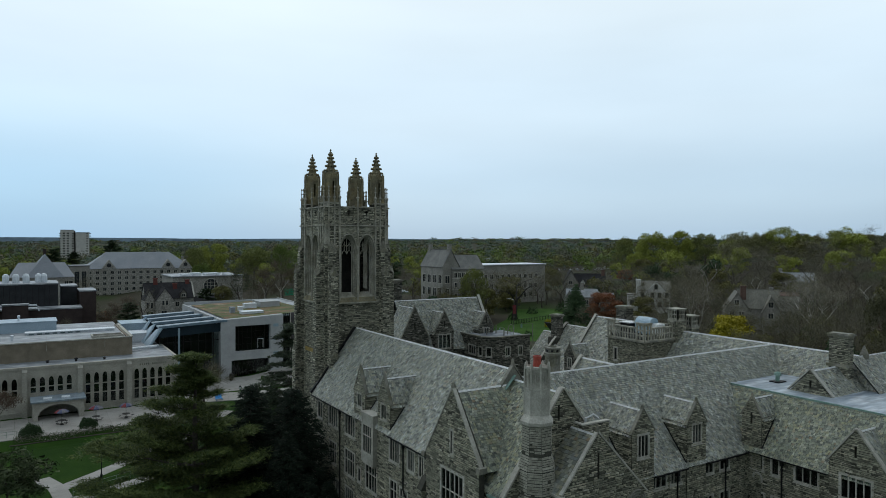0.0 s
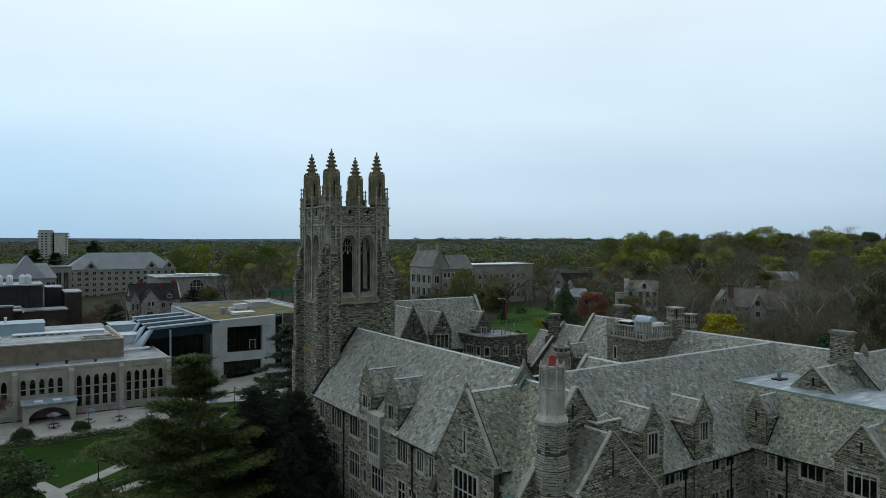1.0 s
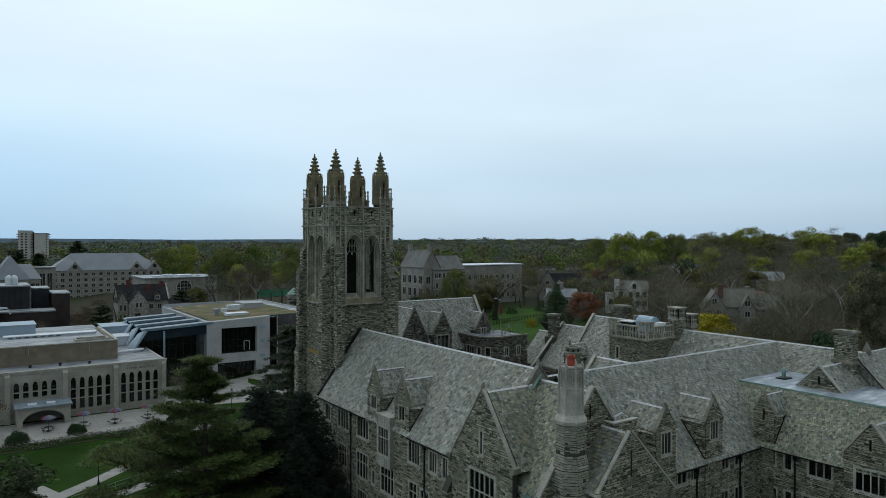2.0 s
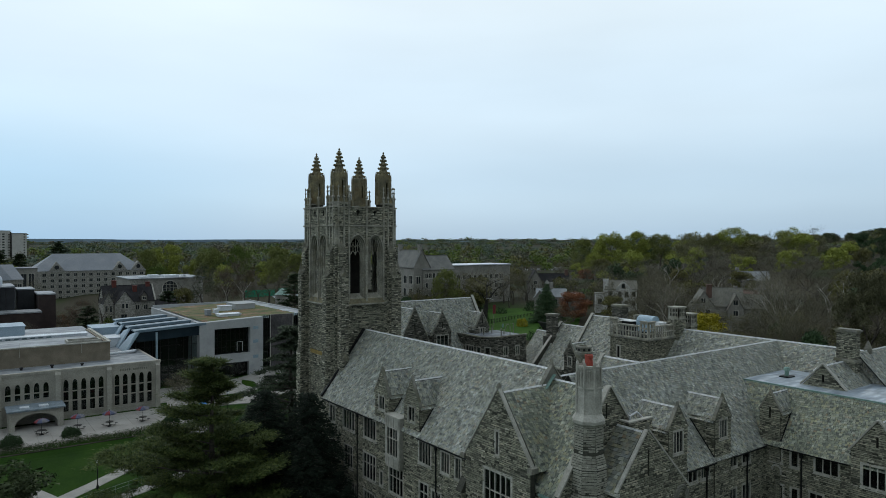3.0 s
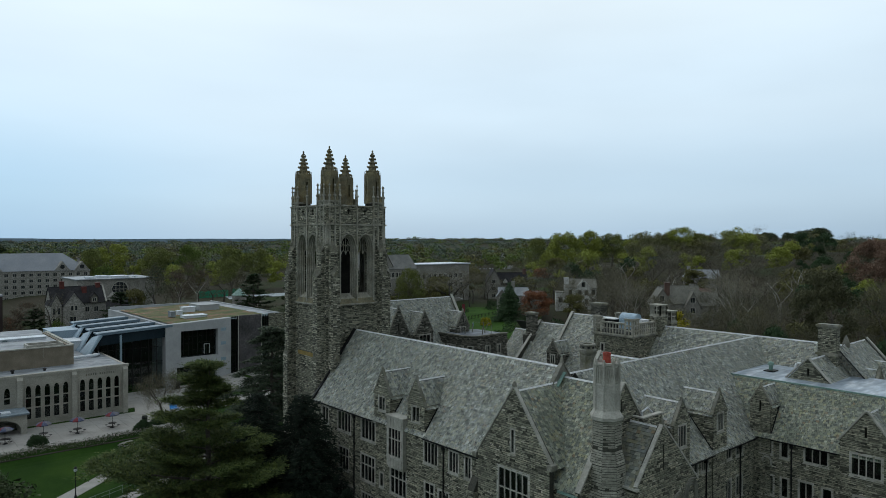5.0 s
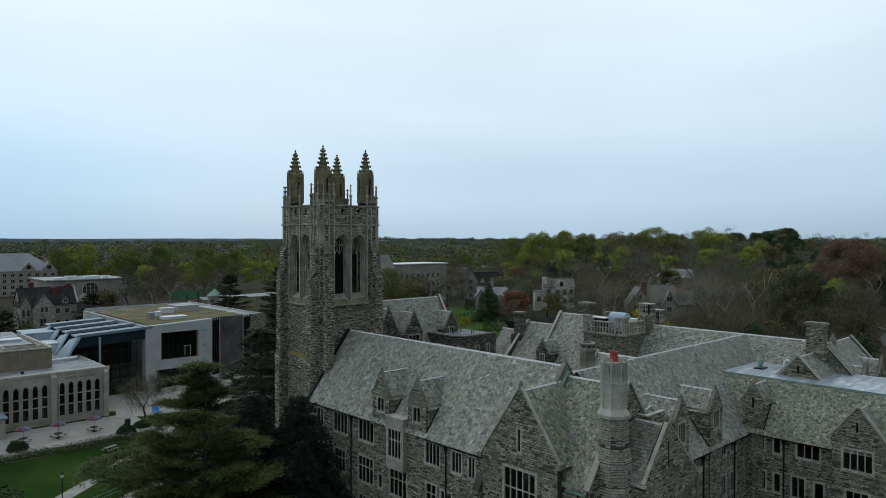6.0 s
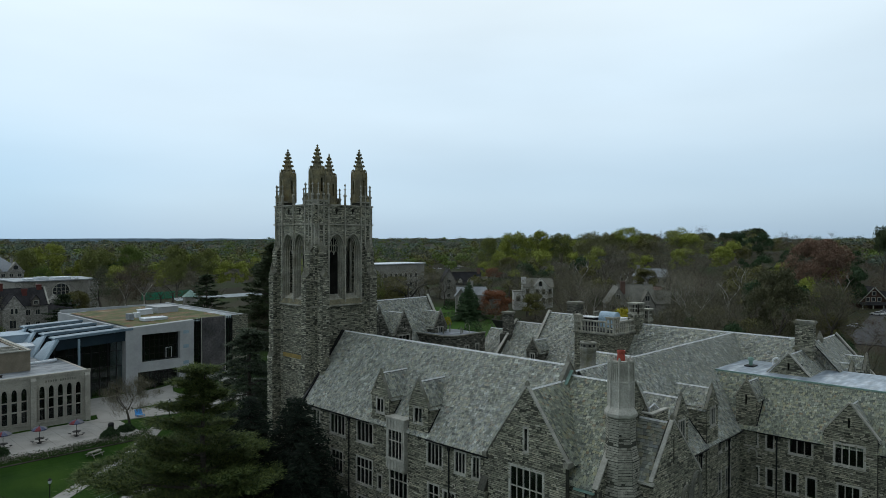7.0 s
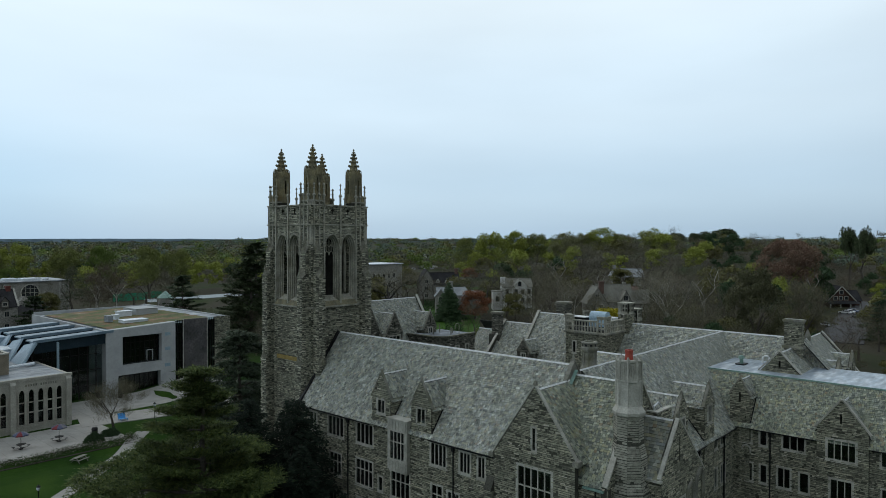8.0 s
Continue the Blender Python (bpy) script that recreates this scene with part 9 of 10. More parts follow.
def spruce_tree(x, y, height, radius, seed, mat=None, label="dense near-black spruce beside the wall", droop=0.35, density=1.0, at_zero=False, blades=5, blunt=0.82):
    rnd = random.Random(seed)
    t = thing("spruce_tree", label, "tree", at=(0, 0, 0) if at_zero else (x, y, ground_height(x, y)))
    wood = Shape()
    wood.tube([(0, 0, -0.3), (0, 0, height * 0.5), (0, 0, height)], [height * 0.02, height * 0.013, 0.02], 6)
    C, A, B = [], [], []
    z = height * 0.05
    while z < height * 0.98:
        f = z / height
        n = 7 if f < 0.7 else 5
        base = radius * (1 - f) ** blunt
        turn = rnd.uniform(0, 6.28)
        for i in range(n):
            a = turn + 6.283 * i / n + rnd.uniform(-0.3, 0.3)
            L = base * rnd.uniform(0.75, 1.12) + 0.15
            d = Vector((math.cos(a), math.sin(a), 0.1))
            tip = Vector((0, 0, z)) + d * L + Vector((0, 0, -droop * L * 0.6 + 0.1))
            mid = Vector((0, 0, z)) + d * L * 0.55 + Vector((0, 0, -droop * L * 0.15))
            wood.tube([(0, 0, z), mid, tip], [0.03 + 0.01 * L, 0.02, 0.008], 3)
            m = int((12 + 26 * L) * density)
            for _ in range(m):
                k = rnd.uniform(0.12, 1.0)
                o = (Vector((0, 0, z)).lerp(mid, k / 0.55) if k < 0.55 else mid.lerp(tip, (k - 0.55) / 0.45))
                o = o + Vector((-math.sin(a), math.cos(a), 0)) * rnd.gauss(0, 0.22) * L * (1.1 - 0.7 * k) + Vector((0, 0, rnd.uniform(-0.3, 0.08)))
                v = (d + Vector((rnd.gauss(0, 0.6), rnd.gauss(0, 0.6), rnd.gauss(-0.25, 0.3)))).normalized() * rnd.uniform(0.12, 0.28) * (1 if blades > 3 else 2.2)
                C.append(o), A.append(v), B.append(v.orthogonal().normalized() * (0.07 if blades > 3 else 0.2))
        z += rnd.uniform(0.26, 0.42) * (1 if blades > 3 else 2.0)
    part("trunk", wood, BARK, t)
    part("crown", leaf_mesh("crown", C, A, B), mat or SPRUCE, t, kind="stuff")
    if at_zero:
        BLADES[t.name] = [(*blade_geo(np.array([tuple(q) for q in C]), np.array([tuple(q) for q in A]), np.array([tuple(q) for q in B])), mat)]
    return t


def shrub(x, y, z, w, h, mat, seed, label, n=1500, size=0.07, name="shrub", sz=None):
    """A rounded, uneven shrub of small leaves on a few stems."""
    g = np.random.RandomState(seed)
    t = thing(name, label, "shrub", at=(x, y, z))
    wood = Shape()
    for i in range(5):
        a = 6.283 * i / 5
        wood.tube([(0, 0, 0), (math.cos(a) * w * 0.2, math.sin(a) * w * 0.2, h * 0.45), (math.cos(a) * w * 0.35, math.sin(a) * w * 0.35, h * 0.8)], [0.05, 0.035, 0.01], 4)
    part("stem", wood, BARK, t)
    d = unit(g.normal(size=(n, 3)))
    d[:, 2] = np.abs(d[:, 2])
    bump = 1 + 0.22 * np.sin(d[:, 0] * 5 + seed) * np.cos(d[:, 1] * 4 + seed * 2) + g.normal(0, 0.06, n)
    c = d * np.array([w / 2, w / 2, h]) * (bump * (0.55 + 0.45 * g.rand(n) ** 0.4))[:, None]
    a = unit(g.normal(size=(n, 3))) * size
    b = unit(np.cross(a, g.normal(size=(n, 3)))) * size * 0.7
    part("crown", leaf_mesh("crown", c, a, b), mat, t, kind="stuff")
    return t


# ---- trees of the college lawn
pine_tree(8.6, 80.0, 19.2, 8.5, 11, dense=2.7, blade=1.15, count=(4, 5, 6), step=(1.15, 1.7), reach=(0.5, 0.75, 1.0, 1.1), tuft=60, slim=0.042, lean_to=2.4, taper=1.25, shoulder=0.3, top=0.78, first=0.17)
spruce_tree(19.9, 81.0, 14.4, 6.2, 21, density=0.95, blunt=0.58)
spruce_tree(15.6, 83.4, 14.6, 6.0, 22, density=0.95, blunt=0.58)
spruce_tree(21.9, 75.0, 4.6, 2.3, 23, label="low dark spruce against the facade")
spruce_tree(17.6, 76.6, 10.4, 4.8, 24, label="low dark spruce beneath the pine")
CEDAR_LABEL = "airy grey-green cedar with drooping tiers"
pine_tree(29.4, 107.5, 18.6, 8.2, 25, CEDAR, CEDAR_LABEL, "cedar_tree", 0.42, (1.3, 2.0), 1.3, 1.25, 0.2, (3, 4, 5), 0.76)
pine_tree(38.5, 124.0, 14.0, 7.0, 26, CEDAR, CEDAR_LABEL, "cedar_tree", 0.42, (1.4, 2.1), 1.0, 1.3, 0.2, (3, 4, 5), 0.76)
purple = tree("plum_tree", "dark purple-leaved plum before the library", "tree", 33, 6.2, 0.75, 4, MAROON, 18, 0.6, 0.1, per_twig=8, twig_reach=0.7, twig_width=0.012)
purple.matrix_world = pose(-11.2, 133.6, 0.9)
for k, (x, y, w, h, m, lb) in enumerate(((-6.2, 126.8, 3.2, 1.7, HEDGE, "clipped dark evergreen ball"), (1.7, 128.0, 2.6, 1.4, HEDGE, "clipped dark evergreen ball"), (16.4, 126.9, 2.6, 1.3, HEDGE, "clipped dark evergreen ball"), (19.5, 128.5, 2.4, 1.1, HEDGE, "low dark evergreen shrub"))):
    shrub(x, y, ground_height(x, y), w, h, m, 40 + k, lb, n=6000, size=0.075)
for k, (x, y, w, h) in enumerate(((46.5, 151.5, 5.5, 1.4), (51.0, 150.5, 4.5, 1.6), (44.0, 128, 3.5, 1.2), (38, 131, 3.0, 1.0))):
    shrub(x, y, ground_height(x, y), w, h, GREEN if k % 2 else HEDGE, 50 + k, "clipped shrub in the plaza planting", n=2200, size=0.08)
# flowering bed along the terrace edge
g = np.random.RandomState(5)
n = 7000
bx = g.uniform(-8.5, 22, n)
by = 124.6 + g.uniform(-0.9, 1.3, n) + 0.35 * np.sin(bx * 0.6)
bz = np.array([ground_height(x, y) for x, y in zip(bx, by)]) + g.rand(n) ** 1.5 * 0.55
c = np.stack([bx, by, bz], axis=1)
a = unit(g.normal(size=(n, 3))) * 0.09
b = unit(np.cross(a, g.normal(size=(n, 3)))) * 0.06
strip("planting_bed", [(-9.0, 124.9), (22.4, 124.9)], 2.8, material("dark_mulch", [(0, (0.022, 0.018, 0.014)), (1, (0.04, 0.033, 0.025))], scale=2, grain=12), 0.035, label="dark mulched planting bed along the terrace")["category"] = "flower bed"
bed = thing("flower_bed", "low green planting with pale blossom along the terrace", "flower bed", kind="stuff")
part("leaves", leaf_mesh("leaves", c[:5200], a[:5200], b[:5200]), EVERGREEN, bed, kind="stuff")
c2 = c[5200:] + np.array([0, 0, 0.12])
part("blossom", leaf_mesh("blossom", c2, a[5200:] * 0.7, b[5200:] * 0.8), PINK, bed, kind="stuff")

# ---- trees behind the college
big = tree("bare_tree", "large leafless oak with dark spreading limbs", "tree", 61, 20.5, 1.15, 5, per_twig=7, twig_reach=1.5, twig_width=0.025, first=0.15, fork=(3, 4), sides=7, thick=0.02, bark=DARKBARK)
big.matrix_world = pose(139, 192.5, ground_height(139, 192.5))
shrub(138, 172, ground_height(138, 172), 4, 2.6, YELLOW, 64, "yellow forsythia beside the far lawn", n=1500, size=0.14, name="forsythia")
shrub(100, 262, ground_height(100, 262), 6, 4.5, PINK, 65, "pale blossoming shrub beside the courts", n=1600, size=0.18)
for k, (x, y, h) in enumerate(((30.5, 262, 6), (46, 255, 5))):
    shrub(x, y, 1.5, 5, h * 0.6, PINK if k else GREEN, 67 + k, "spring shrub beside the cottage", n=1500, size=0.16)

def woodland(name, label, seed, height, width, n, length, thick, mat=None, n_leaf=0, leaf=0.15, bark=None, twig=None, low=0.2, lumps=15, clumps=0, fill=0.8):
    """A woodland tree: limbs inside a haze of fine twigs, with buds or leaf clumps where it has them."""
    rnd = random.Random(seed)
    g = np.random.RandomState(seed)
    t = thing(name, label, "tree", group="woodland trees")
    wood, ends = skeleton(rnd, height * 0.82, 0.62, 2 if n < 600 else 3, sides=4, fork=(3, 3), first=0.3, thick=0.022)
    wood.v = [(x * k, y * k, z) for x, y, z in wood.v for k in (min(1.0, 0.42 * width / max(0.01, math.hypot(x, y))),)]
    part("trunk", wood, bark or BARK, t)
    az, up = g.uniform(0, 6.283, lumps), g.uniform(0, 1, lumps) ** 0.8
    r = width / 2 * np.sqrt(np.clip(1 - (np.abs(up - 0.42) / 0.62) ** 2, 0.05, 1)) * g.uniform(0.4, 0.85, lumps)
    blobs = np.stack([r * np.cos(az), r * np.sin(az), height * (low + (0.86 - low) * up)], axis=1)
    rad = np.array([width, width, height * 0.8]) * (0.6 / lumps ** 0.4) * g.uniform(0.7, 1.2, (lumps, 1))
    at = g.randint(0, lumps, n)
    out = unit(g.normal(size=(n, 3)) + np.array([0, 0, 0.3]))
    c = blobs[at] + out * rad[at] * g.uniform(0.3, 1.15, (n, 1))
    c[:, 2] = np.maximum(c[:, 2], height * 0.08)
    v = unit(np.stack([c[:, 0], c[:, 1], np.full(n, width * 0.35)], axis=1) + g.normal(size=(n, 3)) * width * 0.2) * length * g.uniform(0.5, 1.2, (n, 1))
    face = unit(out + np.array([0, 0, 0.5]) + g.normal(size=(n, 3)) * 0.25)
    b = unit(np.cross(v, face)) * thick * g.uniform(0.6, 1.3, (n, 1))
    tg = blade_geo(c, v, b)
    part("twigs", geo_mesh("twigs", [tg]), twig or TWIG, t, kind="stuff")
    BLADES[t.name] = [(*tg, twig or TWIG)]
    if mat:
        pieces = [shell_geo(g, blobs, rad, n_leaf, leaf)]
        if clumps:
            pieces.append(clump_geo(g, blobs, rad, clumps, fill))
        part("crown", geo_mesh("crown", pieces), mat, t, kind="stuff")
        BLADES[t.name] += [(*q, mat) for q in pieces]
    return t


BLADES = {}
BARE_LABEL, PALE_LABEL = "leafless grey-brown woodland tree", "tall pale-barked leafless sycamore"
BUD_LABEL, OLIVE_LABEL, MAROON_LABEL = "tree with thin yellow-green spring buds", "tree hazed with olive-brown buds", "tree with maroon-brown spring buds"


def stand(t, x, y, turn=0):
    t.matrix_world = pose(x, y, ground_height(x, y), 0, 0, turn)


# ---- single trees that stand out
for x, y, h, w, m, sd in ((6.9, 250.2, 10.5, 10.0, BROWN, 184), (15.5, 246.8, 8.5, 8.0, MAROON, 185)):
    stand(woodland("budding_tree", "brown budding tree before the dark plant building", sd, h, w, 1800, 0.6, 0.022, m, 2800, 0.10, low=0.1, lumps=34), x, y)
globe = woodland("round_tree", "olive-brown round-headed tree before the granite hall", 66, 10.5, 10.5, 900, 0.6, 0.03, OLIVE, 5000, 0.13, low=0.2, lumps=44, clumps=3, fill=0.4)
stand(globe, 62.5, 290)
OLIVEGREEN = leaf_material("dull_olive_leaves", (0.056, 0.058, 0.030), (0.082, 0.083, 0.044), (0.12, 0.118, 0.062))
RUSTBROWN = material("rust_brown_buds", [(0, (0.150, 0.092, 0.064)), (1, (0.225, 0.138, 0.094))], seed_from="island", grain=0.6)
stand(woodland("leafy_tree", "dark green bushy young tree beside the path", 32, 7.2, 8.6, 260, 0.4, 0.012, EVERGREEN, 7000, 0.07, low=0.1, lumps=34, clumps=3), -8.6, 96.6)
stand(woodland("bare_tree", "leafless young maple with a broad dome of fine twigs", 31, 9.0, 10.5, 5200, 0.7, 0.012, low=0.25, lumps=60), 20.8, 130.4)
stand(woodland("red_maple", "rust-red budding maple in full round crown", 62, 10.6, 12.5, 900, 0.6, 0.025, RUST, 11000, 0.08, low=0.1, lumps=60, clumps=3, fill=0.38), 155.5, 166)
for x, y, h, w, sd in ((151, 134, 21, 24, 161), (163, 140, 18, 17, 191), (146, 112, 17, 15, 192), (135, 82.5, 15, 12, 193), (170, 108, 17, 16, 194), (128, 92, 12, 12, 195), (200, 168, 16, 15, 196)):
    stand(woodland("bare_tree", "broad leafless maple with a fine brown dome of twigs", sd, h, w, 4200, 0.75, 0.02, BROWN if sd % 2 else GREY, 3000, 0.07, low=0.22, lumps=50), x, y)
stand(woodland("rust_tree", "huge rust-brown budding beech above the woods", 162, 30.5, 28.0, 6000, 0.9, 0.03, RUSTBROWN, 20000, 0.13, low=0.35, lumps=90, clumps=3, fill=0.2), 285, 101)
stand(woodland("forsythia", "bright yellow forsythia in bloom", 63, 14.6, 12.5, 500, 0.5, 0.02, YELLOW, 9000, 0.08, low=0.15, lumps=60, clumps=3), 132.5, 102.5)
stand(woodland("evergreen_oak", "broad dark green evergreen with grey-green clumps", 163, 26.0, 14.5, 2400, 0.7, 0.025, OLIVEGREEN, 15000, 0.10, low=0.1, lumps=80, clumps=3, fill=0.45), 143, 71)
stand(woodland("olive_tree", "tall brown budding tree in a soft round crown", 168, 22.0, 14.0, 5200, 0.75, 0.022, BROWN, 7000, 0.09, low=0.12, lumps=60), 159, 64)
stand(woodland("olive_tree", "olive-green budding tree beside the dark evergreen", 164, 21.0, 17.0, 2600, 0.7, 0.025, OLIVE, 4200, 0.11, low=0.15, lumps=44), 168, 66)
stand(woodland("olive_tree", "olive-brown budding tree behind the rear roof", 165, 16.0, 15.0, 2600, 0.7, 0.025, OLIVE, 3600, 0.10, low=0.12, lumps=36), 138, 84)
stand(woodland("olive_tree", "olive budding tree before the low stone house", 166, 12.0, 11.0, 2200, 0.6, 0.02, OLIVE, 3400, 0.09, low=0.1, lumps=34), 152, 110)
for k, (x, y, h, w) in enumerate(((164, 101, 22.0, 20), (212, 158.0, 23.0, 17), (149, 124, 19, 13), (172, 104, 20.0, 16))):
    syc = tree("bare_tree", "tall pale-barked leafless sycamore above the houses" if k < 2 else "leafless grey tree with pale limbs", "tree", 170 + k, h, 0.55, 5, per_twig=5, twig_reach=1.3, twig_width=0.022, bark=PALEBARK if k != 1 else BARK, first=0.22, fork=(3, 4), sides=6, thick=0.016)
    stand(syc, x, y)
for x, y, h, w, sd, lb in ((119, 91.5, 13.5, 11, 178, "thin olive-green budding tree behind the rear roof"), (140, 88, 18.0, 15, 179, "hazy olive-green budding tree behind the rear roof"), (147, 98, 14.0, 11, 180, "hazy olive-green budding tree behind the rear roof")):
    stand(woodland("olive_tree", lb, sd, h, w, 2600, 0.7, 0.022, OLIVEGREEN, 4200, 0.085, low=0.15, lumps=44), x, y)
for x, y, h, w, sd in ((163, 158, 14, 12, 181), (119.5, 189, 16, 9, 182), (110, 193, 15, 8, 183)):
    stand(woodland("bare_tree", "slender leafless tree before the stone walls", sd, h, w, 2200, 0.75, 0.02, low=0.2, lumps=36), x, y)
# OLIVE made lighter and greyer, skyline haze put into the colour
SKYOLIVE = leaf_material("pale_olive_buds", (0.144, 0.147, 0.068), (0.178, 0.182, 0.083), (0.218, 0.221, 0.099))
DULLBUD = leaf_material("dull_green_buds", (0.113, 0.129, 0.041), (0.149, 0.170, 0.051), (0.196, 0.218, 0.063))
SKYLINE = "tall tree in fresh yellow-green leaf on the skyline"
for k, (x, y, top, w, m, lb) in enumerate((
        (300, 271, 37.4, 22, BUD, SKYLINE), (291, 284, 33.5, 15, DULLBUD, "tall tree in dull green leaf on the skyline"), (312, 262, 37.6, 18, BUD, SKYLINE), (323, 254, 36.4, 18, DULLBUD, "tall tree in dull green leaf on the skyline"), (282, 268, 25.0, 13, BUD, "yellow-green budding tree on the slope"),
        (329, 237, 36.6, 20, SKYOLIVE, "broad olive budding tree on the skyline"), (338, 230, 36.9, 16, SKYOLIVE, "broad olive budding tree on the skyline"), (346, 222, 40.0, 20, BUD, SKYLINE), (352, 214, 36.5, 15, DULLBUD, "tall tree in dull green leaf on the skyline"), (362, 196, 39.0, 22, BUD, SKYLINE),
        (372, 190, 36.0, 18, SKYOLIVE, "broad olive budding tree on the skyline"), (121, 191, 22.5, 11, DULLBUD, "thin yellow-green budding tree before the granite hall"),
        (92, 433, 30.0, 22, BUD, "broad tree in fresh yellow-green leaf beyond the halls"), (80, 425, 27.0, 16, DULLBUD, "broad tree in dull green leaf beyond the halls"), (113, 418, 29.4, 20, DULLBUD, "broad tree in dull green leaf beyond the halls"), (126, 405, 29.5, 16, GREEN, "broad tree in fresh green leaf beyond the halls"),
        (138, 373, 28.4, 18, DULLBUD, "tree in dull green leaf above the courts"), (150, 366, 27.0, 16, DULLBUD, "tree in dull green leaf above the courts"), (128, 352, 22.0, 12, DULLBUD, "tree in dull green leaf above the courts"),
        (70, 360, 20.0, 13, GREEN, "green-leaved tree beside the residence"), (200, 246, 19, 16, OLIVE, "olive budding tree beside the far houses"), (264, 258, 16.5, 11, RUST, "small rust-red budding tree"), (282, 262, 22, 14, OLIVE, "olive budding tree on the slope"))):
    z = ground_height(x, y)
    stand(woodland("leafy_tree", lb, 180 + k, (top - z) / 0.97, w, 900, 0.9, 0.035, m, 3600, 0.13, low=0.28, lumps=48, clumps=3, fill=0.36), x, y, 50 * k)
for x, y, hh, rr, sd in ((84.0, 188.0, 28.0, 9.5, 91), (76.0, 178.0, 24.0, 8.5, 92), (92, 205, 23, 9, 95)):
    pine_tree(x, y, hh, rr, sd, EVERGREEN, "tall broad dark pine behind the arts building", "pine_tree", 0.05, (1.3, 1.9), 0.26, 2.6, 0.16, (4, 5, 6), 0.78, tuft=30)
for x, y, top, rr, sd in ((421, 176, 38.6, 19, 96), (372, 88, 36.5, 9, 97), (396, 100, 37.0, 11, 98), (563, 268, 38.0, 16, 99), (585, 250, 38.6, 14, 89), (578, 256, 37.6, 12, 88)):
    z = ground_height(x, y)
    stand(woodland("evergreen_tree", "dark evergreen that tops the skyline", sd, (top - z) / 0.95, rr, 200, 0.8, 0.06, EVERGREEN, 2600, 0.22, low=0.6, lumps=26, clumps=3), x, y)
for x, y, hh, rr, sd in ((90, 243, 17.0, 6.5, 101), (5.4, 380, 25.5, 10.5, 106), (14.3, 390, 23.5, 7.5, 107), (36.5, 440, 29.5, 10.5, 108), (23.4, 257, 9.0, 4.5, 109), (50.5, 264, 11.0, 5.5, 110)):
    pine_tree(x, y, hh, rr, sd, DARKPINE, "dark conifer beside the courts" if x > 80 else "dark conifer among the campus buildings", "spruce_tree", 0.12, (1.1, 1.6), 0.26, 2.3, 0.08, (4, 5, 6), 0.72, tuft=30)
for x, y, hh, rr, m, sd in ((67, 276, 21.0, 12.0, DARKPINE, 102), (93, 305, 23, 17, MAROON, 103), (84, 302, 19, 14, MAROON, 104), (112, 300, 17, 12, BROWN, 105)):
    stand(woodland("dark_tree", "dark full-crowned tree beside the courts", sd, hh, rr, 2200, 0.8, 0.03, m, 4200, 0.13, low=0.15, lumps=40), x, y)
for x, y, hh, rr, m, sd in ((10.6, 250, 12.0, 9.0, BROWN, 111), (19.0, 262, 9.5, 8.0, MAROON, 112), (15.5, 254, 7.5, 6.5, RUST, 113), (28.0, 300, 8.5, 9.0, MAROON, 114), (5.0, 252, 11.0, 9.0, MAROON, 115)):
    stand(woodland("budding_tree", "brown and rust budding tree beside the plant building", sd, hh, rr, 1500, 0.6, 0.02, m, 2400, 0.11, low=0.08, lumps=30), x, y)
spruce_tree(149, 172.0, 13.5, 6.4, 93, mat=HEDGE, label="dark blue-green spruce beside the stone house", blades=3, density=0.6)
pine_tree(206.0, 54.0, 12.5, 6.5, 94, DARKPINE, "tall dark fir beside the drive", "fir_tree", 0.25, (0.9, 1.4), 0.4, 2.0, 0.06, (4, 5, 6), 0.74)
heavy = [
    woodland("bare_tree", BARE_LABEL, 71, 16, 13, 1500, 0.8, 0.022, BROWN, 900, 0.09, lumps=40),
    woodland("bare_tree", BARE_LABEL, 72, 18, 12, 1500, 0.8, 0.022, GREY, 900, 0.09, lumps=40),
    woodland("bare_tree", PALE_LABEL, 73, 20, 12, 900, 0.75, 0.026, bark=PALEBARK),
    woodland("budding_tree", BUD_LABEL, 74, 17, 11, 300, 0.7, 0.03, BUD, 900, 0.13, lumps=30, clumps=3),
    woodland("olive_tree", OLIVE_LABEL, 75, 13, 12, 500, 0.7, 0.03, OLIVE, 900, 0.12, low=0.15, lumps=30, clumps=3),
    woodland("evergreen_tree", "dark evergreen among the woods", 76, 16, 10, 60, 0.7, 0.03, HEDGE, 900, 0.16, low=0.1, lumps=30, clumps=3),
    woodland("maroon_tree", MAROON_LABEL, 77, 14, 11, 900, 0.7, 0.022, MAROON, 1500, 0.10, lumps=36),
]
light = [
    woodland("bare_tree", BARE_LABEL, 81, 16, 13, 420, 1.0, 0.035, BROWN, 420, 0.16, lumps=30),
    woodland("bare_tree", BARE_LABEL, 82, 18, 13, 420, 1.0, 0.035, GREY, 420, 0.16, lumps=30),
    woodland("bare_tree", PALE_LABEL, 83, 20, 12, 300, 1.0, 0.06, bark=PALEBARK),
    woodland("budding_tree", BUD_LABEL, 84, 17, 12, 40, 0.9, 0.06, BUD, 260, 0.2, lumps=13, clumps=3),
    woodland("olive_tree", OLIVE_LABEL, 85, 14, 13, 40, 0.9, 0.06, OLIVE, 260, 0.2, low=0.15, lumps=13, clumps=3),
    woodland("evergreen_tree", "dark evergreen among the woods", 86, 17, 11, 20, 0.7, 0.05, HEDGE, 260, 0.22, low=0.1, lumps=13, clumps=3),
    woodland("maroon_tree", MAROON_LABEL, 87, 14, 12, 200, 0.9, 0.04, MAROON, 500, 0.17, lumps=26),
]
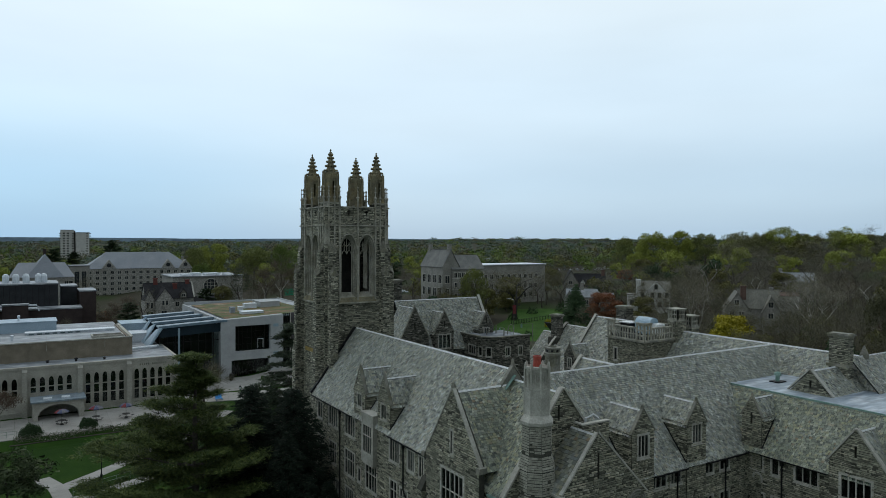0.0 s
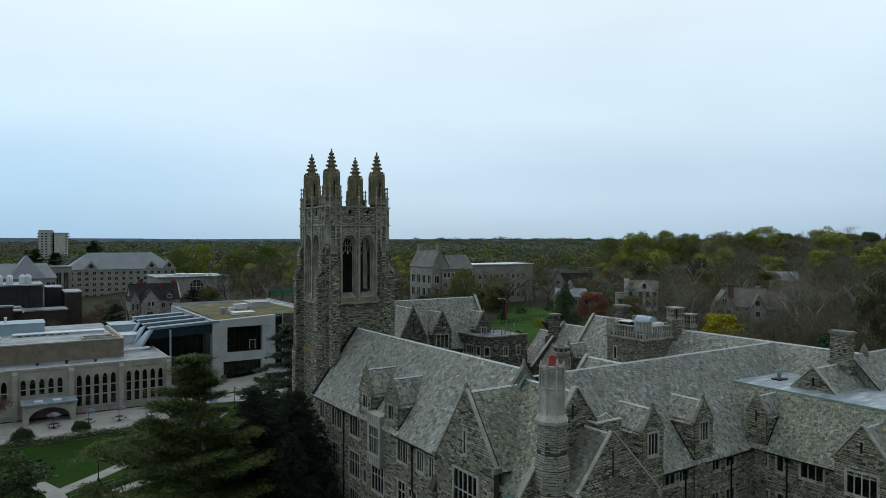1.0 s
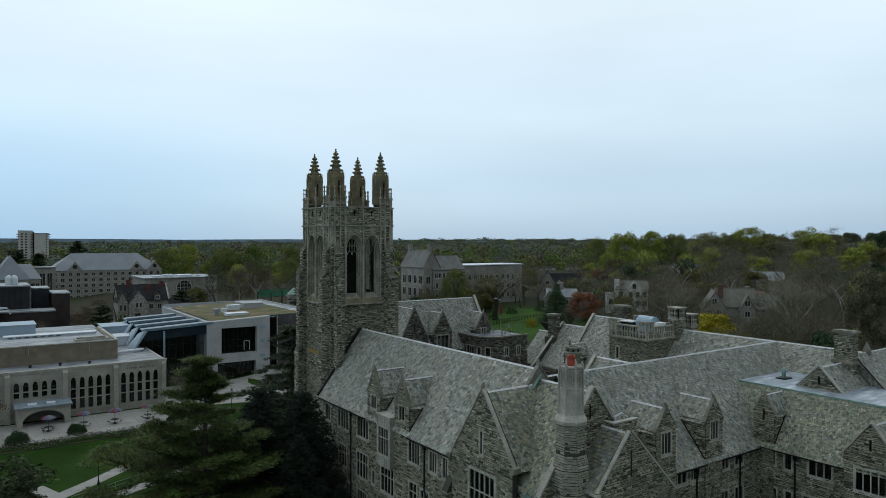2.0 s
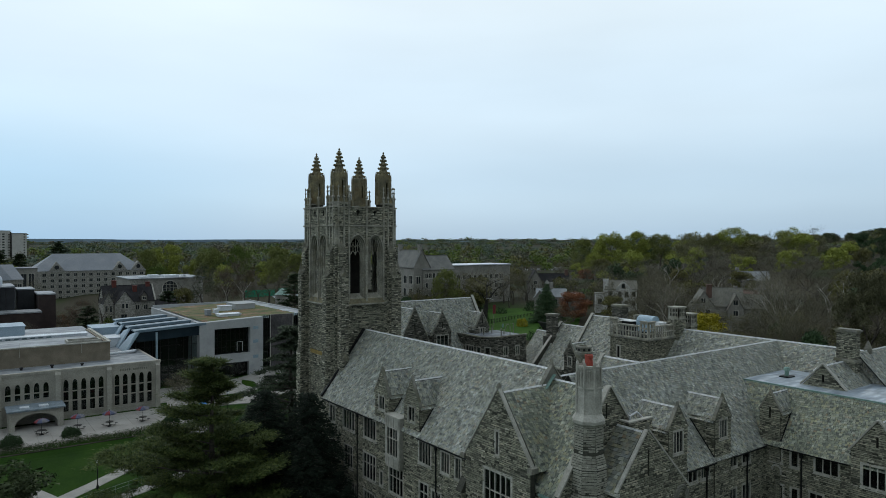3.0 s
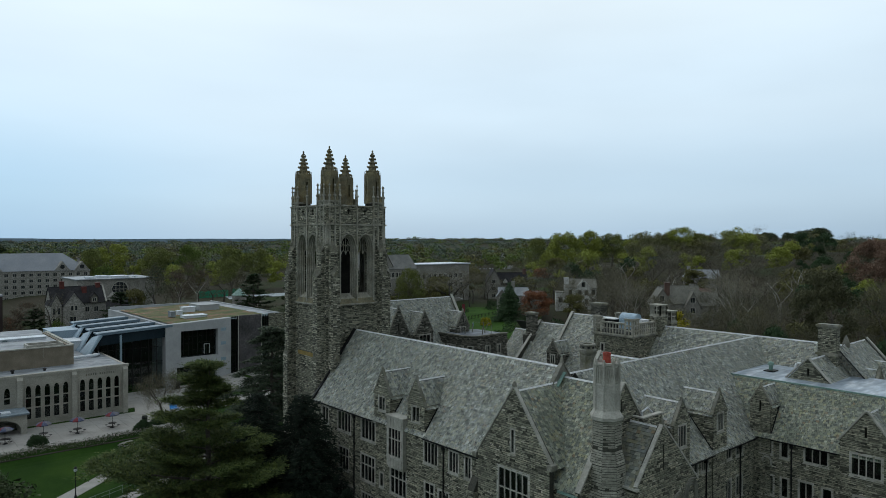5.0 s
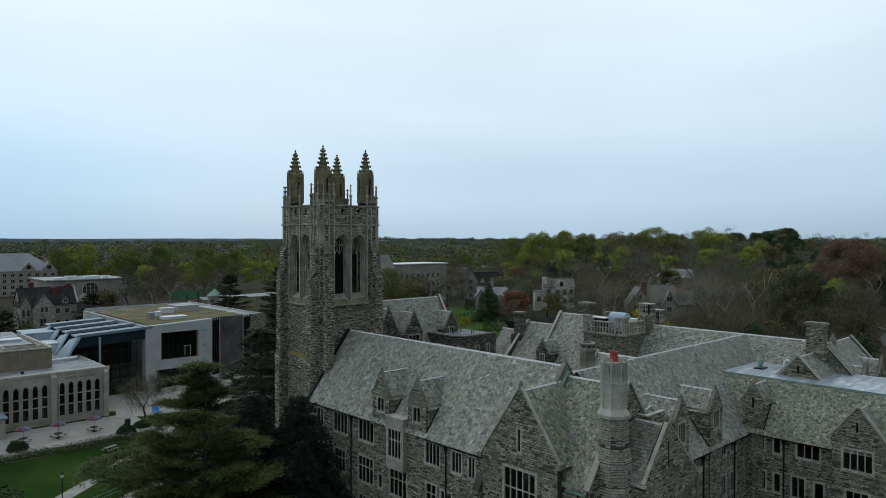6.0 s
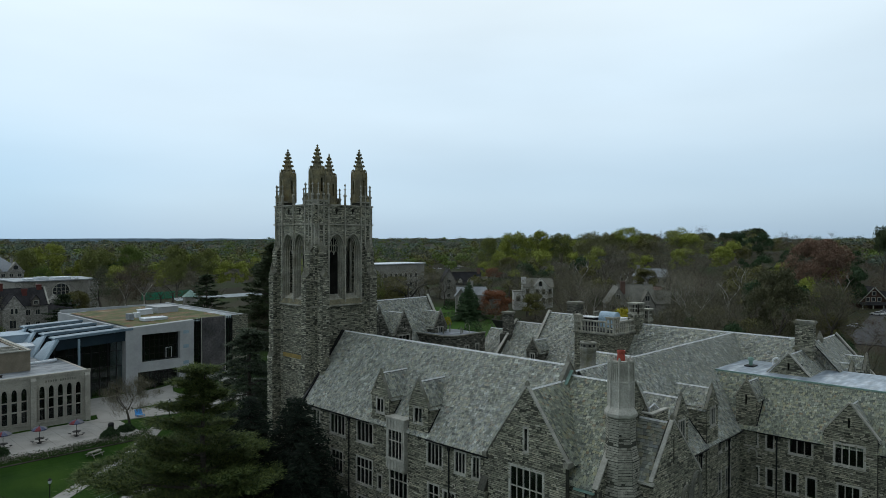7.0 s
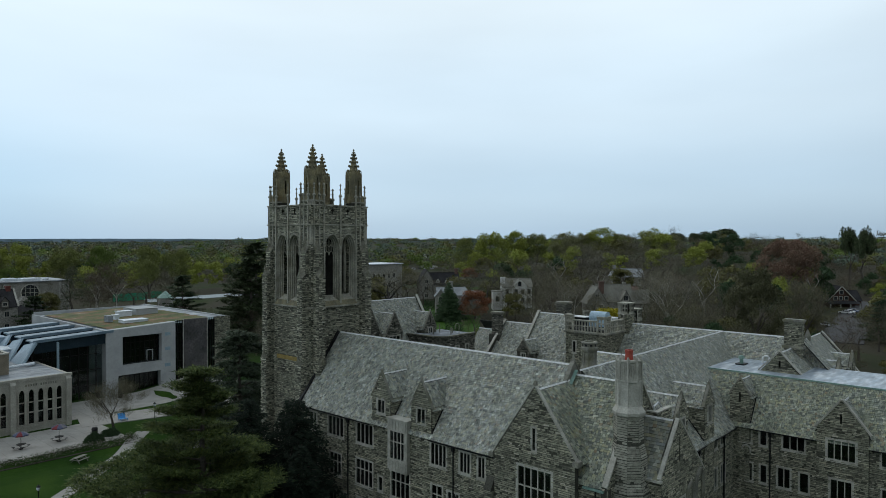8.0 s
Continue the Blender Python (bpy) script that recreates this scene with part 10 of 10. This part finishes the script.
FOOT = [(186, 214, 218, 248), (20, 76, 405, 432), (-40, 12, 215, 250), (44, 77, 300, 332), (29, 52, 262, 284), (-16, 12, 322, 352), (112, 142, 200, 224), (146, 186, 232, 252), (206, 228, 228, 252), (150, 170, 166, 186), (168, 186, 156, 176), (243, 262, 148, 170), (168, 192, 112, 136), (300, 326, 74, 98),
        (298, 312, 322, 340), (253, 267, 295, 312), (203, 216, 132, 146), (22, 80, 14, 112), (-40, 60, 60, 205), (110, 166, 148, 214), (190, 300, 62, 84), (88, 98, 256, 268), (386, 432, 432, 466), (64, 132, 212, 290), (100, 172, 300, 345)]
SEEN = [(217, 240, 14), (198, 232, 16), (143, 198, 14), (134, 186, 9), (160, 174, 10), (177, 164, 10), (252, 158, 9), (181, 125, 13), (310, 86, 14), (127, 212, 20), (168, 242, 19), (61, 300, 16), (41, 268, 11), (48, 411, 28), (-4, 232, 18), (305, 334, 6), (260, 307, 6), (145, 190, 16), (285, 77, 14), (240, 69, 10), (160, 166, 7), (140, 324, 14), (92, 262, 6), (133, 184, 10), (132, 103, 9), (270, 262, 12), (60, 290, 6), (0, 338, 14), (410, 447, 18), (466, 482, 12), (164, 101, 8)]
EYE0 = (-16.0, 11.0)


def free(x, y, rnd):
    for x0, x1, y0, y1 in FOOT:
        if x0 - 3 < x < x1 + 3 and y0 - 3 < y < y1 + 3:
            return False
    a, d = math.atan2(x - EYE0[0], y - EYE0[1]), math.hypot(x - EYE0[0], y - EYE0[1])
    for hx, hy, r in SEEN:
        ha, hd = math.atan2(hx - EYE0[0], hy - EYE0[1]), math.hypot(hx - EYE0[0], hy - EYE0[1])
        if d < hd and abs(a - ha) * hd < r * 0.8 and rnd.random() < (0.95 if hx < 80 else 0.5):
            return False
    return True


def wood_kind(az, d, rnd):
    q = rnd.random()
    if 47 < az < 68 and d > 330 and q < 0.12:
        return 3
    if az < 36 and d > 340 and q < 0.20:
        return 3
    if az > 68 and q < 0.10:
        return 5
    if az > 70 and 0.22 < q < 0.40:
        return 6
    if az > 45 and d < 300:
        return rnd.choices((0, 1, 2, 3, 4, 5, 6), (42, 36, 5, 0, 8, 3, 6))[0]
    return rnd.choices((0, 1, 2, 3, 4, 5, 6), (38, 36, 5, 3, 8, 4, 6))[0]


rnd = random.Random(404)
placed = []


def plant(d0, d1, count, models, gap, joined=None, az0=-8, az1=88):
    done = 0
    for _ in range(count * 6):
        if done >= count:
            break
        az = radians(rnd.uniform(az0, az1))
        d = math.sqrt(rnd.uniform(d0 * d0, d1 * d1))
        x, y = EYE0[0] + d * math.sin(az), EYE0[1] + d * math.cos(az)
        if not free(x, y, rnd) or any((x - p) ** 2 + (y - q) ** 2 < gap * gap for p, q in placed):
            continue
        # thinner planting among the houses and courts, thick on the eastern rise
        if math.degrees(az) < 44 and rnd.random() < 0.3 and d < 330:
            continue
        k = rnd.uniform(0.62, 1.08) * (0.72 if d < 230 and math.degrees(az) < 62 else 0.8 if d > 300 and math.degrees(az) > 66 else 1.0 if d > 300 and math.degrees(az) > 44 else 0.9)
        src = models[wood_kind(math.degrees(az), d, rnd)]
        if joined is not None:
            sx, turn = k * rnd.uniform(0.9, 1.25), radians(rnd.uniform(0, 360))
            R = np.array([[sx * math.cos(turn), -sx * math.sin(turn), 0], [sx * math.sin(turn), sx * math.cos(turn), 0], [0, 0, k]])
            for v, f, m in BLADES[src.name]:
                v = v @ R.T + np.array([x, y, ground_height(x, y)])
                joined.setdefault(m.name, (m, []))[1].append((v, f))
            placed.append((x, y))
            done += 1
            continue
        copy_thing(src, pose(x, y, ground_height(x, y), 0, 0, rnd.uniform(0, 360)) @ Matrix.Diagonal((k * rnd.uniform(0.9, 1.25), k * rnd.uniform(0.9, 1.25), k, 1)))
        placed.append((x, y))
        done += 1


plant(112, 235, 200, heavy, 5.5)
plant(235, 310, 300, light, 4.6)
JOINED = {}
plant(310, 460, 260, light, 4.6, JOINED, 58, 84)
plant(300, 520, 460, light, 6.5, JOINED)
rise = thing("hill_woods", "dense spring woods on the rise, bare, budding and evergreen", "woods", kind="stuff")
for m, pieces in JOINED.values():
    part("canopy", geo_mesh("canopy", pieces), m, rise, kind="stuff")
# the models themselves take a place in the woods
for i, m in enumerate(heavy + light):
    x, y = 215 + 7.5 * i, 92 + 5 * (i % 3)
    m.matrix_world = pose(x, y, ground_height(x, y), 0, 0, 40 * i)

# bare trees that stand before the houses
for i, (x, y, k) in enumerate(((157, 143, 0.65), (167, 160, 0.62), (161, 153, 0.7), (168, 155, 0.6), (163, 122, 0.6), (158, 118, 0.65), (183, 196, 0.8), (178, 205, 0.7), (150, 116, 0.85), (152, 126, 0.7), (226, 240, 0.8), (228, 148, 0.8), (168, 177, 0.55), (140, 128, 0.6), (134, 110, 0.6), (146, 104, 0.7), (142, 114, 0.65), (116, 199, 0.85), (127, 200, 0.95), (106, 192, 0.8), (152, 214, 0.9), (170, 214, 0.8), (147, 220, 1.0), (158, 219, 1.05), (178, 221, 0.95), (121, 202, 0.8), (133, 202, 0.9), (196, 232, 0.9), (186, 190, 0.6))):
    copy_thing(heavy[(0, 1, 4)[i % 3]], pose(x, y, ground_height(x, y), 0, 0, 70 * i) @ Matrix.Diagonal((k * 1.1, k * 1.1, k, 1)))

# evergreen and budding shrubs round the houses
bushes = [shrub(0, 0, 0, 4.5, 2.6, m, 210 + i, lb, n=420, size=0.2, name="garden_shrub") for i, (m, lb) in enumerate(((HEDGE, "dark evergreen garden shrub near the houses"), (OLIVE, "olive-brown budding garden shrub near the houses"), (MAROON, "maroon-brown garden shrub near the houses")))]
for i in range(90):
    x, y = rnd.uniform(118, 250), rnd.uniform(88, 232)
    if all(not (x0 - 1.5 < x < x1 + 1.5 and y0 - 1.5 < y < y1 + 1.5) for x0, x1, y0, y1 in FOOT[5:15] + FOOT[16:17]) and not (150 < x < 166 and 162 < y < 172):
        k = rnd.uniform(0.6, 1.5)
        copy_thing(bushes[i % 3 if i % 4 else 0], pose(x, y, ground_height(x, y), 0, 0, 33 * i) @ Matrix.Diagonal((k, k, k * rnd.uniform(0.7, 1.2), 1)))
for i, b in enumerate(bushes):
    b.matrix_world = pose(122 + 9 * i, 150 - 6 * i, ground_height(122 + 9 * i, 150 - 6 * i))

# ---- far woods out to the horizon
far_kinds = (BROWN, DULLBUD, GREEN, OLIVE, EVERGREEN, GREY, HAZEGREEN)
g = np.random.RandomState(77)
FAR = [[] for _ in far_kinds]
for d0, d1, count, width, k, n, size in ((480, 800, 1250, 17, 7, 230, 0.75), (800, 1400, 1250, 20, 5, 100, 1.35), (1400, 2600, 1400, 30, 4, 70, 1.7), (2600, 4100, 1150, 48, 3, 50, 3.0)):
    for _ in range(count):
        az = radians(g.uniform(-4, 84))
        d = math.sqrt(g.uniform(d0 * d0, d1 * d1))
        x, y = EYE0[0] + d * math.sin(az), EYE0[1] + d * math.cos(az)
        if 24 < x < 64 and 850 < y < 920 or (x - 44) ** 2 + (y - 860) ** 2 < 1600:
            continue
        patchy = noise.noise(Vector((x * 0.006, y * 0.006, 1.7)))
        # beyond 1200 m half the trees take the haze-tinted green
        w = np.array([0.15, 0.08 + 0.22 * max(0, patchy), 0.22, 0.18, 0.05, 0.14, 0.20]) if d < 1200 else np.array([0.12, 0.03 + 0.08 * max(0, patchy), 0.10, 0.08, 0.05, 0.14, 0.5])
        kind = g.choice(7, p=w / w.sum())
        zt = ground_height(x, y)
        hgt = g.uniform(9, 17) * (0.62 if zt > 9 and d < 1200 else 1.55 if g.rand() < 0.12 else 1)
        r = np.array([width * 0.24, width * 0.24, hgt * 0.2]) * g.uniform(0.7, 1.2, (k, 1)) * (6 / k) ** 0.25
        c = g.uniform(-1, 1, (k, 3)) * np.array([width * 0.3, width * 0.3, hgt * 0.2]) + np.array([x, y, zt + hgt * 0.6])
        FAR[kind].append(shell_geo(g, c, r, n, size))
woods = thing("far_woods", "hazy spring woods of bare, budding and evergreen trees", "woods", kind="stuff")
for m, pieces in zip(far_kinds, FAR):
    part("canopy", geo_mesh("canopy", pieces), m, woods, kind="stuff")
